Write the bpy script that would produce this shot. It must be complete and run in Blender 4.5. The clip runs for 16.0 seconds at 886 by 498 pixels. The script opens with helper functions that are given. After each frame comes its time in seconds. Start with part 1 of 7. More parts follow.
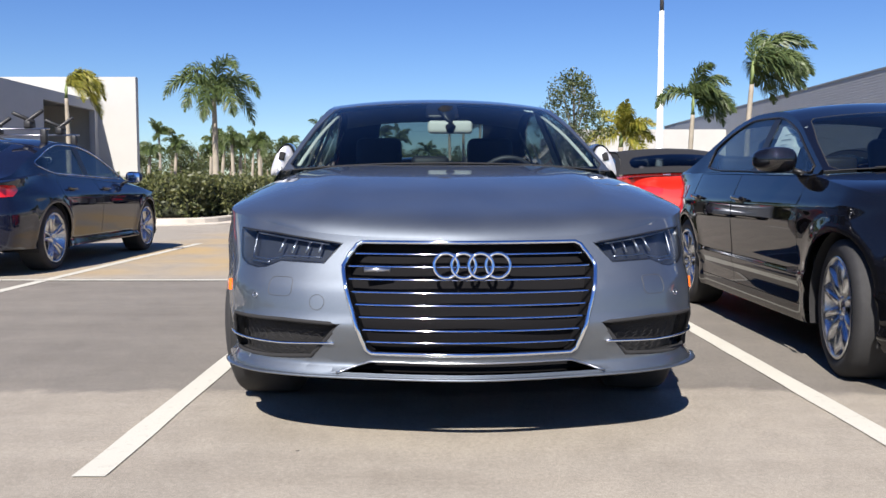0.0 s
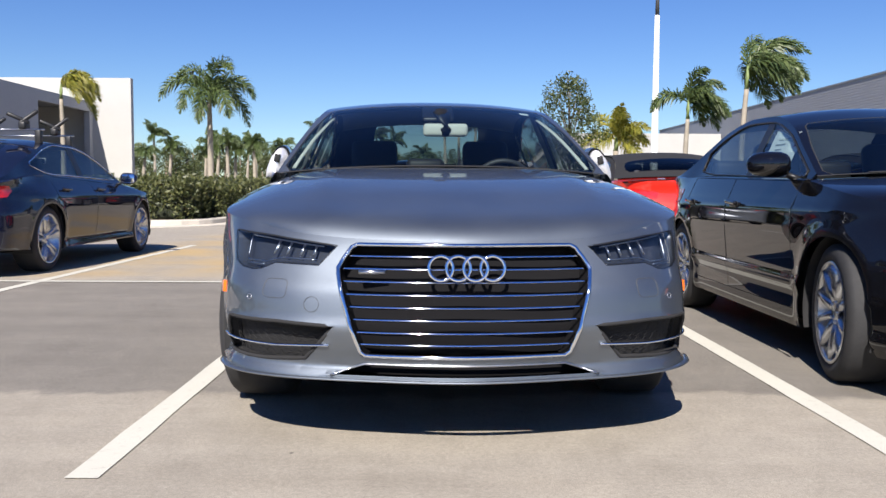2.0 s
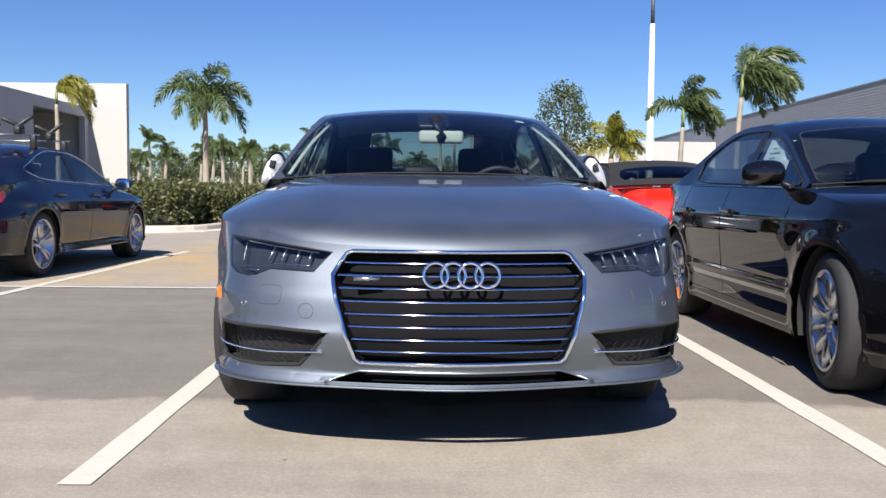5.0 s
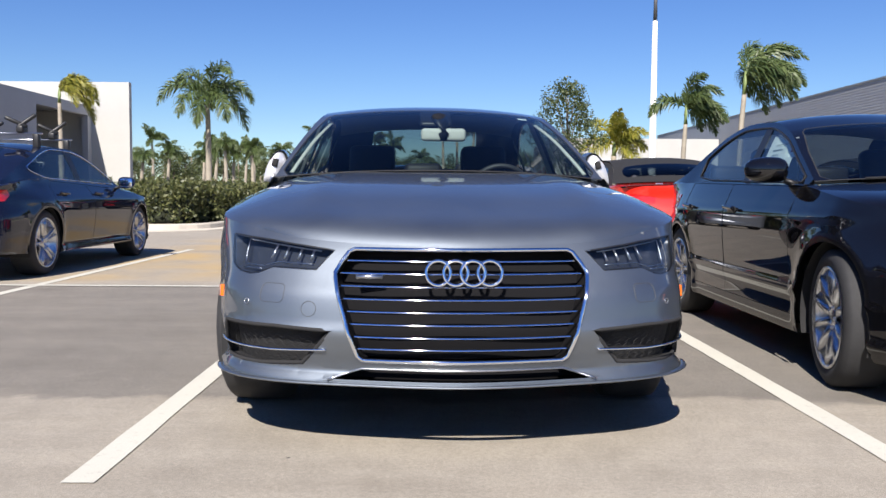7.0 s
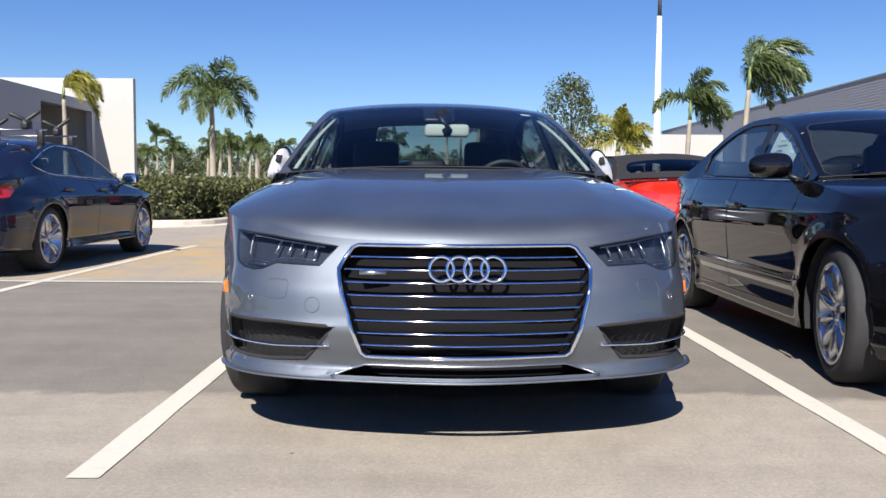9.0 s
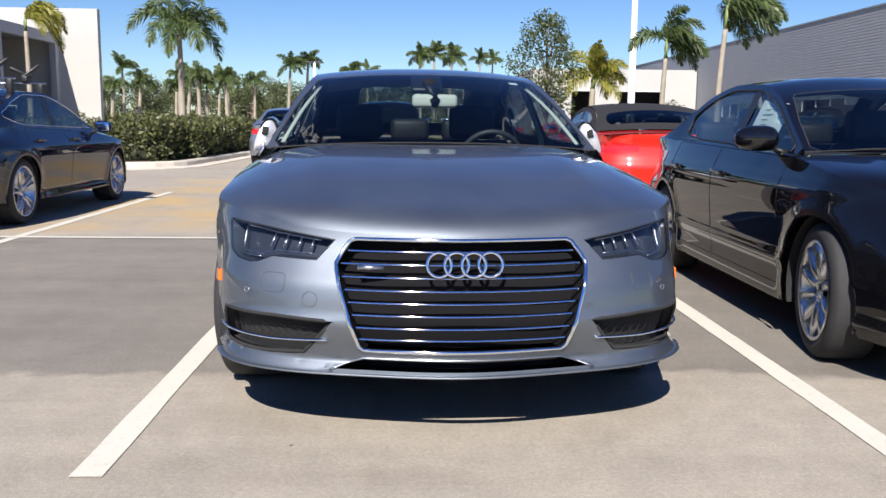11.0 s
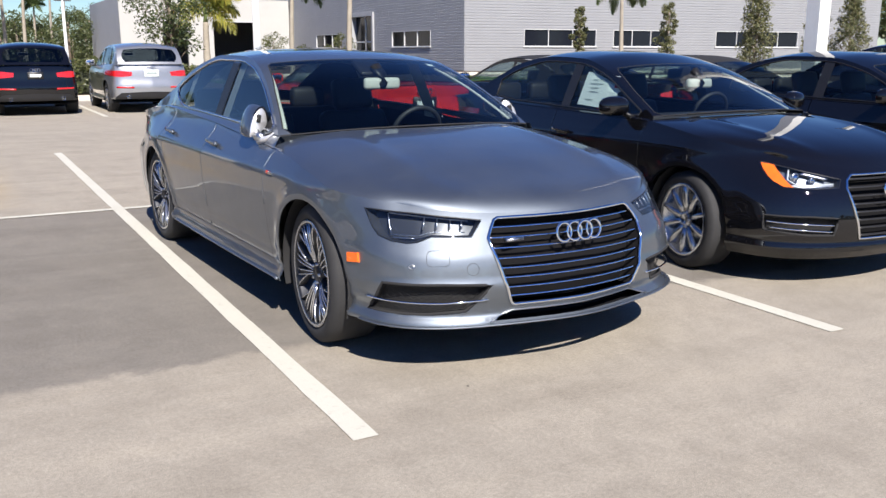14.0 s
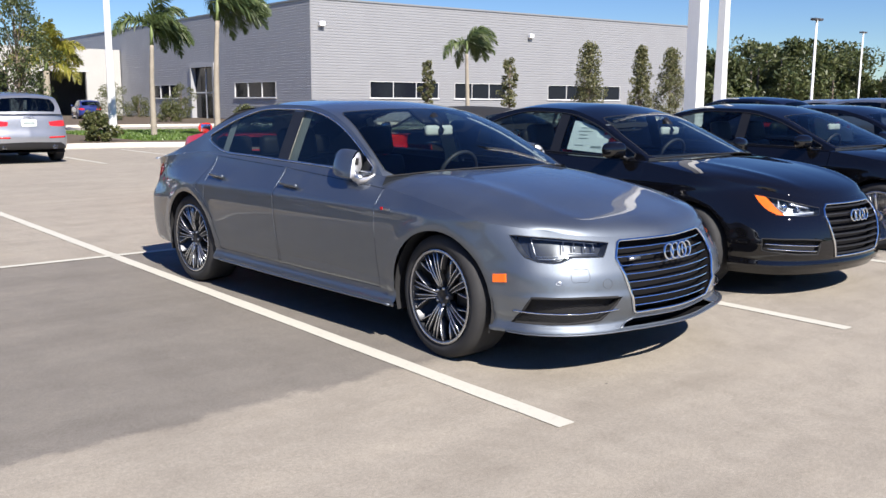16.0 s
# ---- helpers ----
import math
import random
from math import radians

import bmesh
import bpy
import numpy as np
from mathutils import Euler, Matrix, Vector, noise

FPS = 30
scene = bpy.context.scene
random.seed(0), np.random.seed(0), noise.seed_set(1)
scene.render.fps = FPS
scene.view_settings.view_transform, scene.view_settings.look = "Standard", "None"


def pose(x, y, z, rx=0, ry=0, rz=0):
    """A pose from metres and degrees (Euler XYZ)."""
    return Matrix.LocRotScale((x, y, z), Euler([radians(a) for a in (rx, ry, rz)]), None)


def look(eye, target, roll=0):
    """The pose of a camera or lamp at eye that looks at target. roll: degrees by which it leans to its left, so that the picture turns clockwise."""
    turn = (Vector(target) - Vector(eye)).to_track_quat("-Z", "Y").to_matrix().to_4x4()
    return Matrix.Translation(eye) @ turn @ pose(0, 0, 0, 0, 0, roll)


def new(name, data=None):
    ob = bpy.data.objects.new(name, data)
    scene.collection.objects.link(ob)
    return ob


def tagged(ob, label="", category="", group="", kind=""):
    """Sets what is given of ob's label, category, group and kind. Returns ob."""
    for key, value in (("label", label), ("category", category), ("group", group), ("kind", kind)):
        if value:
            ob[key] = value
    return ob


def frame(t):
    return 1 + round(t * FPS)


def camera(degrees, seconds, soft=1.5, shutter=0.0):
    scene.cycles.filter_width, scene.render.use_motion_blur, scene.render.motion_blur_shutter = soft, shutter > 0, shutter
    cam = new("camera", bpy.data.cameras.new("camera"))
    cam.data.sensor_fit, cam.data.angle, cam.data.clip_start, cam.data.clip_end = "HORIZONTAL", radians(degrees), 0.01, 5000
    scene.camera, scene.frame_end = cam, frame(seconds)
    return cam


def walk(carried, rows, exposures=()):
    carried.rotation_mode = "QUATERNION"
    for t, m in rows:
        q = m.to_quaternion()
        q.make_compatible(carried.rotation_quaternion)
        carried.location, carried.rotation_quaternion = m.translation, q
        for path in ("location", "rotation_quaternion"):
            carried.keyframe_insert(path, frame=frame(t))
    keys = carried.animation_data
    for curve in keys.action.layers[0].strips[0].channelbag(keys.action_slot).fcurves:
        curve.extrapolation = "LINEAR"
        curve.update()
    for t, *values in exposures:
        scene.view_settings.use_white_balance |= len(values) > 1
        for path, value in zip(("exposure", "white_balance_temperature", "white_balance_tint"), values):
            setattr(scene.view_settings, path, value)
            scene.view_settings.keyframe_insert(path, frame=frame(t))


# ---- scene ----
cam = camera(54.0, 16.0)
METRES, EYE, TILT, LEAN, TURN = 4.22, 0.896, -4.16, 0.0, -0.08
ROWS = [
    (0.0, 0.0, 0.0, 0.0, 0.0, 0.0, -0.0),
    (0.5, -0.0, -0.0001, 0.0, -0.18, -0.23, -0.06),
    (1.0, 0.0001, 0.0001, -0.0, -0.18, -0.3, -0.1),
    (1.5, 0.0001, -0.0002, -0.0001, -0.14, -0.18, -0.05),
    (2.0, -0.0, -0.0005, -0.0001, -0.34, 0.19, -0.27),
    (2.5, 0.0001, -0.0006, -0.0001, -0.38, 0.51, -0.39),
    (3.0, 0.0003, -0.0003, -0.0001, -0.22, 0.61, -0.45),
    (3.5, 0.0002, -0.0001, -0.0002, -0.47, 0.6, -0.6),
    (4.0, 0.0002, -0.0004, -0.0001, -0.71, 0.74, -0.64),
    (6.5, 0.0002, -0.0003, -0.0002, -0.48, 0.47, -0.3),
    (7.0, 0.0005, -0.0005, -0.0001, -0.47, 0.5, -0.37),
    (7.5, 0.0006, -0.0003, -0.0001, -0.24, 0.31, -0.4),
    (8.0, 0.0006, -0.0003, -0.0001, -0.3, 0.24, -0.57),
    (8.5, 0.0006, -0.0007, -0.0001, -0.41, 0.27, -0.44),
    (9.0, 0.001, -0.0008, -0.0001, -0.21, 0.23, -0.35),
    (11.5, -0.0395, -0.0027, 0.0815, -3.79, -5.95, -0.63),
    (12.0, -0.1289, -0.0248, 0.1124, -10.58, -7.64, 0.72),
    (12.5, -0.2311, -0.0536, 0.1165, -17.11, -8.14, -0.09),
    (13.0, -0.3446, -0.0469, 0.1124, -21.07, -8.84, 0.75),
    (13.5, -0.4445, -0.0513, 0.1135, -25.55, -9.26, 0.06),
    (14.0, -0.5451, -0.0462, 0.1181, -28.85, -9.07, 1.98),
    (14.5, -0.6501, -0.0282, 0.1218, -30.25, -7.93, 4.08),
    (15.0, -0.7452, -0.0225, 0.1244, -34.49, -6.37, 2.75),
    (15.5, -0.838, 0.0138, 0.1229, -37.18, -6.67, 4.03),
    (16.0, -0.9195, 0.0323, 0.1212, -40.05, -6.23, 2.38),
]
walk(cam, [(t, pose(0, 0, EYE, TILT, LEAN, TURN) @ pose(METRES * x, METRES * y, METRES * z, 90 + pitch, roll, yaw)) for t, x, y, z, yaw, pitch, roll in ROWS], exposures=[(0.0, 0.86, 6400, 12.5), (16.0, 0.86, 6400, 12.5)])

# ---- light ----
SUN_EL, SUN_AZ = 42.5, 191.5
world = bpy.data.worlds.new("sky_world")
scene.world = world
world.use_nodes = True
wn = world.node_tree
sky = wn.nodes.new("ShaderNodeTexSky")
sky.sky_type = 'NISHITA'
sky.sun_disc = False
sky.sun_elevation = radians(SUN_EL)
sky.sun_rotation = radians(SUN_AZ)
sky.air_density, sky.dust_density, sky.ozone_density = 1.0, 0.0, 2.0
wbg = wn.nodes["Background"]
wbg.inputs[1].default_value = 0.052
hs = wn.nodes.new("ShaderNodeHueSaturation")
hs.inputs["Saturation"].default_value = 1.22
hs.inputs["Hue"].default_value = 0.512
wn.links.new(sky.outputs[0], hs.inputs["Color"])
tint = wn.nodes.new("ShaderNodeMix")
tint.data_type, tint.blend_type = 'RGBA', 'MULTIPLY'
tint.inputs[0].default_value = 1.0
tint.inputs[7].default_value = (0.785, 0.96, 1.21, 1)
wn.links.new(hs.outputs[0], tint.inputs[6])
wn.links.new(tint.outputs[2], wbg.inputs[0])
sun = new("sun", bpy.data.lights.new("sun", 'SUN'))
sun.data.energy, sun.data.angle, sun.data.color = 5.0, radians(0.53), (1.0, 0.94, 0.85)
sun.matrix_basis = look((-2.1, -10.3, 9.7), (0, 0, 0))

# ---- materials ----
def nodes_of(name):
    m = bpy.data.materials.new(name)
    m.use_nodes = True
    nt = m.node_tree
    return m, nt, nt.nodes["Principled BSDF"]


def noise_at(nt, scale, detail=4.0, kind="Object", rough=0.6, stretch=(1, 1, 1)):
    tc = nt.nodes.new("ShaderNodeTexCoord")
    mp = nt.nodes.new("ShaderNodeMapping")
    mp.inputs["Scale"].default_value = stretch
    nz = nt.nodes.new("ShaderNodeTexNoise")
    nz.inputs["Scale"].default_value = scale
    nz.inputs["Detail"].default_value = detail
    nz.inputs["Roughness"].default_value = rough
    nt.links.new(tc.outputs[kind], mp.inputs[0])
    nt.links.new(mp.outputs[0], nz.inputs["Vector"])
    return nz.outputs["Fac"]


def ramp(nt, fac, stops):
    r = nt.nodes.new("ShaderNodeValToRGB")
    e = r.color_ramp.elements
    while len(e) < len(stops):
        e.new(0.5)
    for el, (p, c) in zip(e, stops):
        el.position, el.color = p, (*c, 1) if len(c) == 3 else c
    nt.links.new(fac, r.inputs[0])
    return r.outputs[0]


def mixc(nt, fac, a, b, mode='MIX'):
    m = nt.nodes.new("ShaderNodeMix")
    m.data_type, m.blend_type = 'RGBA', mode
    for v, k in ((fac, 0), (a, 6), (b, 7)):
        if isinstance(v, (int, float)):
            m.inputs[k].default_value = v
        elif isinstance(v, tuple):
            m.inputs[k].default_value = (*v, 1)
        else:
            nt.links.new(v, m.inputs[k])
    return m.outputs[2]


def bump(nt, p, fac, strength, dist):
    b = nt.nodes.new("ShaderNodeBump")
    b.inputs["Strength"].default_value, b.inputs["Distance"].default_value = strength, dist
    nt.links.new(fac, b.inputs["Height"])
    nt.links.new(b.outputs[0], p.inputs["Normal"])


def plain(name, col, rough=0.5, metal=0.0, coat=0.0, var=0.08, scale=6.0, bumpy=0.0, coat_rough=0.03):
    """A surface of one colour with soft variation at two scales and optional fine relief."""
    m, nt, p = nodes_of(name)
    a = noise_at(nt, scale, 3)
    b = noise_at(nt, scale * 14, 2)
    f = mixc(nt, 0.35, a, b)
    lo = tuple(c * (1 - var) for c in col)
    hi = tuple(min(1, c * (1 + var)) for c in col)
    c = ramp(nt, f, [(0.3, lo), (0.7, hi)])
    nt.links.new(c, p.inputs["Base Color"])
    p.inputs["Roughness"].default_value, p.inputs["Metallic"].default_value = rough, metal
    p.inputs["Coat Weight"].default_value, p.inputs["Coat Roughness"].default_value = coat, coat_rough
    if bumpy:
        bump(nt, p, b, 0.5, bumpy)
    return m


def flake_paint(name, col, metal, rough, coat=1.0, spec=0.15):
    """Clear-coated car paint with a fine flake."""
    m, nt, p = nodes_of(name)
    f = noise_at(nt, 900, 1)
    c = ramp(nt, f, [(0.3, tuple(x * 0.86 for x in col)), (0.7, tuple(min(1, x * 1.14) for x in col))])
    nt.links.new(c, p.inputs["Base Color"])
    d = noise_at(nt, 3.0, 4)
    r = ramp(nt, d, [(0.3, (rough * 0.92,) * 3), (0.75, (rough * 1.12,) * 3)])
    nt.links.new(r, p.inputs["Roughness"])
    p.inputs["Metallic"].default_value = metal
    p.inputs["Specular IOR Level"].default_value = spec
    p.inputs["Coat Weight"].default_value, p.inputs["Coat Roughness"].default_value = coat, 0.02
    p.inputs["Coat IOR"].default_value = 1.62
    return m


def pane(name, tint, gloss_rough=0.01):
    """Thin glass: tinted see-through with a Fresnel gloss."""
    m = bpy.data.materials.new(name)
    m.use_nodes = True
    nt = m.node_tree
    nt.nodes.remove(nt.nodes["Principled BSDF"])
    t = nt.nodes.new("ShaderNodeBsdfTransparent")
    t.inputs[0].default_value = (*tint, 1)
    g = nt.nodes.new("ShaderNodeBsdfGlossy")
    g.inputs["Roughness"].default_value = gloss_rough
    lw = nt.nodes.new("ShaderNodeLayerWeight")
    lw.inputs[0].default_value = 0.5
    pw = nt.nodes.new("ShaderNodeMath")
    pw.operation = 'POWER'
    nt.links.new(lw.outputs["Facing"], pw.inputs[0])
    pw.inputs[1].default_value = 4.5
    fr = nt.nodes.new("ShaderNodeMath")
    fr.operation = 'MULTIPLY_ADD'
    nt.links.new(pw.outputs[0], fr.inputs[0])
    fr.inputs[1].default_value, fr.inputs[2].default_value = 0.9, 0.055
    mx = nt.nodes.new("ShaderNodeMixShader")
    nt.links.new(fr.outputs[0], mx.inputs[0])
    nt.links.new(t.outputs[0], mx.inputs[1])
    nt.links.new(g.outputs[0], mx.inputs[2])
    nt.links.new(mx.outputs[0], nt.nodes["Material Output"].inputs[0])
    return m


M = {}
M["grey_paint"] = flake_paint("grey_paint", (0.166, 0.190, 0.219), 0.95, 0.53)
M["black_paint"] = flake_paint("black_paint", (0.004, 0.004, 0.005), 0.0, 0.5, spec=0.0)
M["navy_paint"] = flake_paint("navy_paint", (0.006, 0.008, 0.02), 0.0, 0.5, spec=0.0)
M["silver_paint"] = flake_paint("silver_paint", (0.36, 0.37, 0.39), 0.7, 0.36)
M["bluegrey_paint"] = flake_paint("bluegrey_paint", (0.25, 0.27, 0.31), 0.7, 0.36)
M["red_paint"] = flake_paint("red_paint", (0.62, 0.022, 0.012), 0.0, 0.4)
M["blue_paint"] = flake_paint("blue_paint", (0.02, 0.03, 0.14), 0.3, 0.35)
M["chrome"] = plain("chrome", (0.80, 0.82, 0.85), 0.055, 1.0, var=0.02)
M["bar_chrome"] = plain("bar_chrome", (0.86, 0.88, 0.91), 0.045, 1.0, var=0.02)
M["satin"] = plain("satin", (0.55, 0.56, 0.58), 0.28, 1.0, var=0.05)
M["rim_silver"] = plain("rim_silver", (0.52, 0.53, 0.55), 0.25, 0.9, var=0.06)
M["rim_dark"] = plain("rim_dark", (0.045, 0.047, 0.052), 0.35, 0.6, var=0.1)
M["rubber"] = plain("rubber", (0.024, 0.024, 0.025), 0.8, var=0.25, scale=9, bumpy=0.0006)
M["black_plastic"] = plain("black_plastic", (0.012, 0.012, 0.013), 0.45, var=0.2, scale=12)
M["joint_grey"] = plain("joint_grey", (0.06, 0.063, 0.068), 0.6, var=0.1)
M["lamp_silver"] = plain("lamp_silver", (0.42, 0.43, 0.45), 0.28, 0.85, var=0.1, scale=14)
M["gloss_black"] = plain("gloss_black", (0.006, 0.006, 0.007), 0.08, var=0.1)
vm, vnt, vp = nodes_of("void")
vp.inputs["Base Color"].default_value = (0.010, 0.010, 0.011, 1)
vp.inputs["Roughness"].default_value, vp.inputs["Specular IOR Level"].default_value = 1.0, 0.05
M["void"] = vm
M["under"] = plain("under", (0.016, 0.016, 0.017), 0.9, var=0.2)
M["glass"] = pane("car_glass", (0.66, 0.74, 0.73))
M["mirror"] = plain("mirror", (0.85, 0.86, 0.88), 0.02, 1.0, var=0.01)
M["alu"] = plain("alu", (0.78, 0.78, 0.79), 0.3, 0.6, var=0.03)
M["glass_mid"] = pane("tinted_glass", (0.40, 0.46, 0.46))
M["glass_dark"] = pane("privacy_glass", (0.10, 0.12, 0.13))
M["lens"] = pane("lamp_lens", (0.80, 0.84, 0.88))
M["lamp_inner"] = plain("lamp_inner", (0.035, 0.038, 0.045), 0.3, var=0.2, scale=14)
M["leather"] = plain("leather", (0.024, 0.024, 0.028), 0.55, var=0.2, scale=20, bumpy=0.0008)
M["trim_beige"] = plain("trim_beige", (0.55, 0.55, 0.50), 0.75, var=0.05)
M["amber"] = plain("amber", (0.80, 0.14, 0.008), 0.25, coat=1.0, var=0.12, scale=30)
M["tail_red"] = plain("tail_red", (0.55, 0.012, 0.012), 0.2, coat=1.0, var=0.2, scale=30)
M["white_plastic"] = plain("white_plastic", (0.78, 0.78, 0.78), 0.35, coat=0.6, var=0.03)
M["print"] = plain("print", (0.30, 0.35, 0.34), 0.7, var=0.2)
M["paper"] = plain("paper", (0.80, 0.86, 0.82), 0.6, var=0.05)
M["soft_top"] = plain("soft_top", (0.012, 0.012, 0.013), 0.9, var=0.2, scale=40, bumpy=0.0006)
M["headliner"] = plain("headliner", (0.30, 0.30, 0.29), 0.9, var=0.05)
lm, lnt, lp = nodes_of("line_paint")
lc = mixc(lnt, noise_at(lnt, 2.0, 4), (0.50, 0.485, 0.415), (0.57, 0.555, 0.48))
lc = mixc(lnt, ramp(lnt, noise_at(lnt, 26, 6, rough=0.75), [(0.56, (0, 0, 0)), (0.72, (0.75, 0.75, 0.75))]), lc, (0.36, 0.335, 0.29))
lnt.links.new(mixc(lnt, 0.5, lc, ramp(lnt, noise_at(lnt, 240, 2), [(0.3, (0.8, 0.8, 0.8)), (0.7, (1.12, 1.12, 1.12))]), 'MULTIPLY'), lp.inputs["Base Color"])
lp.inputs["Roughness"].default_value = 0.75
M["line_paint"] = lm
M["concrete"] = plain("concrete", (0.52, 0.475, 0.40), 0.9, var=0.14, scale=2.5, bumpy=0.003)
M["pole_white"] = plain("pole_white", (0.78, 0.78, 0.76), 0.5, var=0.04)
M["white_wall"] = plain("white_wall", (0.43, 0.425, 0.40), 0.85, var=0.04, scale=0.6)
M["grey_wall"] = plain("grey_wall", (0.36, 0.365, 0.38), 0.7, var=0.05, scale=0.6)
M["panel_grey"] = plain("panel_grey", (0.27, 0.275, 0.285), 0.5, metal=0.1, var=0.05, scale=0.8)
M["roof_metal"] = plain("roof_metal", (0.24, 0.25, 0.26), 0.5, metal=0.2, var=0.06)
M["window_dark"] = plain("window_dark", (0.010, 0.012, 0.018), 0.10, var=0.2)
M["window_dark"].node_tree.nodes["Principled BSDF"].inputs["Specular IOR Level"].default_value = 0.22
M["interior_dark"] = plain("interior_dark", (0.14, 0.14, 0.15), 0.9, var=0.2)
M["frame_white"] = plain("frame_white", (0.58, 0.58, 0.58), 0.5, var=0.03)
M["trunk_grey"] = plain("trunk_grey", (0.30, 0.265, 0.21), 0.9, var=0.22, scale=3, bumpy=0.01)
M["trunk_brown"] = plain("trunk_brown", (0.20, 0.16, 0.12), 0.9, var=0.25, scale=5, bumpy=0.01)
M["crownshaft"] = plain("crownshaft", (0.16, 0.21, 0.07), 0.5, var=0.15)


def foliage(name, lo, hi, shine=0.45):
    """Leaves: colour by piece, some light let through."""
    m, nt, p = nodes_of(name)
    g = nt.nodes.new("ShaderNodeNewGeometry")
    c = ramp(nt, g.outputs["Random Per Island"], [(0.0, lo), (1.0, hi)])
    nt.links.new(c, p.inputs["Base Color"])
    p.inputs["Roughness"].default_value = shine
    tr = nt.nodes.new("ShaderNodeBsdfTranslucent")
    nt.links.new(c, tr.inputs[0])
    mx = nt.nodes.new("ShaderNodeMixShader")
    mx.inputs[0].default_value = 0.3
    out = nt.nodes["Material Output"]
    nt.links.new(p.outputs[0], mx.inputs[1])
    nt.links.new(tr.outputs[0], mx.inputs[2])
    nt.links.new(mx.outputs[0], out.inputs[0])
    return m


M["palm_leaf"] = foliage("palm_leaf", (0.05, 0.085, 0.028), (0.14, 0.18, 0.06))
M["palm_yellow"] = foliage("palm_yellow", (0.14, 0.16, 0.02), (0.34, 0.30, 0.05))
M["tree_leaf"] = foliage("tree_leaf", (0.035, 0.06, 0.02), (0.12, 0.14, 0.05))
M["hedge_leaf"] = foliage("hedge_leaf", (0.045, 0.062, 0.018), (0.165, 0.17, 0.062))
M["wood_leaf"] = foliage("wood_leaf", (0.040, 0.062, 0.020), (0.13, 0.145, 0.055))
M["cone_leaf"] = foliage("cone_leaf", (0.07, 0.085, 0.035), (0.21, 0.20, 0.09))
M["grass"] = foliage("grass", (0.07, 0.13, 0.02), (0.16, 0.24, 0.05))
# near-black fill, paints the shade deep inside the hedges
M["hedge_shade"] = plain("hedge_shade", (0.03, 0.035, 0.018), 0.95, var=0.4, scale=9, bumpy=0.02)
M["soil"] = plain("soil", (0.10, 0.075, 0.05), 0.95, var=0.3, scale=4, bumpy=0.02)
M["lamp_dark"] = plain("lamp_dark", (0.06, 0.06, 0.065), 0.5, var=0.1)

# ---- mesh helpers ----
def smooth_curve(pts):
    """Cubic Hermite function through (x, y) pairs with rising x."""
    X = np.array([p[0] for p in pts], float)
    Y = np.array([p[1] for p in pts], float)
    d = np.diff(Y) / np.diff(X)
    T = np.zeros(len(X))
    T[0], T[-1] = d[0], d[-1]
    for i in range(1, len(X) - 1):
        T[i] = 0 if d[i - 1] * d[i] <= 0 else 2 * d[i - 1] * d[i] / (d[i - 1] + d[i])

    def f(x):
        x = min(max(x, X[0]), X[-1])
        i = int(min(np.searchsorted(X, x, side="right") - 1, len(X) - 2))
        h = X[i + 1] - X[i]
        u = (x - X[i]) / h
        return float((2 * u**3 - 3 * u**2 + 1) * Y[i] + (u**3 - 2 * u**2 + u) * h * T[i]
                     + (-2 * u**3 + 3 * u**2) * Y[i + 1] + (u**3 - u**2) * h * T[i + 1])
    return f


def catmull(pts, n=16):
    """Points of a smooth curve through pts (tuples of any size)."""
    P = [Vector(p) for p in pts]
    P = [2 * P[0] - P[1]] + P + [2 * P[-1] - P[-2]]
    out = []
    for i in range(1, len(P) - 2):
        a, b, c, d = P[i - 1:i + 3]
        for k in range(n):
            t = k / n
            out.append(0.5 * ((2 * b) + (c - a) * t + (2 * a - 5 * b + 4 * c - d) * t * t + (3 * b - a - 3 * c + d) * t**3))
    out.append(P[-2])
    return out


def link_mesh(name, bm, material, parent=None, smooth=True):
    me = bpy.data.meshes.new(name)
    bmesh.ops.recalc_face_normals(bm, faces=bm.faces) if smooth == "recalc" else None
    if smooth:
        for f in bm.faces:
            f.smooth = True
    bm.to_mesh(me)
    bm.free()
    me.materials.append(material)
    ob = new(name, me)
    ob.parent = parent
    return ob


def part(name, bm, material, parent, label="", smooth=True):
    ob = link_mesh(name, bm, material, parent, smooth)
    if label:
        tagged(ob, label)
    return ob


def base(name, m, label, category, group="", kind=""):
    ob = new(name)
    ob.matrix_basis = m
    return tagged(ob, label, category, group, kind)


def box(bm, lo, hi, m=None):
    vs = [bm.verts.new(Vector((x, y, z)) if m is None else m @ Vector((x, y, z)))
          for x in (lo[0], hi[0]) for y in (lo[1], hi[1]) for z in (lo[2], hi[2])]
    for q in ((0, 1, 3, 2), (4, 6, 7, 5), (0, 4, 5, 1), (2, 3, 7, 6), (0, 2, 6, 4), (1, 5, 7, 3)):
        bm.faces.new([vs[i] for i in q])
    return vs


def soft_box(lo, hi, r=0.01, seg=2, m=None):
    bm = bmesh.new()
    box(bm, lo, hi, m)
    bmesh.ops.bevel(bm, geom=bm.edges[:], offset=r, segments=seg, affect='EDGES', profile=0.5)
    return bm


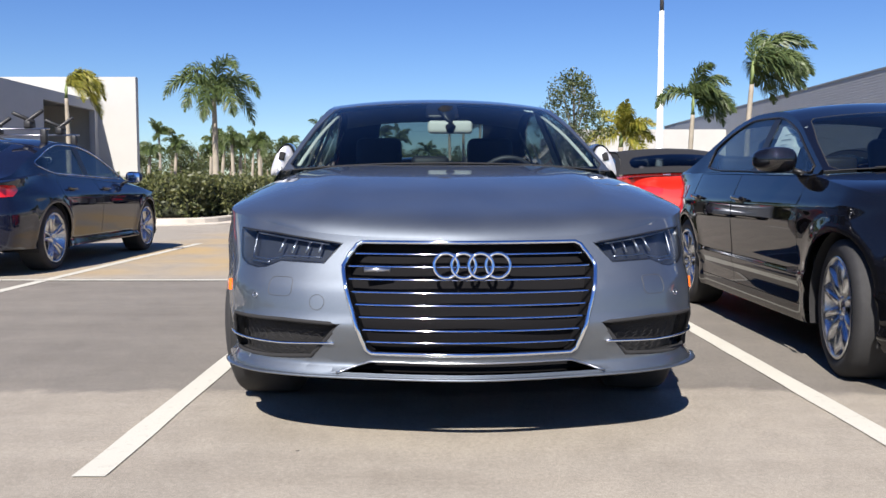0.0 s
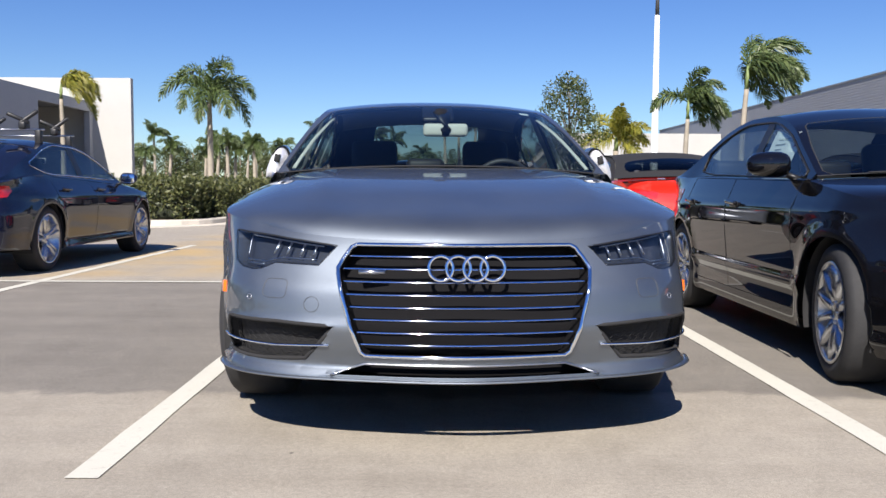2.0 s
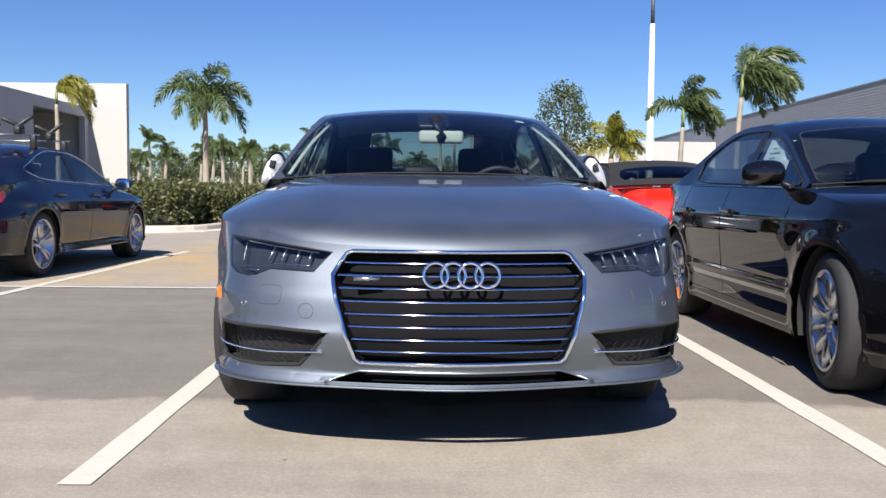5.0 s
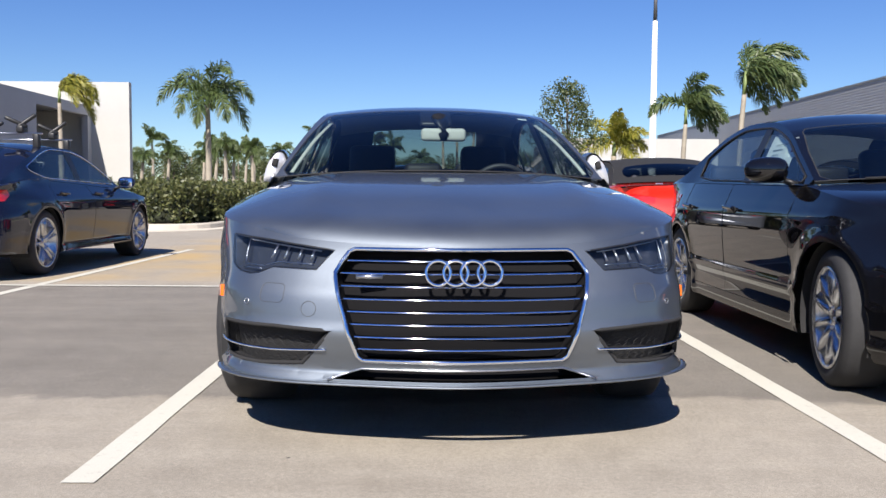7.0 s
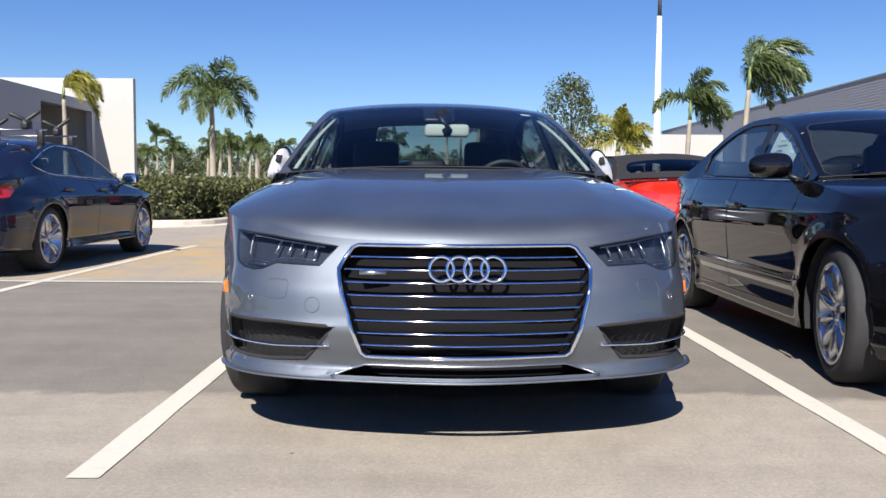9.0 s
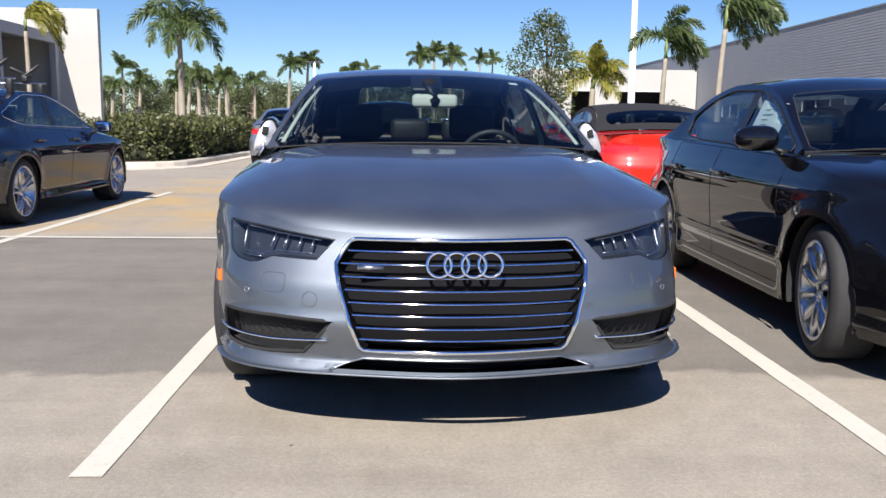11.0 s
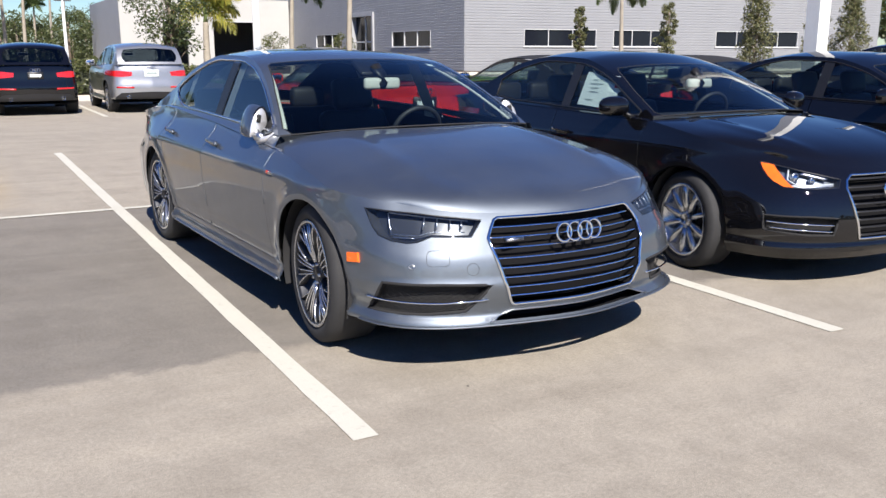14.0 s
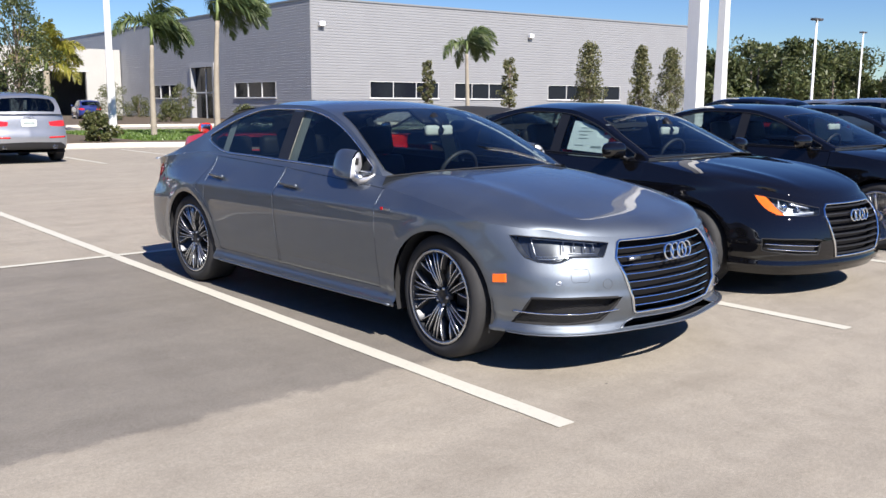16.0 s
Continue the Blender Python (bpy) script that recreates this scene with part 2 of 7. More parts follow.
def tube(bm, pts, r, n=6, closed=False, squash=(1, 1), cap=True):
    """A tube along pts; r a number or one radius a point."""
    P = [Vector(p) for p in pts]
    N = len(P)
    rings = []
    up = Vector((0, 0, 1))
    for i, p in enumerate(P):
        if closed:
            d = P[(i + 1) % N] - P[i - 1]
        else:
            d = P[min(i + 1, N - 1)] - P[max(i - 1, 0)]
        d.normalize()
        a = d.cross(up)
        if a.length < 1e-3:
            a = d.cross(Vector((0, 1, 0)))
        a.normalize()
        b = a.cross(d)
        rr = r[i] if isinstance(r, (list, tuple)) else r
        rings.append([bm.verts.new(p + a * (math.cos(2 * math.pi * k / n) * rr * squash[0]) + b * (math.sin(2 * math.pi * k / n) * rr * squash[1])) for k in range(n)])
    for i in range(N if closed else N - 1):
        q, w = rings[i], rings[(i + 1) % N]
        for k in range(n):
            bm.faces.new((q[k], q[(k + 1) % n], w[(k + 1) % n], w[k]))
    if cap and not closed:
        bm.faces.new(list(reversed(rings[0])))
        bm.faces.new(rings[-1])
    return rings


def lathe(bm, prof, n=32, axis='x', at=(0, 0, 0)):
    """Turn (along, radius) pairs round an axis."""
    rings = []
    for a, r in prof:
        ring = []
        for k in range(n):
            t = 2 * math.pi * k / n
            c, s = r * math.cos(t), r * math.sin(t)
            v = {'x': (a, c, s), 'y': (c, a, s), 'z': (c, s, a)}[axis]
            ring.append(bm.verts.new(Vector(v) + Vector(at)))
        rings.append(ring)
    for q, w in zip(rings, rings[1:]):
        for k in range(n):
            bm.faces.new((q[k], q[(k + 1) % n], w[(k + 1) % n], w[k]))
    return rings


def inside(p, poly):
    x, y, hit = p[0], p[1], False
    for i in range(len(poly)):
        (x1, y1), (x2, y2) = poly[i - 1], poly[i]
        if (y1 > y) != (y2 > y) and x < (x2 - x1) * (y - y1) / (y2 - y1) + x1:
            hit = not hit
    return hit


def flat_grid(xs, ylo, yhi, n):
    """A flat grid over columns xs, from ylo(x) to yhi(x) in n rows."""
    bm = bmesh.new()
    cols = [[bm.verts.new((x, ylo(x) + (yhi(x) - ylo(x)) * j / n, 0)) for j in range(n + 1)] for x in xs]
    for a, b in zip(cols, cols[1:]):
        for j in range(n):
            bm.faces.new((a[j], b[j], b[j + 1], a[j + 1]))
    return bm


def cut_region(bm, poly, tag):
    """Cut a polygon into a flat grid and mark its faces."""
    lay = bm.faces.layers.int.get("reg") or bm.faces.layers.int.new("reg")
    lo = [min(p[i] for p in poly) for i in (0, 1)]
    hi = [max(p[i] for p in poly) for i in (0, 1)]

    def near():
        out = []
        for f in bm.faces:
            xs = [v.co.x for v in f.verts]
            ys = [v.co.y for v in f.verts]
            if max(xs) > lo[0] and min(xs) < hi[0] and max(ys) > lo[1] and min(ys) < hi[1]:
                out.append(f)
        return out
    for i in range(len(poly)):
        a, b = Vector((*poly[i - 1], 0)), Vector((*poly[i], 0))
        d = b - a
        if d.length < 1e-6:
            continue
        mid, half = (a + b) / 2, d.length / 2 + 0.02
        fs = []
        for f in near():
            c = f.calc_center_median()
            if (c - mid).length < half + 0.12:
                fs.append(f)
        geo = set(fs)
        for f in fs:
            geo.update(f.edges)
            geo.update(f.verts)
        bmesh.ops.bisect_plane(bm, geom=list(geo), dist=1e-5, plane_co=a, plane_no=Vector((d.y, -d.x, 0)))
    for f in near():
        c = f.calc_center_median()
        if inside(c, poly):
            f[lay] = tag


def mapped(bm, tags, fn, mirror=True, flip=False):
    """The faces with those marks, laid into space by fn(x, y), and mirrored in x."""
    lay = bm.faces.layers.int.get("reg")
    out = bmesh.new()
    seen = {}

    def vert(v, s):
        key = (v.index, s)
        if key not in seen:
            p = Vector(fn(v.co.x, v.co.y))
            if s < 0:
                p.x = -p.x
            seen[key] = out.verts.new(p)
        return seen[key]
    bm.verts.index_update()
    for f in bm.faces:
        if (f[lay] if lay else 0) not in tags:
            continue
        for s in ((1, -1) if mirror else (1,)):
            vs = [vert(v, s) for v in f.verts]
            if (s < 0) != flip:
                vs.reverse()
            try:
                out.faces.new(vs)
            except ValueError:
                pass
    bmesh.ops.remove_doubles(out, verts=out.verts[:], dist=2e-4)
    return out

# ---- cars ----
class Shape:
    """The outer surfaces of a car. x right, y ahead, z up, the middle of the wheelbase at the origin."""

    def __init__(self, c):
        self.c = c
        W, yn, yt = c["half"], c["nose"], c["tail"]
        rn, rt = c.get("round_nose", 1.0), c.get("round_tail", 1.0)
        pts = [(0, yn + c.get("beak", 0.0)), (0.37 * W, yn - 0.035 * rn), (0.65 * W, yn - 0.125 * rn), (0.84 * W, yn - 0.27 * rn), (0.945 * W, yn - 0.50 * rn), (0.985 * W, yn - 0.9),
               (W, yn - 1.4), (W, yt + 1.5), (0.985 * W, yt + 0.95), (0.95 * W, yt + 0.45 * rt), (0.86 * W, yt + 0.18 * rt), (0.55 * W, yt + 0.055 * rt), (0, yt)]
        P = catmull([(-pts[1][0], pts[1][1])] + pts, 24)[24:]
        self.P = np.array([(p[0], p[1]) for p in P])
        self.S = np.concatenate([[0], np.cumsum(np.hypot(*np.diff(self.P, axis=0).T))])
        D = np.gradient(self.P, axis=0)
        D /= np.linalg.norm(D, axis=1)[:, None]
        self.N = np.stack([-D[:, 1], D[:, 0]], 1)
        self.len = self.S[-1]
        self.f_in, self.s_in, self.r_in = (smooth_curve(c[k]) for k in ("front_in", "side_in", "rear_in"))
        self.top = smooth_curve([(self.s_y(y) if k == "y" else self.s_x(y) if k == "x" else self.s_xr(y), z) for k, y, z in c["shoulder"]])
        self.bot = smooth_curve([(self.s_y(y) if k == "y" else self.s_x(y) if k == "x" else self.s_xr(y), z) for k, y, z in c["sill"]])
        self.zr = smooth_curve(sorted((y, r) for y, r, q in c["roof"]))
        self.zc = smooth_curve(sorted((y, q) for y, r, q in c["roof"]))
        self.bow = smooth_curve(sorted(c["bow"]))
        self.base = smooth_curve(sorted(c["glass_base"])) if c.get("glass_base") else lambda y: self.top(self.s_y(y))

    def s_y(self, y):
        k = len(self.P)
        lo, hi = k // 6, k - k // 6
        ys = self.P[lo:hi, 1]
        return float(np.interp(-y, -ys, self.S[lo:hi]))

    def s_x(self, x):
        k = int(np.argmax(self.P[:, 0] > 0.985 * self.c["half"]))
        return float(np.interp(x, self.P[:k, 0], self.S[:k]))

    def s_xr(self, x):
        k = len(self.P) - int(np.argmax(self.P[::-1, 0] > 0.985 * self.c["half"]))
        return float(np.interp(-x, -self.P[k:, 0], self.S[k:]))

    def belt(self, s, z, out=0.0):
        c = self.c
        s = min(max(s, 0), self.len)
        x, y = np.interp(s, self.S, self.P[:, 0]), np.interp(s, self.S, self.P[:, 1])
        nx, ny = np.interp(s, self.S, self.N[:, 0]), np.interp(s, self.S, self.N[:, 1])
        k = math.hypot(nx, ny)
        nx, ny = nx / k, ny / k
        if s < 1e-6 or s > self.len - 1e-6:
            nx, ny = 0.0, math.copysign(1, ny)
        t = min(max((y - (c["nose"] - c.get("corner", 0.95))) / c.get("corner_run", 0.7), 0), 1)
        wf = t * t * (3 - 2 * t)
        t = min(max(((c["tail"] + 0.95) - y) / 0.7, 0), 1)
        wr = t * t * (3 - 2 * t)
        d = self.f_in(z) * wf + self.r_in(z) * wr + self.s_in(z) * max(0, 1 - wf - wr)
        for crease, depth, wide in c.get("creases", ()):
            d -= depth * max(0, 1 - abs(z - crease) / wide) * max(0, 1 - wf - wr)
        for ya in (c.get("axle_f", c["axle"]), -c["axle"]):
            r = math.hypot(y - ya, z - c["wheel"])
            if r < c["wheel"] + 0.3:
                d -= c.get("flare", 0.014) * math.exp(-((r - c["wheel"] - 0.05) / 0.05) ** 2)
        d -= out
        return (max(0, x - nx * d) if s > 1e-6 and s < self.len - 1e-6 else 0.0, y - ny * d, z)

    def rim_at(self, s, out=0.0):
        return self.belt(s, self.top(s), out)

    def shelf(self, y):
        t = min(max((y - (self.c["tail"] + 0.35)) / 0.9, 0), 1)
        low = self.c.get("shelf_tail", 0.012)
        return low + (self.c.get("shelf", 0.067) - low) * t * t * (3 - 2 * t)

    def side(self, y, z, out=0.0):
        s = self.s_y(y)
        x0 = self.rim_at(s)[0]
        k = max(0, z - self.base(y))
        return (x0 - self.shelf(y) - self.c["tumble"] * k - 0.10 * k * k + out, y, z)

    def roof(self, u, y, out=0.0):
        zr, zc = self.zr(y), self.zc(y)
        xr = self.side(y, zr)[0]
        w = 1 - abs(u) ** 2.3
        return (u * xr, y + self.bow(y) * (1 - u * u), zr + (zc - zr) * w + out)

    def hood(self, u, w, out=0.0):
        c = self.c
        sF, sA = self.s_x(c["hood_corner"]), self.s_y(c["cowl"])
        f0, f1 = Vector(self.rim_at(abs(u) * sF)), None
        A = Vector(self.rim_at(sA))
        z0, bw = c["cowl_rise"], c["cowl_bow"]
        f1 = Vector((u * A.x, A.y + bw * (1 - u * u), A.z + z0 * (1 - abs(u) ** c.get("cowl_pow", 2))))
        side = Vector(self.rim_at(sF + (sA - sF) * w))
        corner = Vector(self.rim_at(sF))
        if u < 0:
            f0.x = -f0.x
        up = (u + 1) / 2
        L = Vector((-side.x, side.y, side.z))
        cl = Vector((-corner.x, corner.y, corner.z))
        al = Vector((-A.x, A.y, A.z))
        p = f0 * (1 - w) + f1 * w + L * (1 - up) + side * up - ((cl * (1 - up) + corner * up) * (1 - w) + (al * (1 - up) + A * up) * w)
        if "hood_roll" in c:
            p.z += c["hood_bulge"] * (1 - abs(u) ** 4) * (2 - math.exp(-w / c["hood_roll"]) - math.exp(-w / 0.3)) * (1 - w ** 1.5) + out
        else:
            p.z += c["hood_bulge"] * (1 - abs(u) ** 3) * math.sin(math.pi * min(1, w) ** 0.58) + out
        p.z += c.get("hood_ridge", 0.0) * math.exp(-((abs(u) - 0.62 + 0.12 * (1 - w)) / 0.07) ** 2) * math.sin(math.pi * w)
        return p


def spaced(a, b, n):
    return [a + (b - a) * i / n for i in range(n + 1)]


def shrink(poly, d):
    """A polygon drawn in by about d."""
    n = len(poly)
    area = sum(poly[i - 1][0] * poly[i][1] - poly[i][0] * poly[i - 1][1] for i in range(n))
    sgn = 1 if area > 0 else -1
    out = []
    for i in range(n):
        a, b, c = Vector(poly[i - 1]), Vector(poly[i]), Vector(poly[(i + 1) % n])
        e1, e2 = (b - a).normalized(), (c - b).normalized()
        n1, n2 = Vector((-e1.y, e1.x)) * sgn, Vector((-e2.y, e2.x)) * sgn
        m = n1 + n2
        k = max(0.35, m.length_squared / 2)
        q = b + m * (d / k)
        out.append((q.x, q.y))
    return out


def along(poly, step=0.03, closed=True):
    out = []
    n = len(poly)
    for i in range(n if closed else n - 1):
        a, b = Vector(poly[i]), Vector(poly[(i + 1) % n])
        k = max(1, int((b - a).length / step))
        out += [tuple(a.lerp(b, j / k)) for j in range(k)]
    if not closed:
        out.append(tuple(poly[-1]))
    return out


def flat_tube(fn, poly, r, side=1, closed=True, n=6, step=0.03, squash=(1, 1)):
    bm = bmesh.new()
    pts = []
    for a, b in along(poly, step, closed):
        p = Vector(fn(a, b))
        p.x *= side
        pts.append(p)
    tube(bm, pts, r, n, closed, squash)
    bmesh.ops.recalc_face_normals(bm, faces=bm.faces[:])
    return bm


def tyre_profile(R, w, rim):
    h = w / 2
    return [(-h * 0.75, rim), (-h, rim + 0.012), (-h * 1.04, (rim + R) / 2), (-h * 0.93, R - 0.016), (-h * 0.8, R - 0.003), (-h * 0.4, R), (h * 0.4, R), (h * 0.8, R - 0.003), (h * 0.93, R - 0.016), (h * 1.04, (rim + R) / 2), (h, rim + 0.012), (h * 0.75, rim)]


def spoke(bm, a0, r0, a1, r1, w0, w1, x0, x1, deep):
    """A tapered spoke in the wheel's plane from (angle, radius) to (angle, radius)."""
    p0 = Vector((0, r0 * math.cos(a0), r0 * math.sin(a0)))
    p1 = Vector((0, r1 * math.cos(a1), r1 * math.sin(a1)))
    d = (p1 - p0).normalized()
    q = Vector((0, -d.z, d.y))
    rows = []
    for k in range(4):
        t = k / 3
        p = p0.lerp(p1, t)
        w = w0 + (w1 - w0) * t
        x = x0 + (x1 - x0) * t + 0.010 * math.sin(math.pi * t)
        rows.append([bm.verts.new(p + q * (-w) + Vector((x - deep, 0, 0))), bm.verts.new(p + q * (-w * 0.8) + Vector((x, 0, 0))),
                     bm.verts.new(p + q * (w * 0.8) + Vector((x, 0, 0))), bm.verts.new(p + q * w + Vector((x - deep, 0, 0)))])
    for a, b in zip(rows, rows[1:]):
        for i in range(3):
            bm.faces.new((a[i], a[i + 1], b[i + 1], b[i]))
    for r in (rows[0], list(reversed(rows[-1]))):
        bm.faces.new(r)


def add_wheels(car, c, near):
    R, rim = c["wheel"], c["rim"]
    w = c.get("tyre_w", 0.245)
    n = 48 if near else 24
    h = w / 2
    bm = bmesh.new()
    lathe(bm, tyre_profile(R, w, rim), n)
    tyre = part("wheel", bm, M["rubber"], car, "black road tyre on its wheel")
    bm = bmesh.new()
    lathe(bm, [(h * 0.98, rim + 0.004), (h * 1.0, rim - 0.008), (h * 0.9, rim - 0.018), (-h * 0.6, rim - 0.03), (-h * 0.6, 0.02)], n)
    rim_ob = part("rim_barrel", bm, M["rim_dark"] if c["spokes"] == "twin" else M["rim_silver"], tyre)
    bm = bmesh.new()
    dark = bmesh.new()
    lathe(bm, [(h * 1.0, rim + 0.005), (h * 1.04, rim - 0.002), (h * 1.0, rim - 0.010)], n)
    lathe(bm if c["spokes"] != "twin" else dark, [(h * 0.50, 0.060), (h * 0.74, 0.052), (h * 0.84, 0.030), (h * 0.80, 0.028), (h * 0.80, 0.001)], 24)
    k = c.get("spoke_n", 10)
    for i in range(k):
        a = 2 * math.pi * (i + 0.5) / k
        if c["spokes"] == "twin":
            for sgn in (-1, 1):
                spoke(bm, a + sgn * 0.10, 0.052, a + sgn * 0.105, rim - 0.006, 0.0028, 0.0026, h * 0.76, h * 0.98, 0.006)
                spoke(bm, a + sgn * 0.30, 0.056, a + sgn * 0.235, rim - 0.006, 0.0030, 0.0026, h * 0.76, h * 0.98, 0.006)
                spoke(bm, a + sgn * 0.26, 0.130, a + sgn * 0.49, rim - 0.006, 0.0026, 0.0026, h * 0.82, h * 0.98, 0.006)
                spoke(dark, a + sgn * 0.20, 0.048, a + sgn * 0.17, rim - 0.008, 0.008, 0.014, h * 0.66, h * 0.90, 0.03)
                spoke(dark, a + sgn * 0.26, 0.125, a + sgn * 0.485, rim - 0.008, 0.005, 0.006, h * 0.74, h * 0.92, 0.03)
        else:
            spread = c.get("spoke_spread", 0.0)
            for sgn in ((-1, 1) if spread else (0,)):
                spoke(bm, a + sgn * spread * 0.7, 0.055, a + sgn * spread, rim - 0.006, 0.02 if not spread else 0.012, 0.016 if not spread else 0.010, h * 0.78, h * 0.97, 0.035)
    bmesh.ops.recalc_face_normals(bm, faces=bm.faces[:])
    part("spokes", bm, M["rim_silver"], tyre, "machined silver alloy spokes")
    if len(dark.verts):
        bmesh.ops.recalc_face_normals(dark, faces=dark.faces[:])
        part("inner_spokes", dark, M["rim_dark"], tyre, "dark titanium inner spokes")
    else:
        dark.free()
    if near:
        bm = bmesh.new()
        lathe(bm, [(h * 0.1, 0.09), (h * 0.12, 0.17), (0.0, 0.17), (0.0, 0.09), (h * 0.1, 0.09)], 32)
        part("brake_disc", bm, M["satin"], tyre)
        bm = soft_box((-0.0, 0.07, -0.09), (h * 0.45, 0.18, 0.09), 0.015)
        part("brake_caliper", bm, M["black_plastic"], tyre)
        for i in range(5):
            a = 2 * math.pi * i / 5
            bm = bmesh.new()
            lathe(bm, [(h * 0.76, 0.009), (h * 0.84, 0.008), (h * 0.84, 0.001)], 8, at=(0, 0.048 * math.cos(a), 0.048 * math.sin(a)))
            part("wheel_bolt", bm, M["satin"], tyre)
    xo = c["half"] - c.get("wheel_in", 0.02) - h * 1.04
    ya = c.get("axle_f", c["axle"])
    spots = [(xo, ya, 0), (-xo, ya, 180), (xo, -c["axle"], 0), (-xo, -c["axle"], 180)]
    for i, (x, y, rz) in enumerate(spots):
        m = pose(x, y, R, 0, 0, rz + (c.get("steer", 0) if i < 2 else 0)) @ pose(0, 0, 0, 31 * i)
        if i == 0:
            tyre.matrix_basis = m
        else:
            o = tyre.copy()
            scene.collection.objects.link(o)
            o.parent = car
            o.matrix_basis = m
            for ch in tyre.children:
                q = ch.copy()
                scene.collection.objects.link(q)
                q.parent = o


def arch_poly(sh, ya, grow):
    c = sh.c
    s0 = sh.s_y(ya)
    r = c["wheel"] + grow
    z0 = c["wheel"]
    pts = [(s0 - r * 1.02, 0.0)]
    pts += [(s0 - r * math.cos(math.radians(a)) * 1.02, z0 + r * math.sin(math.radians(a))) for a in range(-10, 191, 10)]
    return pts + [(s0 + r * 1.02, 0.0)]


def seat(parent, x, y, z, mat, wide=0.55):
    for name, lo, hi, tilt, r in (("seat_cushion", (-wide / 2, -0.05, 0), (wide / 2, 0.48, 0.17), 6, 0.05), ("seat_back", (-wide / 2 + 0.01, -0.14, 0.08), (wide / 2 - 0.01, 0.02, 0.70), 17, 0.055),
                                  ("headrest", (-0.155, -0.10, 0.70), (0.155, 0.02, 0.93), 15, 0.045)):
        bm = soft_box(lo, hi, r, 3, pose(x, y, z, tilt))
        part(name, bm, mat, parent)


def add_cabin(car, sh, c, near):
    """Floor, dash, wheel, seats and inner mirror behind the glass."""
    A = c["cowl"]
    zt = sh.top(sh.s_y(A))
    bm = soft_box((-c["half"] + 0.16, -1.75 if c["tail"] < -2.3 else -1.5, 0.24), (c["half"] - 0.16, A - 0.05, 0.30), 0.02)
    part("cabin_floor", bm, M["under"], car)
    w = c["half"] - 0.2
    zd = zt + 0.01
    bm = soft_box((-w, A - 0.50, 0.5), (w, A - 0.08, zd), 0.07, 3)
    part("dashboard", bm, M["leather"], car)
    sx, mat = c.get("drive", -0.38), M[c.get("seat_mat", "leather")]
    for x in (-0.38, 0.38):
        seat(car, x, A - 1.34, 0.33, mat)
    bm = soft_box((-0.62, A - 2.42, 0.33), (0.62, A - 1.95, 0.52), 0.05, 3)
    part("rear_bench", bm, mat, car)
    bm = soft_box((-0.62, A - 2.52, 0.45), (0.62, A - 2.36, 0.97), 0.05, 3, pose(0, 0, 0))
    part("rear_seat_back", bm, mat, car)
    for x in (-0.40, 0.0, 0.40):
        bm = soft_box((x - 0.15, A - 2.55, 0.96), (x + 0.15, A - 2.44, 1.13), 0.04, 2)
        part("rear_headrest", bm, mat, car)
    bm = bmesh.new()
    m = pose(sx, A - 0.62, zt - 0.03, 68)
    tube(bm, [m @ Vector((0.18 * math.cos(a), 0.18 * math.sin(a), 0)) for a in [2 * math.pi * i / 28 for i in range(28)]], 0.016, 8, True)
    for a in (0, 180, 270):
        e = m @ Vector((0.17 * math.cos(radians(a)), 0.17 * math.sin(radians(a)), 0))
        tube(bm, [m @ Vector((0, 0, -0.01)), e], 0.018, 6)
    part("steering_wheel", bm, M["leather"], car)
    zt = sh.zc(c["screen_top"])
    yh, zh, xh = c["screen_top"] + 0.30, zt - 0.150, -0.04
    bm = soft_box((xh - 0.125, yh - 0.02, zh - 0.036), (xh + 0.125, yh + 0.022, zh + 0.036), 0.020, 3)
    mir = part("inner_mirror", bm, M["trim_beige"], car, "pale back of the inner mirror")
    bm = soft_box((xh - 0.115, yh - 0.024, zh - 0.028), (xh + 0.115, yh - 0.0205, zh + 0.028), 0.001, 1)
    part("mirror_glass", bm, M["mirror"], mir)
    if near:
        bm = bmesh.new()
        tube(bm, [(xh, yh + 0.012, zh - 0.030), (xh, yh + 0.028, zh + 0.005), (xh, yh + 0.015, zh + 0.05), (xh * 0.4, yh - 0.04, zh + 0.10)], [0.020, 0.030, 0.034, 0.05], 10, squash=(1.0, 0.6))
        part("mirror_stem", bm, M["black_plastic"], mir)
        for sd in (1, -1):
            bm = flat_tube(lambda u, y: sh.roof(u, y, -0.045), [(0.945, c["screen_base"] - 0.10), (0.94, (c["screen_base"] + c["screen_top"]) / 2), (0.91, c["screen_top"])], 0.011, sd, False, 8, 0.05, (1.0, 0.6))
            part("inner_pillar_trim", bm, M["trim_beige"], car, "pale inner windscreen pillar trim")
    # headliner under the roof
    g = flat_grid(spaced(0, 0.94, 6), lambda x: c["glass_rear_top"] + 0.03, lambda x: c["screen_top"] - 0.03, 8)
    part("headliner", mapped(g, (0,), lambda u, y: sh.roof(u, y, -0.03)), M["headliner"], car)
    g.free()


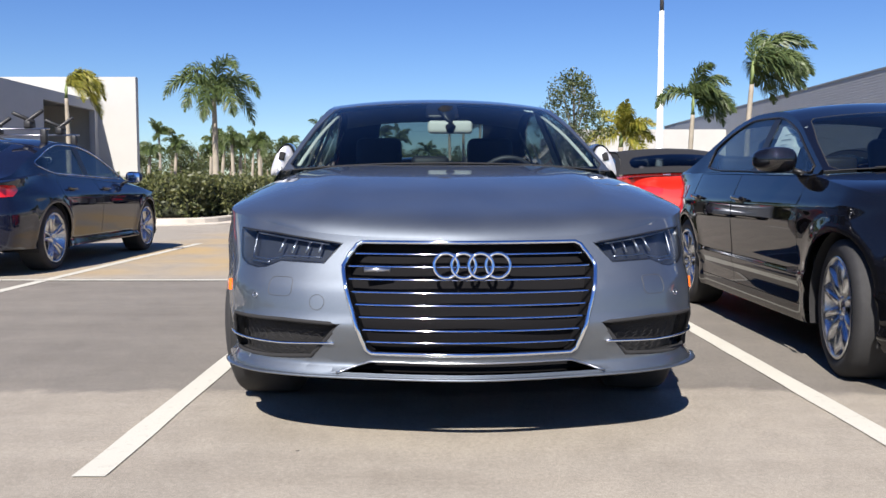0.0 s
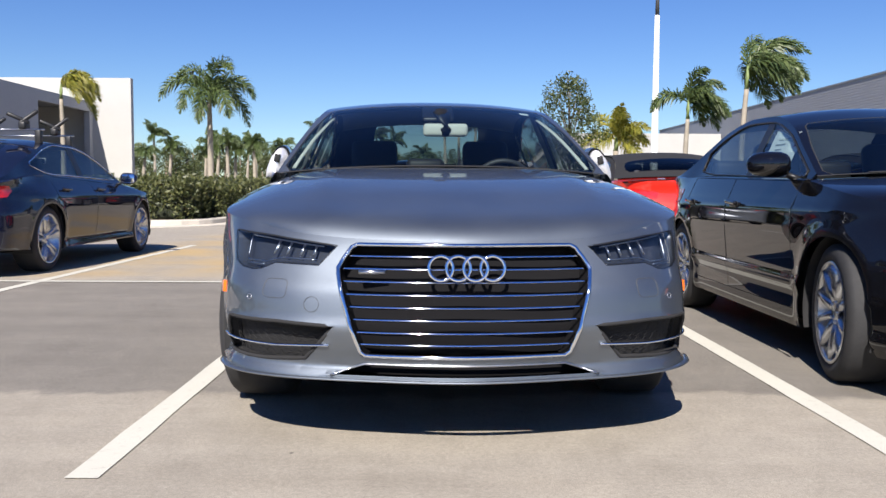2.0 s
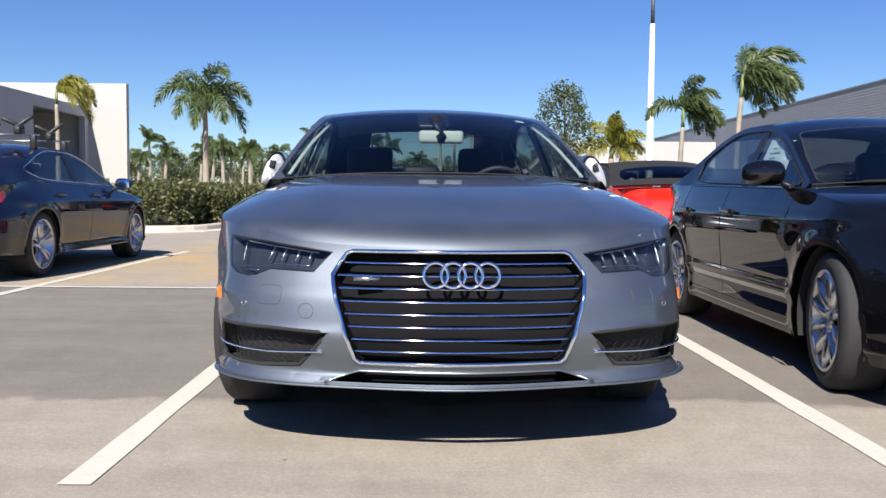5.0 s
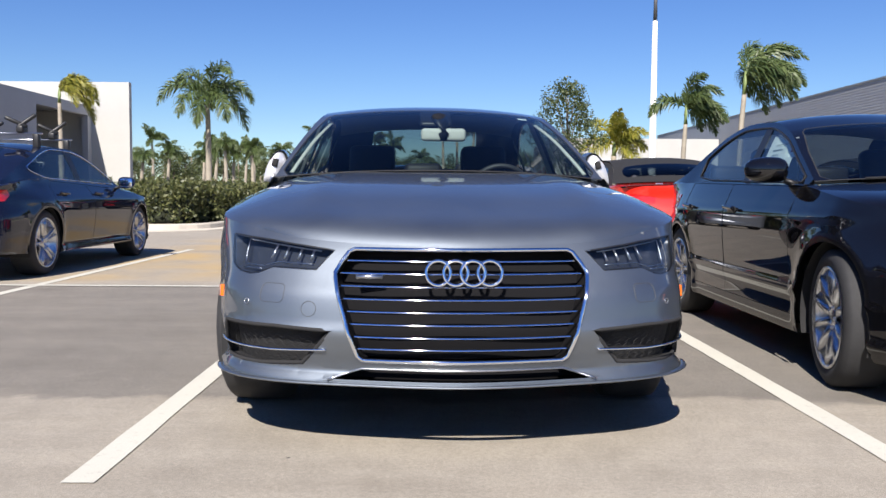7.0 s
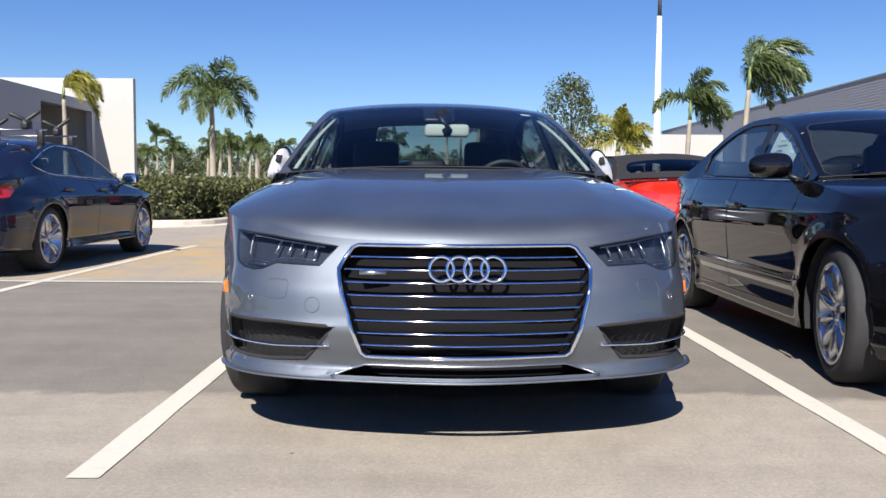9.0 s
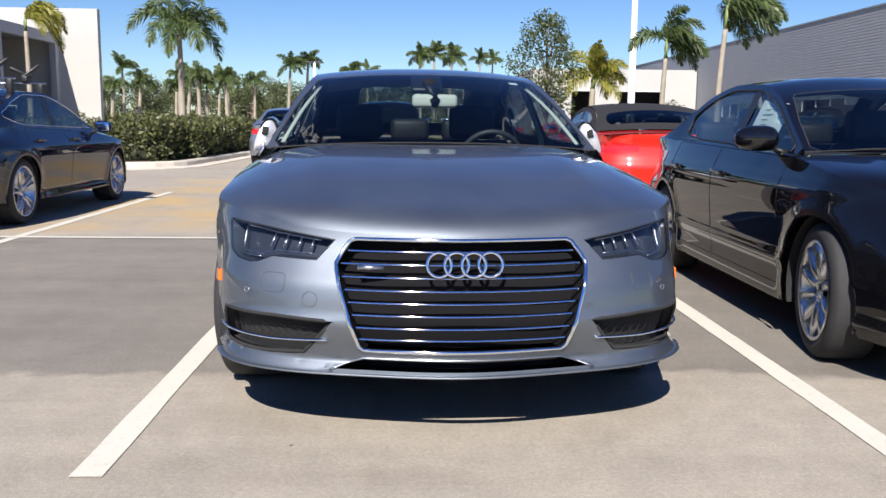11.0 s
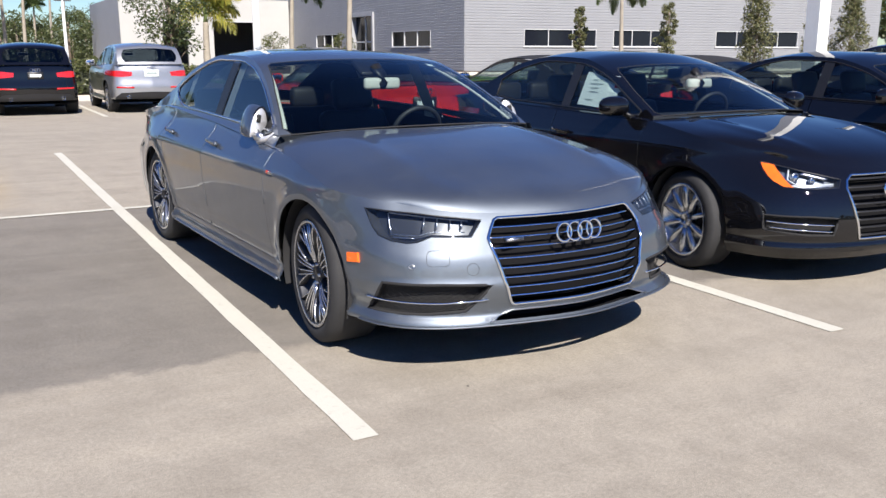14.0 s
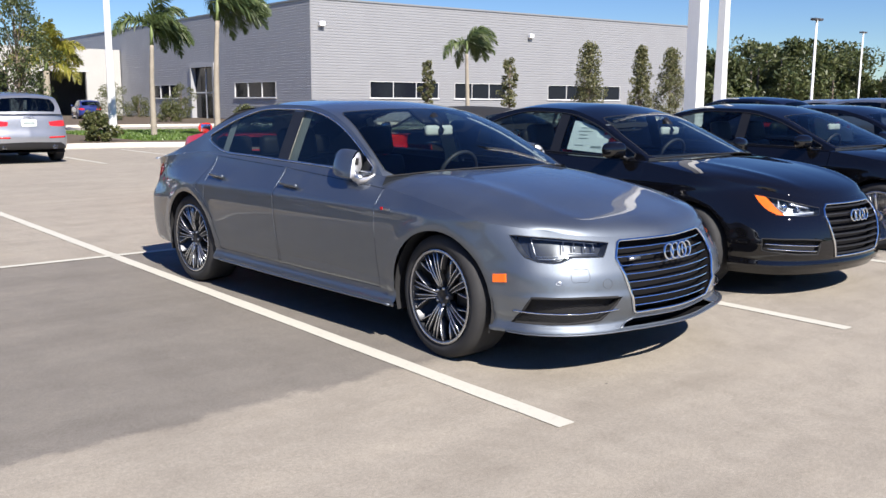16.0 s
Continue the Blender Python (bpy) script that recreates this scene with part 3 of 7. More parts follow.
def side_windows(sh, c):
    """The side glass outlines in the (y, z) plane, front to back."""
    wins = []
    for k, (y0, y1) in enumerate(c["windows"]):
        last = k == len(c["windows"]) - 1
        tip = c.get("tip", 0.0) if last else 0.0
        rise = lambda y: tip * max(0, (y1 + 0.45 - y) / 0.45) ** 2 if last else 0
        lowline = lambda y: sh.base(y) + 0.022 + rise(y)
        topline = lambda y: sh.zr(y) - c.get("rail", 0.045) - (0.03 * max(0, (y1 + 0.6 - y) / 0.6) if last else 0)
        ys = [y for y in spaced(y0, y1, 40) if topline(y) - lowline(y) > 0.012]
        a, b = ys[0], ys[-1]
        wins.append([(y, lowline(y)) for y in spaced(a, b, 9)] + [(y, topline(y)) for y in spaced(b, a, 9)])
    return wins


def blade(fn, e, z):
    """A grille blade: a slightly rounded chrome face leaning back, with thin rounded edges."""
    prof = [(-0.014, -0.0008), (-0.006, -0.0019), (-0.0045, -0.0021)]
    R, c0 = 0.017, math.radians(25)
    for a in (17, 19, 21, 23, 25, 27, 29, 31, 33):
        t = math.radians(a)
        prof.append((R * (math.cos(t) - math.cos(c0)) - 0.005, R * (math.sin(t) - math.sin(c0))))
    prof += [(-0.0075, 0.0024), (-0.009, 0.0023), (-0.014, 0.0016)]
    bm = bmesh.new()
    (xe, ye, q), y0 = fn(e, z), fn(0, z)[1] - 0.004
    rows = [[bm.verts.new((x, y0 + (ye - y0) * (x / xe) ** 2 + d - 0.004, z + h)) for d, h in prof] for x in spaced(-xe, xe, 40)]
    for a, b in zip(rows, rows[1:]):
        for j in range(len(prof)):
            k = (j + 1) % len(prof)
            bm.faces.new((a[j], a[k], b[k], b[j]))
    bm.faces.new(rows[0])
    bm.faces.new(list(reversed(rows[-1])))
    bmesh.ops.recalc_face_normals(bm, faces=bm.faces[:])
    return bm


def open_mirror(car, sh, c, P, sd):
    """A door mirror standing out from the door."""
    ym = c.get("mirror_y", c["cowl"] - 0.36)
    zm = sh.top(sh.s_y(ym)) + c.get("mirror_up", 0.08)
    x0 = sh.side(ym, zm)[0] + 0.05
    turn = pose(sd * (x0 + 0.03), ym, zm, 0, 0, sd * -8)
    bm = bmesh.new()
    bmesh.ops.create_uvsphere(bm, u_segments=28, v_segments=16, radius=1.0, matrix=pose(0, 0, 0, 0, 90))
    for v in bm.verts:
        p = v.co
        k = 1.0 if p.y > 0 else 0.12
        v.co = turn @ Vector((sd * (0.115 + 0.115 * math.copysign(abs(p.x) ** 0.75, p.x)), 0.085 * k * p.y * (1 - 0.25 * p.x), c.get("mirror_h", 0.074) * math.copysign(abs(p.z) ** 0.75, p.z) * (1 - 0.12 * p.x)))
    bmesh.ops.recalc_face_normals(bm, faces=bm.faces[:])
    mir = part("door_mirror", bm, P, car)
    bm = bmesh.new()
    tube(bm, [(sd * (x0 - 0.03), ym + 0.01, zm - 0.085), (sd * (x0 + 0.05), ym + 0.0, zm - 0.055)], 0.024, 8, squash=(1.5, 0.7))
    part("mirror_foot", bm, M["black_plastic"], mir)
    bm = soft_box((0.03 if sd > 0 else -0.20, -0.016, -0.055), (0.20 if sd > 0 else -0.03, -0.008, 0.055), 0.004, 1, turn)
    part("mirror_glass", bm, M["mirror"], mir)


def loft(rings, cap0=True, cap1=True):
    """A closed skin through rings of points."""
    bm = bmesh.new()
    V = [[bm.verts.new(p) for p in r] for r in rings]
    n = len(V[0])
    for a, b in zip(V, V[1:]):
        for i in range(n):
            bm.faces.new((a[i - 1], a[i], b[i], b[i - 1]))
    if cap0:
        bm.faces.new(V[0])
    if cap1:
        bm.faces.new(V[-1])
    bmesh.ops.recalc_face_normals(bm, faces=bm.faces[:])
    return bm


def folded_mirror(car, sh, c, P, sd):
    """A door mirror folded back along the glass, its bright hinge end to the front."""
    leaf = [(0.905, 0.950), (0.898, 1.000), (0.872, 1.068), (0.840, 1.108), (0.806, 1.112), (0.785, 1.075), (0.782, 1.020), (0.812, 0.985), (0.860, 0.955)]
    loop = [(p[0], p[1]) for p in catmull(leaf + leaf[:1], 5)][:-1]
    cx, cz = 0.842, 1.035
    loop = [(x + 0.012, z) for x, z in loop]

    def ring(y, k, dx=0.0, dz=0.0, lean=0.0):
        return [(sd * (cx + dx + (x - cx) * k), y + lean * (cx - x), cz + dz + (z - cz) * k) for x, z in loop]
    shell = loft([ring(0.600, 0.94, lean=-0.3), ring(0.590, 1.0, lean=-0.3), ring(0.545, 1.03, 0.003, 0.004, -0.2), ring(0.490, 1.0, 0.004, 0.010), ring(0.440, 0.90, 0.0, 0.016), ring(0.402, 0.70, -0.008, 0.022), ring(0.382, 0.36, -0.014, 0.026)])
    mir = part("door_mirror", shell, P, car, c.get("mirror_label", ""))
    face = loft([ring(0.598, 0.95, 0.004, -0.003, -0.3), ring(0.608, 0.91, 0.006, -0.004, -0.3)])
    part("mirror_end_cap", face, M["alu"], mir, "bright silver hinge end")
    rim = bmesh.new()
    k0 = len(loop) // 9
    edge = ring(0.602, 0.97, lean=-0.3)[2 * k0:7 * k0]
    tube(rim, edge, 0.006, 8, squash=(1.0, 0.8))
    part("mirror_rim", rim, M["gloss_black"], mir)
    m = Matrix.Translation((sd * 0.858, 0.617, 1.052)) @ pose(0, 0, 0, 0, sd * -14, sd * 17)
    bm = soft_box((-0.016, -0.004, -0.022), (0.016, 0.0035, 0.022), 0.003, 1, m)
    part("hinge_socket", bm, M["under"], mir, "small black square socket")
    bm = bmesh.new()
    tube(bm, [(sd * 0.872, 0.585, 0.985), (sd * 0.868, 0.615, 0.955), (sd * 0.856, 0.665, 0.938)], [0.020, 0.024, 0.024], 10, squash=(1.0, 1.3))
    part("mirror_arm", bm, M["satin"], mir)
    bm = bmesh.new()
    tube(bm, [(sd * 0.868, 0.640, 0.925), (sd * 0.845, 0.690, 0.946), (sd * 0.805, 0.755, 0.978)], [0.024, 0.027, 0.016], 10, squash=(1.0, 0.8))
    part("mirror_foot", bm, M["alu"], mir, "bright silver mirror foot")
    bm = bmesh.new()
    tube(bm, [(sd * 0.862, 0.665, 0.946), (sd * 0.846, 0.700, 0.962), (sd * 0.826, 0.735, 0.976)], [0.013, 0.015, 0.011], 8, squash=(1.0, 0.8))
    part("foot_cover", bm, M["black_plastic"], mir)


def build_car(name, m, c, paint, label, near=2, group="", category="car"):
    """near: 2 full, 1 middle, 0 far."""
    sh = Shape(c)
    car = base(name, m, label, category, group)
    P = M[paint]
    ns = (190, 130, 90)[2 - near]
    nz = (30, 22, 14)[2 - near]
    g = flat_grid(spaced(0, sh.len, ns), sh.bot, sh.top, nz)
    if not g.faces.layers.int.get("reg"):
        g.faces.layers.int.new("reg")
    for ya in (c.get("axle_f", c["axle"]), -c["axle"]):
        cut_region(g, arch_poly(sh, ya, c.get("arch", 0.03)), 9)
    doors = []
    for i, (y0, y1) in enumerate(c.get("doors", ())):
        s0, s1 = sh.s_y(y0), sh.s_y(y1)
        zb = c["door_low"]
        top0, top1 = sh.top(s0) - 0.004, sh.top(s1) - 0.004
        arch = sh.s_y(-c["axle"])
        R = c["wheel"] + 0.085
        poly = [(s0, zb), (s0, top0), (s1, top1)]
        if arch - R < s1:
            poly += [(arch - R * math.cos(radians(a)), c["wheel"] + R * math.sin(radians(a))) for a in (70, 55, 40, 25, 10)]
            poly = [q for q in poly if q[1] <= max(top0, top1) + 0.01]
            poly += [(arch - R - 0.02, zb)]
        else:
            poly += [(s1 - 0.02, zb)]
        if near == 2:
            cut_region(g, poly, 40 + i)
            cut_region(g, shrink(poly, 0.0035), 20 + i)
        elif near == 1:
            cut_region(g, poly, 40 + i)
            cut_region(g, shrink(poly, 0.005), 20 + i)
        doors.append((20 + i, poly))
    fx = lambda pts: [(sh.s_x(x), z) for x, z in pts]
    rx = lambda pts: [(sh.s_xr(x), z) for x, z in pts]
    F = c.get("front", {})
    Bk = c.get("rear", {})
    cuts = [(k, fx(F[k]), t) for k, t in (("headlight", 1), ("grille", 2), ("intake", 3), ("lower_grille", 4)) if k in F]
    cuts += [(k, rx(Bk[k]), t) for k, t in (("tail_light", 5), ("rear_valance", 6)) if k in Bk]
    for k, poly, t in cuts:
        cut_region(g, poly, t)
    zones = {k: poly for k, poly, t in cuts}
    bl = sh.belt
    part("body", mapped(g, (0,), bl, flip=True), P, car)
    if near:
        for sd in (1, -1):
            bm = mapped(g, tuple(40 + i for i in range(len(doors))), lambda s, z: (lambda p: (p[0] * sd, p[1], p[2]))(bl(s, z, -0.010)), False, sd > 0)
            part("door_gap", bm, M["under"], car)
        for i, (t, poly) in enumerate(doors):
            for sd in (1, -1):
                bm = mapped(g, (t,), lambda s, z: (lambda p: (p[0] * sd, p[1], p[2]))(bl(s, z)), mirror=False, flip=sd > 0)
                d = part("front_door" if i == 0 else "rear_door", bm, P, car)
                y1 = c["doors"][i][1]
                zh = c["handle_z"]
                h = flat_tube(lambda s, z: bl(s, z, 0.028), [(sh.s_y(y1 + 0.27), zh - 0.004), (sh.s_y(y1 + 0.06), zh + 0.006)], 0.014, sd, False, 8, 0.03, (0.7, 1))
                part("door_handle", h, P, d)
                h = flat_tube(lambda s, z: bl(s, z, 0.004), [(sh.s_y(y1 + 0.24), zh - 0.012), (sh.s_y(y1 + 0.10), zh - 0.008)], 0.02, sd, False, 8, 0.03, (0.3, 1))
                part("handle_recess", h, M["black_plastic"], d)
        if near == 2:
            for sd in (1, -1):
                for y, lo in [(c["doors"][0][0], 0.62), (c["doors"][1][0], 0.45), (c["doors"][1][1], 0.62)]:
                    s0 = sh.s_y(y) + 0.0025
                    part("panel_edge", flat_tube(lambda s, z: bl(s, z, -0.0005), [(s0, lo), (s0, sh.top(s0) - 0.01)], 0.0028, sd, False, 6, 0.04), P, car)
    # lamps, grille, intakes
    def recess(poly, depth, sides, mat, owner):
        """The walls of an opening, from the skin down to its backing."""
        for sd in sides:
            bm = bmesh.new()
            rows = [[bm.verts.new((lambda p: (p[0] * sd, p[1], p[2]))(bl(s, z, -d))) for d in (0.002, depth)] for s, z in along([q for q in poly if q[0] > 1e-4], 0.03, False)]
            for a, b in zip(rows, rows[1:]):
                bm.faces.new((a[0], a[1], b[1], b[0]))
            part("recess_wall", bm, M[mat], owner)

    for sd in (1, -1):
        put = lambda f: (lambda s, z: (lambda p: (p[0] * sd, p[1], p[2]))(f(s, z)))
        if 1 in [t for k, p, t in cuts]:
            lamp = part("headlight", mapped(g, (1,), put(lambda s, z: bl(s, z, -0.055)), False, sd > 0), M[c.get("lamp_mat", "lamp_inner")], car, "clear headlight with dark inner housing" if c.get("lamp_mat", "lamp_inner") == "lamp_inner" else "clear headlight with silver inner housing")
            if near:
                recess(zones["headlight"] + zones["headlight"][:1], 0.057, (sd,), "lamp_inner", lamp)
            part("lens", mapped(g, (1,), put(lambda s, z: bl(s, z, 0.001)), False, sd > 0), M["lens"], lamp)
            part("lamp_rim", flat_tube(lambda s, z: bl(s, z, -0.004), zones["headlight"], 0.0045, sd), M["black_plastic"], lamp)
            for p3, r in F.get("bulbs", ()):
                bm = bmesh.new()
                q = Vector(put(lambda s, z: bl(s, z, -0.03))(sh.s_x(p3[0]), p3[1]))
                bmesh.ops.create_icosphere(bm, subdivisions=3, radius=r, matrix=Matrix.Translation(q))
                part("projector", bm, M["mirror"], lamp)
                bm = bmesh.new()
                tube(bm, [q + Vector((r * 1.15 * math.cos(a), 0.01, r * 1.15 * math.sin(a))) for a in [math.pi * i / 12 for i in range(24)]], 0.004, 6, True)
                part("projector_bezel", bm, M["satin"], lamp)
            for bar in F.get("lamp_bars", ()):
                part("light_bar", flat_tube(lambda s, z: bl(s, z, -0.022), fx(bar[0]), bar[1], sd, False, 6, 0.02), M[bar[2]], lamp)
            if "amber" in F:
                a = bmesh.new()
                rows = []
                for (xa, za), (xb, zb) in zip(*F["amber"]):
                    rows.append([a.verts.new(put(lambda s, z: bl(s, z, 0.003))(*q)) for q in along([(sh.s_x(xa), za), (sh.s_x(xb), zb)], 0.01, False)[::3] + [(sh.s_x(xb), zb)]])
                k = min(len(r) for r in rows)
                rows = [r[:k - 1] + [r[-1]] for r in rows]
                for r, q in zip(rows, rows[1:]):
                    for j in range(k - 1):
                        a.faces.new((r[j], r[j + 1], q[j + 1], q[j]))
                bmesh.ops.delete(a, geom=[v for v in a.verts if not v.link_faces], context='VERTS')
                bmesh.ops.recalc_face_normals(a, faces=a.faces[:])
                part("amber_reflector", a, M["amber"], lamp, "orange corner reflector")
        if 5 in [t for k, p, t in cuts]:
            part("tail_light", mapped(g, (5,), put(lambda s, z: bl(s, z, 0.004)), False, sd > 0), M["tail_red"], car, "red tail light")
        if 3 in [t for k, p, t in cuts]:
            it = part("air_intake", mapped(g, (3,), put(lambda s, z: bl(s, z, -0.05)), False, sd > 0), M["under"], car, "black side air intake")
            if near:
                recess(zones["intake"] + zones["intake"][:1], 0.052, (sd,), "under", it)
            part("intake_rim", flat_tube(lambda s, z: bl(s, z, -0.006), zones["intake"], 0.008, sd), M["under"], it)
            if near == 2:
                zs = [p[1] for p in F["intake"]]
                bm = bmesh.new()
                for k in range(9):
                    z = min(zs) + (max(zs) - min(zs)) * (k + 0.5) / 9
                    run = [s for s in spaced(min(p[0] for p in zones["intake"]), max(p[0] for p in zones["intake"]), 60) if inside((s, z), zones["intake"])]
                    if len(run) > 3:
                        pts = []
                        for j, s in enumerate(run):
                            p = Vector(bl(s, z + (0.005 if (j // 2 + k) % 2 else -0.005), -0.035))
                            p.x *= sd
                            pts.append(p)
                        tube(bm, pts, 0.0009, 4)
                part("honeycomb_mesh", bm, M["under"], it)
            for bar in F.get("intake_bars", ()):
                bm = flat_tube(lambda s, z: bl(s, z, 0.006), fx(bar), 0.0055, sd, False, 8, 0.02, (1.0, 0.8))
                part("chrome_strip", bm, M["chrome"], it, "thin bright chrome strip")
    if 2 in [t for k, p, t in cuts]:
        gr = part("grille", mapped(g, (2,), lambda s, z: bl(s, z, -0.075), flip=True), M["void"], car, "black single-frame grille with chrome bars")
        half = zones["grille"]
        if near:
            recess(half, 0.077, (1, -1), "void", gr)
        edge = [p for p in half if p[0] > 1e-4]
        ring = [(-a, b) for a, b in reversed(edge)] + edge
        sgn = lambda f: (lambda s, z: (lambda p: (math.copysign(p[0], s), p[1], p[2]))(f(abs(s), z)))
        bm = flat_tube(sgn(lambda s, z: bl(s, z, 0.004)), ring, 0.0078, 1, True, 10, 0.02)
        part("grille_frame", bm, M["chrome"], gr, "chrome grille surround")
        zs = [p[1] for p in half]
        n = F.get("bars", 9)
        for k in range(n):
            z = min(zs) + (max(zs) - min(zs)) * ((k + 0.62) / (n + 0.25) if F.get("bar_mat") else (k + 1) / (n + 1))
            run = [s for s in spaced(0, max(p[0] for p in half), 60) if inside((s, z), half)]
            if len(run) < 3:
                continue
            e = run[-1] + 0.004
            if F.get("bar_mat"):
                bm = flat_tube(sgn(lambda s, z: bl(s, z, -0.012)), [(-e, z), (e, z)], F["bar_r"], 1, False, 8, 0.03, (1.6, 1.0))
            else:
                bm = blade(sgn(bl), e, z)
            part("grille_bar", bm, M[F.get("bar_mat", "bar_chrome")], gr)
        if "rings" in F:
            zr, rr, pitch = F["rings"]
            for k in range(4):
                x0 = (k - 1.5) * pitch
                q = sgn(lambda s, z: bl(s, z, 0.022 + 0.004 * (k % 2)))(math.copysign(sh.s_x(abs(x0)), x0), zr)
                bm = bmesh.new()
                tube(bm, [Vector((q[0] + rr * math.cos(a), q[1] - (rr * math.sin(a)) * 0.16, zr + rr * math.sin(a))) for a in [2 * math.pi * i / 36 for i in range(36)]], 0.006, 10, True)
                part("emblem_ring", bm, M["bar_chrome"], gr, "chrome emblem ring")
        for x0, x1, z0, z1, mt in F.get("badges", ()):
            bm = bmesh.new()
            q = Vector(sgn(lambda s, z: bl(s, z, 0.0))(math.copysign(sh.s_x(abs((x0 + x1) / 2)), x0 + x1), z0))
            box(bm, (x0, q.y - 0.02, z0), (x1, q.y + 0.006, z1))
            part("badge", bm, M[mt], gr)
    if 4 in [t for k, p, t in cuts]:
        lg = part("lower_grille", mapped(g, (4,), lambda s, z: bl(s, z, -0.06), flip=True), M["void"], car, "black lower air inlet")
        recess(zones["lower_grille"], 0.062, (1, -1), "void", lg)
    if 6 in [t for k, p, t in cuts]:
        part("rear_valance", mapped(g, (6,), lambda s, z: bl(s, z, -0.004), flip=True), M["black_plastic"], car, "dark lower rear valance")
    g.free()
    # hood
    nh = (28, 18, 10)[2 - near]
    h = flat_grid(spaced(0, 1, nh), lambda u: 0.004, lambda u: 0.995, nh)
    part("hood", mapped(h, (0,), lambda u, w: sh.hood(u, w ** 1.6), flip=True), P, car)
    h.free()
    # roof with screens
    ys = [c["roof"][0][0]]
    yz = [(y, sh.zc(y)) for y in spaced(c["roof"][0][0], c["roof"][-1][0], 240)]
    nr = (64, 44, 28)[2 - near]
    acc = np.concatenate([[0], np.cumsum([math.dist(a, b) for a, b in zip(yz, yz[1:])])])
    ys = [float(np.interp(a, acc, [q[0] for q in yz])) for a in spaced(0, acc[-1], nr)]
    t = bmesh.new()
    nu = (20, 14, 10)[2 - near]
    rows = [[t.verts.new((u, y, 0)) for u in spaced(0, 1, nu)] for y in ys]
    for a, b in zip(rows, rows[1:]):
        for j in range(nu):
            t.faces.new((a[j], a[j + 1], b[j + 1], b[j]))
    t.faces.layers.int.new("reg")
    y0, y1 = c["screen_base"], c["screen_top"]
    k = c.get("screen_wide", 0.0)
    screen = [(-0.02, y0), (0.88 + k, y0), (0.935 + k, y0 - 0.05), (0.925 + k, (y0 + y1) / 2), (0.89 + k, y1 + 0.05), (0.85 + k, y1), (-0.02, y1)]
    cut_region(t, screen, 1)
    r0, r1 = c["glass_rear_top"], c["glass_rear_base"]
    bw = c.get("back_wide", 0.78)
    back = [(-0.02, r0), (bw, r0), (bw + 0.06, r0 - 0.05), (bw + 0.08, (r0 + r1) / 2), (bw + 0.06, r1 + 0.05), (bw, r1), (-0.02, r1)]
    cut_region(t, back, 2)
    cut_region(t, [(-0.02, y0 - 0.002), (1.02, y0 - 0.002), (1.02, c["roof"][0][0] + 0.1), (-0.02, c["roof"][0][0] + 0.1)], 5)
    part("cowl_panel", mapped(t, (5,), sh.roof, flip=True), M["under"], car, "black plastic cowl below the windscreen")
    rm = M[c.get("roof_mat", "")] if c.get("roof_mat") else P
    if c.get("roof_mat"):
        cut_region(t, [(-0.02, y1), (1.02, y1 + c.get("top_lead", 0.0)), (1.02, c["top_end"]), (-0.02, c["top_end"])], 3)
        cut_region(t, back, 2)
        part("soft_top", mapped(t, (3,), lambda u, y: sh.roof(u, y, 0.012), flip=True), rm, car, "black fabric convertible top")
        cut_region(t, [(-0.02, c["top_end"]), (1.02, c["top_end"]), (1.02, -3.0), (-0.02, -3.0)], 4)
        part("rear_deck", mapped(t, (4,), sh.roof, flip=True), P, car)
        part("screen_pillars", mapped(t, (0,), sh.roof, flip=True), P, car)
    else:
        part("roof_panel", mapped(t, (0,), sh.roof, flip=True), P, car)
    ws = part("windscreen", mapped(t, (1,), sh.roof, flip=True), M["glass"], car, "clear laminated windscreen")
    if near:
        bm = flat_tube(lambda u, y: (lambda p: (p[0], p[1], p[2]))(sh.roof(u, y, -0.004)), [(-x, y) for x, y in reversed(screen[1:-1])] + list(screen[1:-1]), 0.005, 1, True, 6, 0.05)
        part("screen_seal", bm, M["under"], ws)
        for xs, xe in (() if c.get("folded") else ((0.72, 0.05), (0.05, -0.6))):
            bm = flat_tube(lambda u, y: sh.roof(u, y, 0.006), [(xs, y0 + 0.035), (xe, y0 + 0.005)], 0.005, 1, False, 6, 0.05)
            part("wiper", bm, M["under"], ws)
    part("rear_screen", mapped(t, (2,), lambda u, y: sh.roof(u, y, 0.013 if c.get("roof_mat") else 0), flip=True), M[c.get("rear_glass", "glass")], car, "rear window glass")
    t.free()
    # side glass
    wins = side_windows(sh, c)
    ya, yb = c["roof"][0][0], c["roof"][-1][0]
    gs = flat_grid(spaced(yb, ya, (70, 50, 34)[2 - near]), lambda y: sh.base(y) - 0.02, lambda y: max(sh.zr(y), sh.base(y) - 0.015), (12, 9, 7)[2 - near])
    gs.faces.layers.int.new("reg")
    for i, poly in enumerate(wins):
        cut_region(gs, poly, 10 + i)
    for i, (p0, p1) in enumerate(c.get("posts", ())):
        cut_region(gs, [(p0, sh.base(p0) + 0.022), (p1, sh.base(p1) + 0.022), (p1, sh.zr(p1) - 0.045), (p0, sh.zr(p0) - 0.045)], 30)
    for sd in (1, -1):
        part("pillar_frame", mapped(gs, (0,), lambda y, z: (lambda p: (p[0] * sd, p[1], p[2]))(sh.side(y, z)), False, sd < 0), rm if c.get("roof_mat") else P, car)
    for sd in ((1, -1) if c.get("posts") else ()):
        bm = mapped(gs, (30,), lambda y, z: (lambda p: (p[0] * sd, p[1], p[2]))(sh.side(y, z, 0.002)), False, sd < 0)
        part("pillar_cover", bm, M["black_plastic"], car, "black door pillar cover")
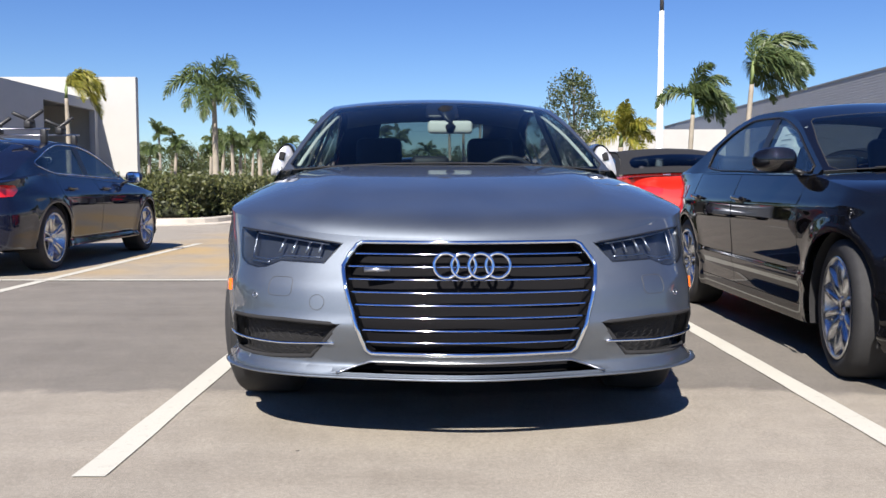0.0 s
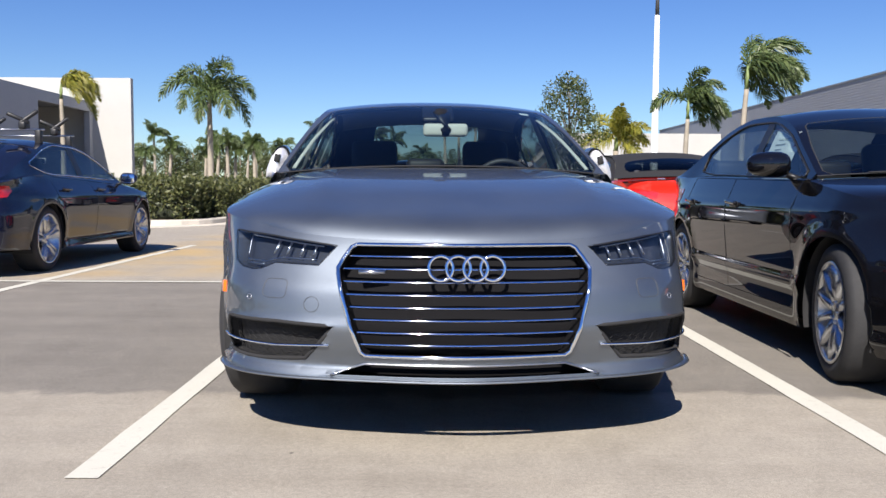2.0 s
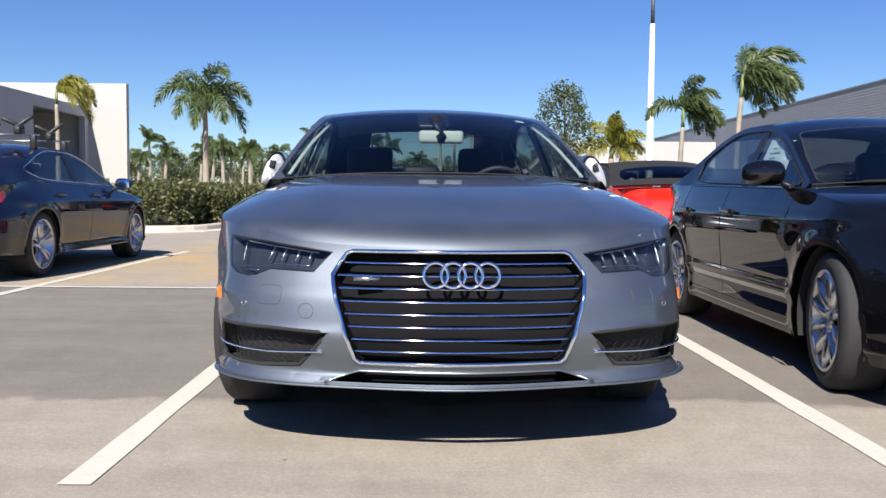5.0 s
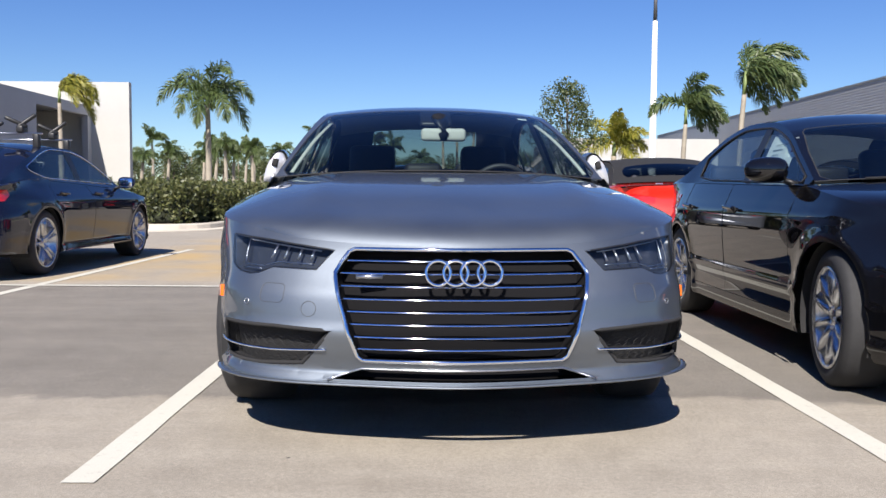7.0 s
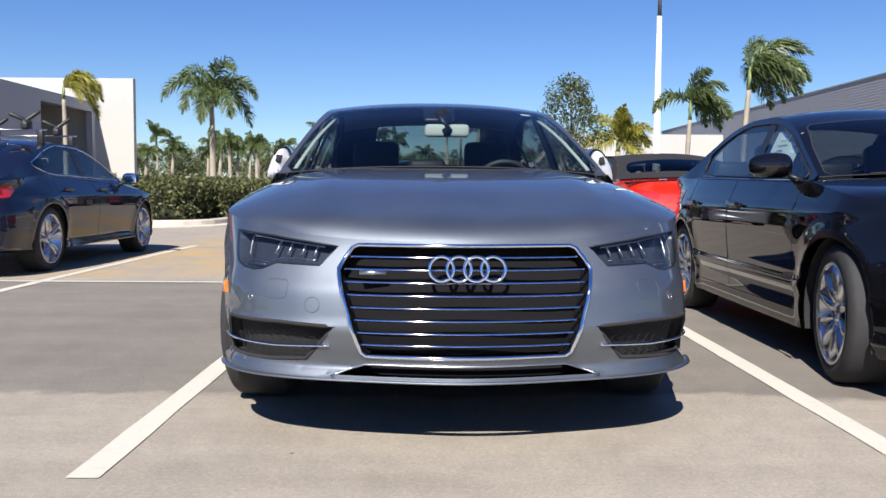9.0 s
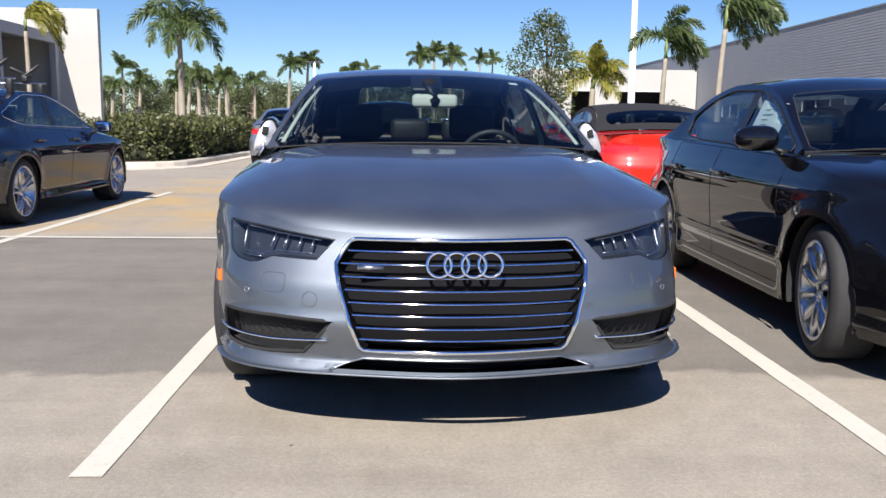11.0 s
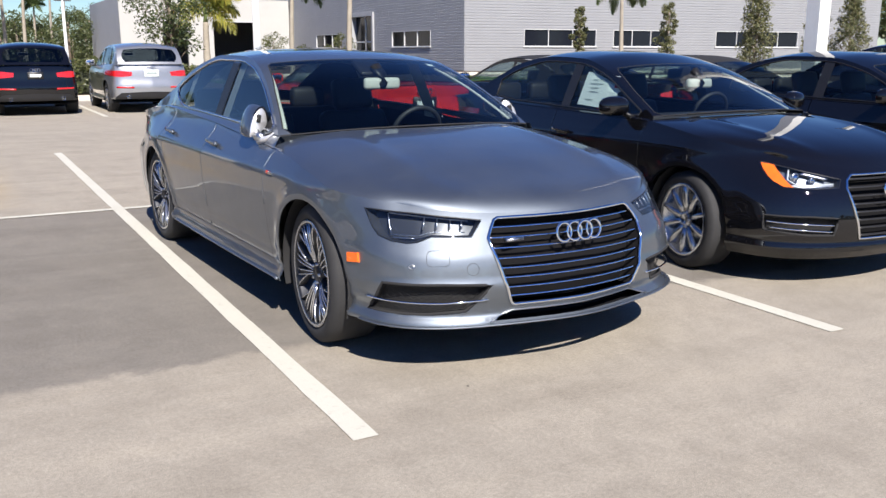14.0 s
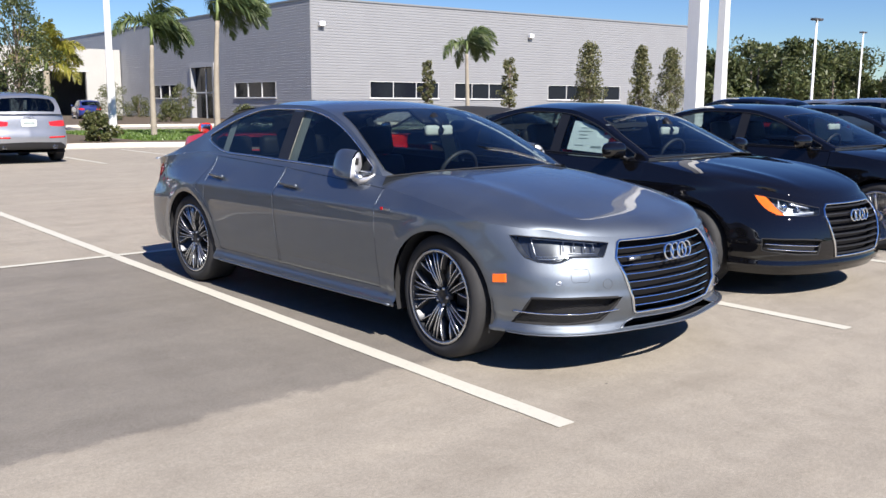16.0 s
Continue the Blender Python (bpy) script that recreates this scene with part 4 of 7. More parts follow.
    for i, poly in enumerate(wins):
        for sd in (1, -1):
            bm = mapped(gs, (10 + i,), lambda y, z: (lambda p: (p[0] * sd, p[1], p[2]))(sh.side(y, z, -0.003)), False, sd < 0)
            part("side_window", bm, M[c.get("side_glass", "glass")], car)
    if near:
        low = [p for w in wins for p in w[:10]]
        up = [p for w in reversed(wins) for p in w[10:]]
        ring = shrink(low + up, -0.008)
        for sd in (1, -1):
            part("window_trim", flat_tube(lambda y, z: sh.side(y, z, 0.003), ring, 0.0062, sd, True, 6, 0.05), M[c.get("trim", "chrome")], car, "bright window surround trim" if c.get("trim", "chrome") == "chrome" else "")
    gs.free()
    # shoulder strips between door skin and glass
    for sd in (1, -1):
        k = flat_grid(spaced(c["roof"][-1][0], c["roof"][0][0] + 0.03, 40 if near else 20), lambda y: 0.0, lambda y: 1.0, 3)

        def strip(y, v):
            a = Vector(sh.rim_at(sh.s_y(y)))
            b = Vector(sh.side(min(y, c["roof"][0][0]), max(a.z, sh.base(y))))
            b.y = a.y = y
            p = a.lerp(b, v)
            return (p.x * sd, p.y, p.z + 0.008 * math.sin(math.pi * v * 0.8))
        part("shoulder", mapped(k, (0,), strip, False, sd > 0), P, car)
        k.free()
    # belly, wheel wells
    k = flat_grid(spaced(c["tail"] + 0.04, c["nose"] - 0.03, 160), lambda y: 0.0, lambda y: 1.0, 2)

    def belly(y, v):
        if min(abs(y - c.get("axle_f", c["axle"])), abs(y + c["axle"])) < c["wheel"] + 0.025:
            x = 0.60
        elif y > c["axle"]:
            x = float(np.interp(-y, -sh.P[:len(sh.P) // 2, 1], sh.P[:len(sh.P) // 2, 0])) - 0.03
        elif y < -c["axle"]:
            x = float(np.interp(-y, -sh.P[len(sh.P) // 2:, 1], sh.P[len(sh.P) // 2:, 0])) - 0.05
        else:
            x = c["half"] - 0.06
        return (max(0.01, x) * v, y, 0.225 + (0.03 if y < 0 else 0.01))
    bm = mapped(k, (0,), belly)
    k.free()
    part("underbody", bm, M["void"], car)
    for ya in (c.get("axle_f", c["axle"]), -c["axle"]):
        for sd in (1, -1):
            bm = bmesh.new()
            R = c["wheel"] + 0.045
            pr = []
            for a in range(-20, 201, 10):
                ca, sa = R * math.cos(radians(a)), R * math.sin(radians(a))
                pr.append([bm.verts.new((sd * x, ya + ca, c["wheel"] + sa)) for x in (c["half"] - 0.045, c["half"] - 0.42)])
            for p, q in zip(pr, pr[1:]):
                bm.faces.new((p[0], p[1], q[1], q[0]))
            bm.faces.new([p[1] for p in pr])
            part("wheel_well", bm, M["under"], car)
    add_wheels(car, c, near == 2)
    if near:
        add_cabin(car, sh, c, near == 2)
        # side liner
        k = flat_grid(spaced(sh.s_y(c["axle"] - 0.42), sh.s_y(-c["axle"] + 0.42), 16), lambda s: 0.22, lambda s: sh.top(s) - 0.02, 4)
        for sd in (1, -1):
            part("door_lining", mapped(k, (0,), lambda s, z: (lambda p: (p[0] * sd, p[1], p[2]))(bl(s, z, -0.07)), False), M["leather"], car)
        k.free()
    else:
        bm = soft_box((-c["half"] + 0.2, c["glass_rear_base"], 0.3), (c["half"] - 0.2, c["cowl"] - 0.1, sh.top(sh.s_y(0)) - 0.02), 0.05)
        part("cabin_interior", bm, M["leather"], car)
        for x in (-0.38, 0.38):
            for yy in (c["cowl"] - 1.5, c["cowl"] - 2.45):
                bm = soft_box((x - 0.2, yy - 0.06, 0.8), (x + 0.2, yy + 0.06, 1.16 + c.get("seat_up", 0)), 0.05, 2)
                part("seat_back", bm, M["leather"], car)
    for sd in (1, -1):
        (folded_mirror if c.get("folded") else open_mirror)(car, sh, c, P, sd)
    return car, sh

# ---- car shapes ----
BUMPER_IN = [(0.18, 0.05), (0.235, 0.010), (0.25, -0.004), (0.268, 0.0), (0.280, 0.030), (0.31, 0.024), (0.36, 0.008), (0.425, -0.004), (0.450, 0.004), (0.50, 0.012), (0.545, 0.022), (0.60, 0.052), (0.65, 0.078), (0.70, 0.108), (0.74, 0.140), (0.82, 0.23)]
FENDER_IN = [(0.18, 0.06), (0.22, 0.034), (0.26, 0.028), (0.275, 0.045), (0.32, 0.052), (0.42, 0.030), (0.56, 0.012), (0.70, 0.0), (0.76, 0.001), (0.81, 0.012), (0.85, 0.034), (0.89, 0.066), (0.93, 0.098), (0.98, 0.122), (1.05, 0.14)]
FRONT_IN = [(0.18, 0.05), (0.235, 0.012), (0.25, 0.0), (0.272, 0.004), (0.285, 0.03), (0.31, 0.022), (0.36, 0.006), (0.44, 0.0), (0.52, 0.012), (0.60, 0.036), (0.68, 0.082), (0.74, 0.13), (0.82, 0.22)]
SIDE_IN = [(0.18, 0.05), (0.22, 0.018), (0.26, 0.012), (0.275, 0.045), (0.32, 0.052), (0.42, 0.030), (0.56, 0.012), (0.70, 0.0), (0.76, 0.002), (0.84, 0.020), (0.92, 0.052), (1.0, 0.088), (1.1, 0.13)]
REAR_IN = [(0.18, 0.10), (0.30, 0.02), (0.50, 0.0), (0.62, 0.0), (0.75, 0.05), (0.88, 0.075), (0.98, 0.06), (1.1, 0.12)]

FASTBACK = dict(
    half=0.955, nose=2.365, tail=-2.48, axle=1.457, wheel=0.347, rim=0.262, tyre_w=0.26, wheel_in=0.032, axle_f=1.43, arch=0.026, round_nose=0.93, corner=0.75, corner_run=0.6, beak=0.022, shelf=0.034,
    front_in=BUMPER_IN, side_in=FENDER_IN, glass_base=[(0.84, 0.970), (0.4, 0.98), (-0.2, 0.995), (-0.9, 1.012), (-1.4, 1.015), (-1.8, 0.992), (-2.1, 0.955), (-2.4, 0.93)], rear_in=REAR_IN, creases=((0.345, 0.012, 0.03), (0.80, 0.010, 0.035)),
    shoulder=[("x", 0, 0.712), ("x", 0.3, 0.716), ("x", 0.6, 0.732), ("x", 0.86, 0.765), ("y", 1.74, 0.795), ("y", 1.5, 0.838), ("y", 1.2, 0.880), ("y", 0.84, 0.918), ("y", 0.4, 0.945), ("y", -0.2, 0.975), ("y", -0.9, 1.0), ("y", -1.4, 1.015), ("y", -1.8, 0.99), ("y", -2.1, 0.95), ("r", 0.8, 0.925), ("r", 0.5, 0.95), ("r", 0, 0.965)],
    sill=[("x", 0, 0.247), ("x", 0.45, 0.245), ("x", 0.9, 0.238), ("y", 1.3, 0.232), ("y", 0.9, 0.228), ("y", -0.9, 0.232), ("y", -1.8, 0.255), ("r", 0.8, 0.27), ("r", 0, 0.27)],
    roof=[(0.84, 0.968, 1.004), (0.77, 1.016, 1.052), (0.58, 1.125, 1.165), (0.30, 1.262, 1.295), (0.02, 1.352, 1.385), (-0.25, 1.388, 1.425), (-0.65, 1.392, 1.438), (-1.0, 1.345, 1.402), (-1.4, 1.228, 1.305), (-1.8, 1.08, 1.165), (-2.1, 0.985, 1.045), (-2.37, 0.945, 0.975)],
    bow=[(0.84, 0.17), (0.04, 0.12), (-0.6, 0.0), (-1.9, -0.05), (-2.37, -0.05)], tumble=0.40,
    cowl=0.84, cowl_rise=0.080, cowl_pow=5, cowl_bow=0.17, hood_corner=0.86, hood_bulge=0.038, hood_roll=0.055, hood_ridge=0.008,
    screen_base=0.834, screen_top=0.08, glass_rear_top=-1.12, glass_rear_base=-1.95, rail=0.036, tip=0.085,
    windows=[(0.78, -0.245), (-0.362, -1.44)], posts=[(-0.372, -0.235)], shelf_tail=0.075, back_wide=0.50, screen_wide=0.035,
    doors=[(0.90, -0.20), (-0.20, -1.17)], door_low=0.318, handle_z=0.870, spokes="twin", spoke_n=5, side_glass="glass_mid", rear_glass="glass_mid",
    mirror_y=0.72,
    front=dict(headlight=[(0.469, 0.694), (0.60, 0.708), (0.76, 0.723), (0.905, 0.738), (0.898, 0.70), (0.889, 0.66), (0.876, 0.629), (0.84, 0.609), (0.79, 0.603), (0.755, 0.608), (0.70, 0.631), (0.527, 0.627)],
               grille=[(-0.02, 0.704), (0.395, 0.701), (0.415, 0.692), (0.437, 0.655), (0.453, 0.622), (0.450, 0.606), (0.362, 0.342), (0.345, 0.329), (-0.02, 0.327)], bars=8,
               intake=[(0.450, 0.428), (0.65, 0.436), (0.853, 0.434), (0.875, 0.36), (0.897, 0.290), (0.72, 0.296), (0.560, 0.309), (0.50, 0.37)],
               intake_bars=[[(0.468, 0.362), (0.66, 0.353), (0.892, 0.357)]],
               lower_grille=[(-0.02, 0.298), (0.350, 0.296), (0.455, 0.264), (-0.02, 0.264)],
               rings=(0.628, 0.041, 0.0615), badges=((0.275, 0.365, 0.604, 0.617, "satin"),),
               lamp_bars=(([(0.53, 0.690), (0.68, 0.704), (0.87, 0.722)], 0.003, "satin"), ([(0.56, 0.690), (0.565, 0.658)], 0.004, "satin"), ([(0.615, 0.695), (0.62, 0.658)], 0.004, "satin"),
                          ([(0.675, 0.70), (0.68, 0.658)], 0.004, "satin"), ([(0.735, 0.705), (0.74, 0.658)], 0.004, "satin"), ([(0.55, 0.645), (0.70, 0.648), (0.76, 0.632), (0.85, 0.634), (0.872, 0.72)], 0.0025, "satin"), ([(0.77, 0.622), (0.85, 0.622)], 0.003, "satin"))),
    rear=dict(tail_light=[(0.40, 0.885), (0.70, 0.90), (0.895, 0.90), (0.90, 0.85), (0.885, 0.79), (0.70, 0.78), (0.42, 0.82)], rear_valance=[(-0.02, 0.2), (-0.02, 0.40), (0.6, 0.40), (0.75, 0.2)]))

SEDAN = dict(FASTBACK, cowl_pow=2, beak=0.0, shelf=0.067, glass_base=None, cowl_rise=0.03, axle_f=1.318, shelf_tail=0.012, back_wide=0.78, screen_wide=0.02, corner=0.95, corner_run=0.7, half=0.898, nose=2.26, side_in=[(0.18, 0.055), (0.22, 0.034), (0.28, 0.030), (0.34, 0.030), (0.42, 0.024), (0.56, 0.010), (0.70, 0.0), (0.76, 0.002), (0.84, 0.020), (0.92, 0.052), (1.0, 0.088), (1.1, 0.13)], tail=-2.256, axle=1.318, wheel=0.325, rim=0.238, tyre_w=0.225,
    shoulder=[("x", 0, 0.72), ("x", 0.3, 0.725), ("x", 0.55, 0.745), ("x", 0.80, 0.785), ("y", 1.5, 0.865), ("y", 1.2, 0.91), ("y", 0.85, 0.95), ("y", 0, 0.968), ("y", -1.1, 0.99), ("y", -1.7, 0.99), ("r", 0.75, 0.99), ("r", 0, 1.01)],
    sill=[("x", 0, 0.19), ("x", 0.45, 0.185), ("x", 0.85, 0.18), ("y", 1.2, 0.18), ("y", 0.9, 0.19), ("y", -0.9, 0.19), ("y", -1.6, 0.24), ("r", 0.8, 0.27), ("r", 0, 0.27)],
    front_in=[(a - 0.03 if a > 0.3 else a, b) for a, b in FRONT_IN],
    roof=[(0.85, 0.97, 0.995), (0.50, 1.13, 1.17), (0.14, 1.285, 1.33), (-0.22, 1.365, 1.413), (-0.65, 1.378, 1.43), (-1.05, 1.325, 1.38), (-1.35, 1.21, 1.25), (-1.62, 1.07, 1.09), (-1.85, 1.01, 1.035), (-2.10, 1.0, 1.03)],
    bow=[(0.85, 0.16), (0.1, 0.10), (-0.6, 0.0), (-1.6, -0.12), (-2.10, -0.06)], arch=0.032, rail=0.045, tip=0.03, wheel_in=0.02, round_nose=1.0,
    cowl=0.85, cowl_bow=0.16, screen_base=0.842, screen_top=0.15, glass_rear_top=-1.08, glass_rear_base=-1.60, hood_corner=0.80,
    windows=[(0.76, -0.16), (-0.255, -1.28)], posts=[(-0.265, -0.15)], doors=[(0.86, -0.21), (-0.21, -1.15)], door_low=0.28, handle_z=0.82, creases=((0.80, 0.009, 0.03), (0.42, 0.016, 0.05)),
    spokes="plain", spoke_n=10, spoke_spread=0.0, mirror_y=0.62, lamp_mat="lamp_silver", trim="black_plastic", side_glass="glass",
    front=dict(headlight=[(0.415, 0.662), (0.58, 0.694), (0.70, 0.718), (0.838, 0.752), (0.822, 0.706), (0.795, 0.655), (0.74, 0.616), (0.58, 0.610), (0.445, 0.616)],
               amber=([(0.836, 0.750), (0.828, 0.722), (0.818, 0.698), (0.805, 0.672), (0.786, 0.648), (0.748, 0.621)], [(0.802, 0.740), (0.784, 0.715), (0.768, 0.692), (0.752, 0.668), (0.732, 0.644), (0.705, 0.618)]),
               grille=[(-0.02, 0.690), (0.335, 0.686), (0.38, 0.655), (0.395, 0.61), (0.31, 0.31), (-0.02, 0.30)], bars=8, bar_r=0.008, bar_mat="black_plastic",
               intake=[(0.46, 0.44), (0.60, 0.45), (0.80, 0.45), (0.80, 0.36), (0.62, 0.335), (0.48, 0.335)], intake_bars=[[(0.50, 0.36), (0.78, 0.38)], [(0.49, 0.40), (0.79, 0.415)]],
               rings=(0.60, 0.04, 0.062), bulbs=(((0.70, 0.668), 0.026), ((0.60, 0.655), 0.018)), lamp_bars=(([(0.47, 0.632), (0.68, 0.625), (0.735, 0.655), (0.735, 0.715)], 0.005, "white_plastic"), ([(0.50, 0.66), (0.66, 0.692)], 0.010, "satin"))),
    rear=dict(tail_light=[(0.42, 0.87), (0.65, 0.90), (0.88, 0.905), (0.88, 0.81), (0.65, 0.775), (0.43, 0.80)], rear_valance=[(-0.02, 0.2), (-0.02, 0.36), (0.6, 0.36), (0.75, 0.2)]))

SEDAN_L = dict(SEDAN, axle_f=1.404, half=0.913, nose=2.30, tail=-2.40, axle=1.404, wheel=0.335, rim=0.242,
    doors=[(0.88, -0.23), (-0.23, -1.22)], spoke_n=5, spoke_spread=0.16)
SEDAN_L["roof"] = [(y * 1.05, a, b) for y, a, b in SEDAN["roof"]]
SEDAN_L.update(cowl=0.8925, screen_base=0.885, screen_top=0.16, glass_rear_top=-1.134, glass_rear_base=-1.68, windows=[(0.80, -0.18), (-0.275, -1.36)], posts=[(-0.285, -0.17)], bow=[(y * 1.05, b) for y, b in SEDAN["bow"]])

SUV = dict(FASTBACK, cowl_pow=2, beak=0.0, shelf=0.067, glass_base=None, cowl_rise=0.03, axle_f=1.404, shelf_tail=0.012, back_wide=0.78, screen_wide=0.02, corner=0.95, corner_run=0.7, half=0.945, nose=2.28, tail=-2.34, axle=1.404, wheel=0.365, rim=0.255, tyre_w=0.24, round_tail=0.8,
    front_in=[(a * 1.15 + 0.03, b) for a, b in FRONT_IN], side_in=[(a * 1.12 + 0.03, b) for a, b in SIDE_IN], rear_in=[(0.25, 0.12), (0.38, 0.02), (0.60, 0.0), (0.80, 0.03), (1.0, 0.05), (1.2, 0.10)],
    shoulder=[("x", 0, 0.86), ("x", 0.3, 0.87), ("x", 0.6, 0.89), ("x", 0.84, 0.92), ("y", 1.5, 0.99), ("y", 1.2, 1.03), ("y", 0.8, 1.07), ("y", 0, 1.09), ("y", -1.2, 1.12), ("y", -1.8, 1.13), ("r", 0.8, 1.13), ("r", 0, 1.13)],
    sill=[("x", 0, 0.27), ("x", 0.9, 0.26), ("y", 0.9, 0.27), ("y", -0.9, 0.28), ("y", -1.8, 0.32), ("r", 0.8, 0.33), ("r", 0, 0.33)],
    roof=[(0.80, 1.085, 1.11), (0.42, 1.30, 1.35), (0.08, 1.48, 1.535), (-0.3, 1.565, 1.625), (-0.8, 1.59, 1.65), (-1.3, 1.575, 1.635), (-1.75, 1.53, 1.59), (-1.95, 1.48, 1.54), (-2.06, 1.38, 1.42), (-2.18, 1.22, 1.24), (-2.24, 1.135, 1.14)],
    bow=[(0.80, 0.17), (0.08, 0.1), (-0.6, 0.0), (-1.75, -0.08), (-2.24, -0.07)], tumble=0.26, arch=0.04, tip=0.02, wheel_in=0.022, mirror_y=0.5, round_nose=1.0, cowl=0.80, screen_base=0.76, screen_top=0.10,
    glass_rear_top=-1.99, glass_rear_base=-2.205, windows=[(0.58, -0.30), (-0.39, -1.28), (-1.38, -1.88)], posts=[(-0.40, -0.29), (-1.39, -1.27)], doors=[(0.66, -0.345), (-0.345, -1.30)], door_low=0.37, handle_z=0.93,
    creases=((0.90, 0.008, 0.035), (0.46, 0.012, 0.05)), spokes="plain", spoke_n=5, spoke_spread=0.13, rear_glass="glass_dark", side_glass="glass_dark", seat_up=0.15, rail=0.06,
    front={}, rear=dict(tail_light=[(0.44, 0.96), (0.70, 0.99), (0.94, 1.0), (0.94, 0.90), (0.70, 0.85), (0.46, 0.87)], rear_valance=[(-0.02, 0.25), (-0.02, 0.50), (0.7, 0.48), (0.9, 0.25)]))

CABRIO = dict(SEDAN_L, side_glass="glass", roof_mat="soft_top", top_end=-1.72, top_lead=0.0, half=0.927,
    roof=[(0.8925, 0.965, 0.99), (0.5, 1.13, 1.165), (0.12, 1.275, 1.31), (-0.3, 1.325, 1.37), (-0.8, 1.30, 1.36), (-1.2, 1.215, 1.29), (-1.5, 1.11, 1.17), (-1.72, 1.01, 1.04), (-1.9, 1.0, 1.03), (-2.26, 0.99, 1.015)],
    glass_rear_top=-1.28, glass_rear_base=-1.58, rear_glass="glass_dark", windows=[(0.78, -0.35), (-0.42, -1.05)], posts=[], doors=[(0.86, -0.62)])

# ---- ground ----
def asphalt():
    m, nt, p = nodes_of("asphalt")
    tc = nt.nodes.new("ShaderNodeTexCoord")
    sep = nt.nodes.new("ShaderNodeSeparateXYZ")
    nt.links.new(tc.outputs["Object"], sep.inputs[0])
    big = noise_at(nt, 0.35, 5)
    fine = noise_at(nt, 60, 3)
    tiny = noise_at(nt, 260, 2)
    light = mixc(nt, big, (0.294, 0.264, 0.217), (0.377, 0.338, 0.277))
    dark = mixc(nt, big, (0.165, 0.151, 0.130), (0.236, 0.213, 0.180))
    # a darker band across the nearer stalls
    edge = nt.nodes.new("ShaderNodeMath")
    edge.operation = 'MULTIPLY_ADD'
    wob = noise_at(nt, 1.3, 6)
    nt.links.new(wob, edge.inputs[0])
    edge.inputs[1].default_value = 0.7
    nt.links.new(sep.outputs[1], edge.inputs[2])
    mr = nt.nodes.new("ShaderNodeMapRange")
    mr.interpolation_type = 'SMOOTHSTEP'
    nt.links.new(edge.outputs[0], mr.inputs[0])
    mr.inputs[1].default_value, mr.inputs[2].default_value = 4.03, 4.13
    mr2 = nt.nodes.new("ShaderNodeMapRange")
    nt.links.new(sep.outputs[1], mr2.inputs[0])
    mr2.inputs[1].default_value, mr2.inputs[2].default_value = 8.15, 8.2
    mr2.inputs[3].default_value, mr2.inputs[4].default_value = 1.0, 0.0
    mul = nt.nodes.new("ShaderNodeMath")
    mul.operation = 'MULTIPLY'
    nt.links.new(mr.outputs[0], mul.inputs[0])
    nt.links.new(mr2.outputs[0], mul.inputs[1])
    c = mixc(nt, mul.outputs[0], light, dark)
    # broad wear, streaks along the rows, patches, aggregate and dark specks
    mid = noise_at(nt, 2.2, 6, rough=0.65)
    c = mixc(nt, 0.75, c, ramp(nt, mid, [(0.25, (0.80, 0.79, 0.78)), (0.5, (1.0, 1.0, 1.0)), (0.75, (1.13, 1.12, 1.10))]), 'MULTIPLY')
    streak = noise_at(nt, 1.0, 5, stretch=(0.35, 3.2, 1), rough=0.6)
    c = mixc(nt, 0.7, c, ramp(nt, streak, [(0.3, (0.84, 0.83, 0.82)), (0.55, (1.0, 1.0, 1.0)), (0.75, (1.08, 1.07, 1.05))]), 'MULTIPLY')
    patch = noise_at(nt, 9, 4, rough=0.7)
    c = mixc(nt, 0.6, c, ramp(nt, patch, [(0.3, (0.86, 0.86, 0.86)), (0.7, (1.1, 1.1, 1.1))]), 'MULTIPLY')
    g = ramp(nt, fine, [(0.3, (0.74, 0.74, 0.74)), (0.7, (1.2, 1.2, 1.2))])
    c = mixc(nt, 0.6, c, g, 'MULTIPLY')
    g2 = ramp(nt, tiny, [(0.35, (0.58, 0.58, 0.58)), (0.7, (1.36, 1.36, 1.36))])
    c = mixc(nt, 0.7, c, g2, 'MULTIPLY')
    vo = nt.nodes.new("ShaderNodeTexVoronoi")
    vo.inputs["Scale"].default_value = 3.2
    nt.links.new(tc.outputs["Object"], vo.inputs["Vector"])
    spot = ramp(nt, vo.outputs["Distance"], [(0.012, (1, 1, 1)), (0.03, (0, 0, 0))])
    pick = ramp(nt, vo.outputs["Color"], [(0.30, (1, 1, 1)), (0.34, (0, 0, 0))])
    c = mixc(nt, mixc(nt, 1.0, spot, pick, 'MULTIPLY'), c, (0.05, 0.045, 0.04))
    # rust-yellow run-off stains beyond the cross line
    st = noise_at(nt, 0.55, 4, rough=0.55)
    sm = ramp(nt, st, [(0.36, (0, 0, 0)), (0.62, (0.78, 0.78, 0.78))])

    def band(out, a, b, cc, d):
        lo = nt.nodes.new("ShaderNodeMapRange")
        lo.interpolation_type = 'SMOOTHSTEP'
        nt.links.new(out, lo.inputs[0])
        lo.inputs[1].default_value, lo.inputs[2].default_value = a, b
        hi = nt.nodes.new("ShaderNodeMapRange")
        hi.interpolation_type = 'SMOOTHSTEP'
        nt.links.new(out, hi.inputs[0])
        hi.inputs[1].default_value, hi.inputs[2].default_value, hi.inputs[3].default_value, hi.inputs[4].default_value = cc, d, 1, 0
        mu = nt.nodes.new("ShaderNodeMath")
        mu.operation = 'MULTIPLY'
        nt.links.new(lo.outputs[0], mu.inputs[0])
        nt.links.new(hi.outputs[0], mu.inputs[1])
        return mu.outputs[0]
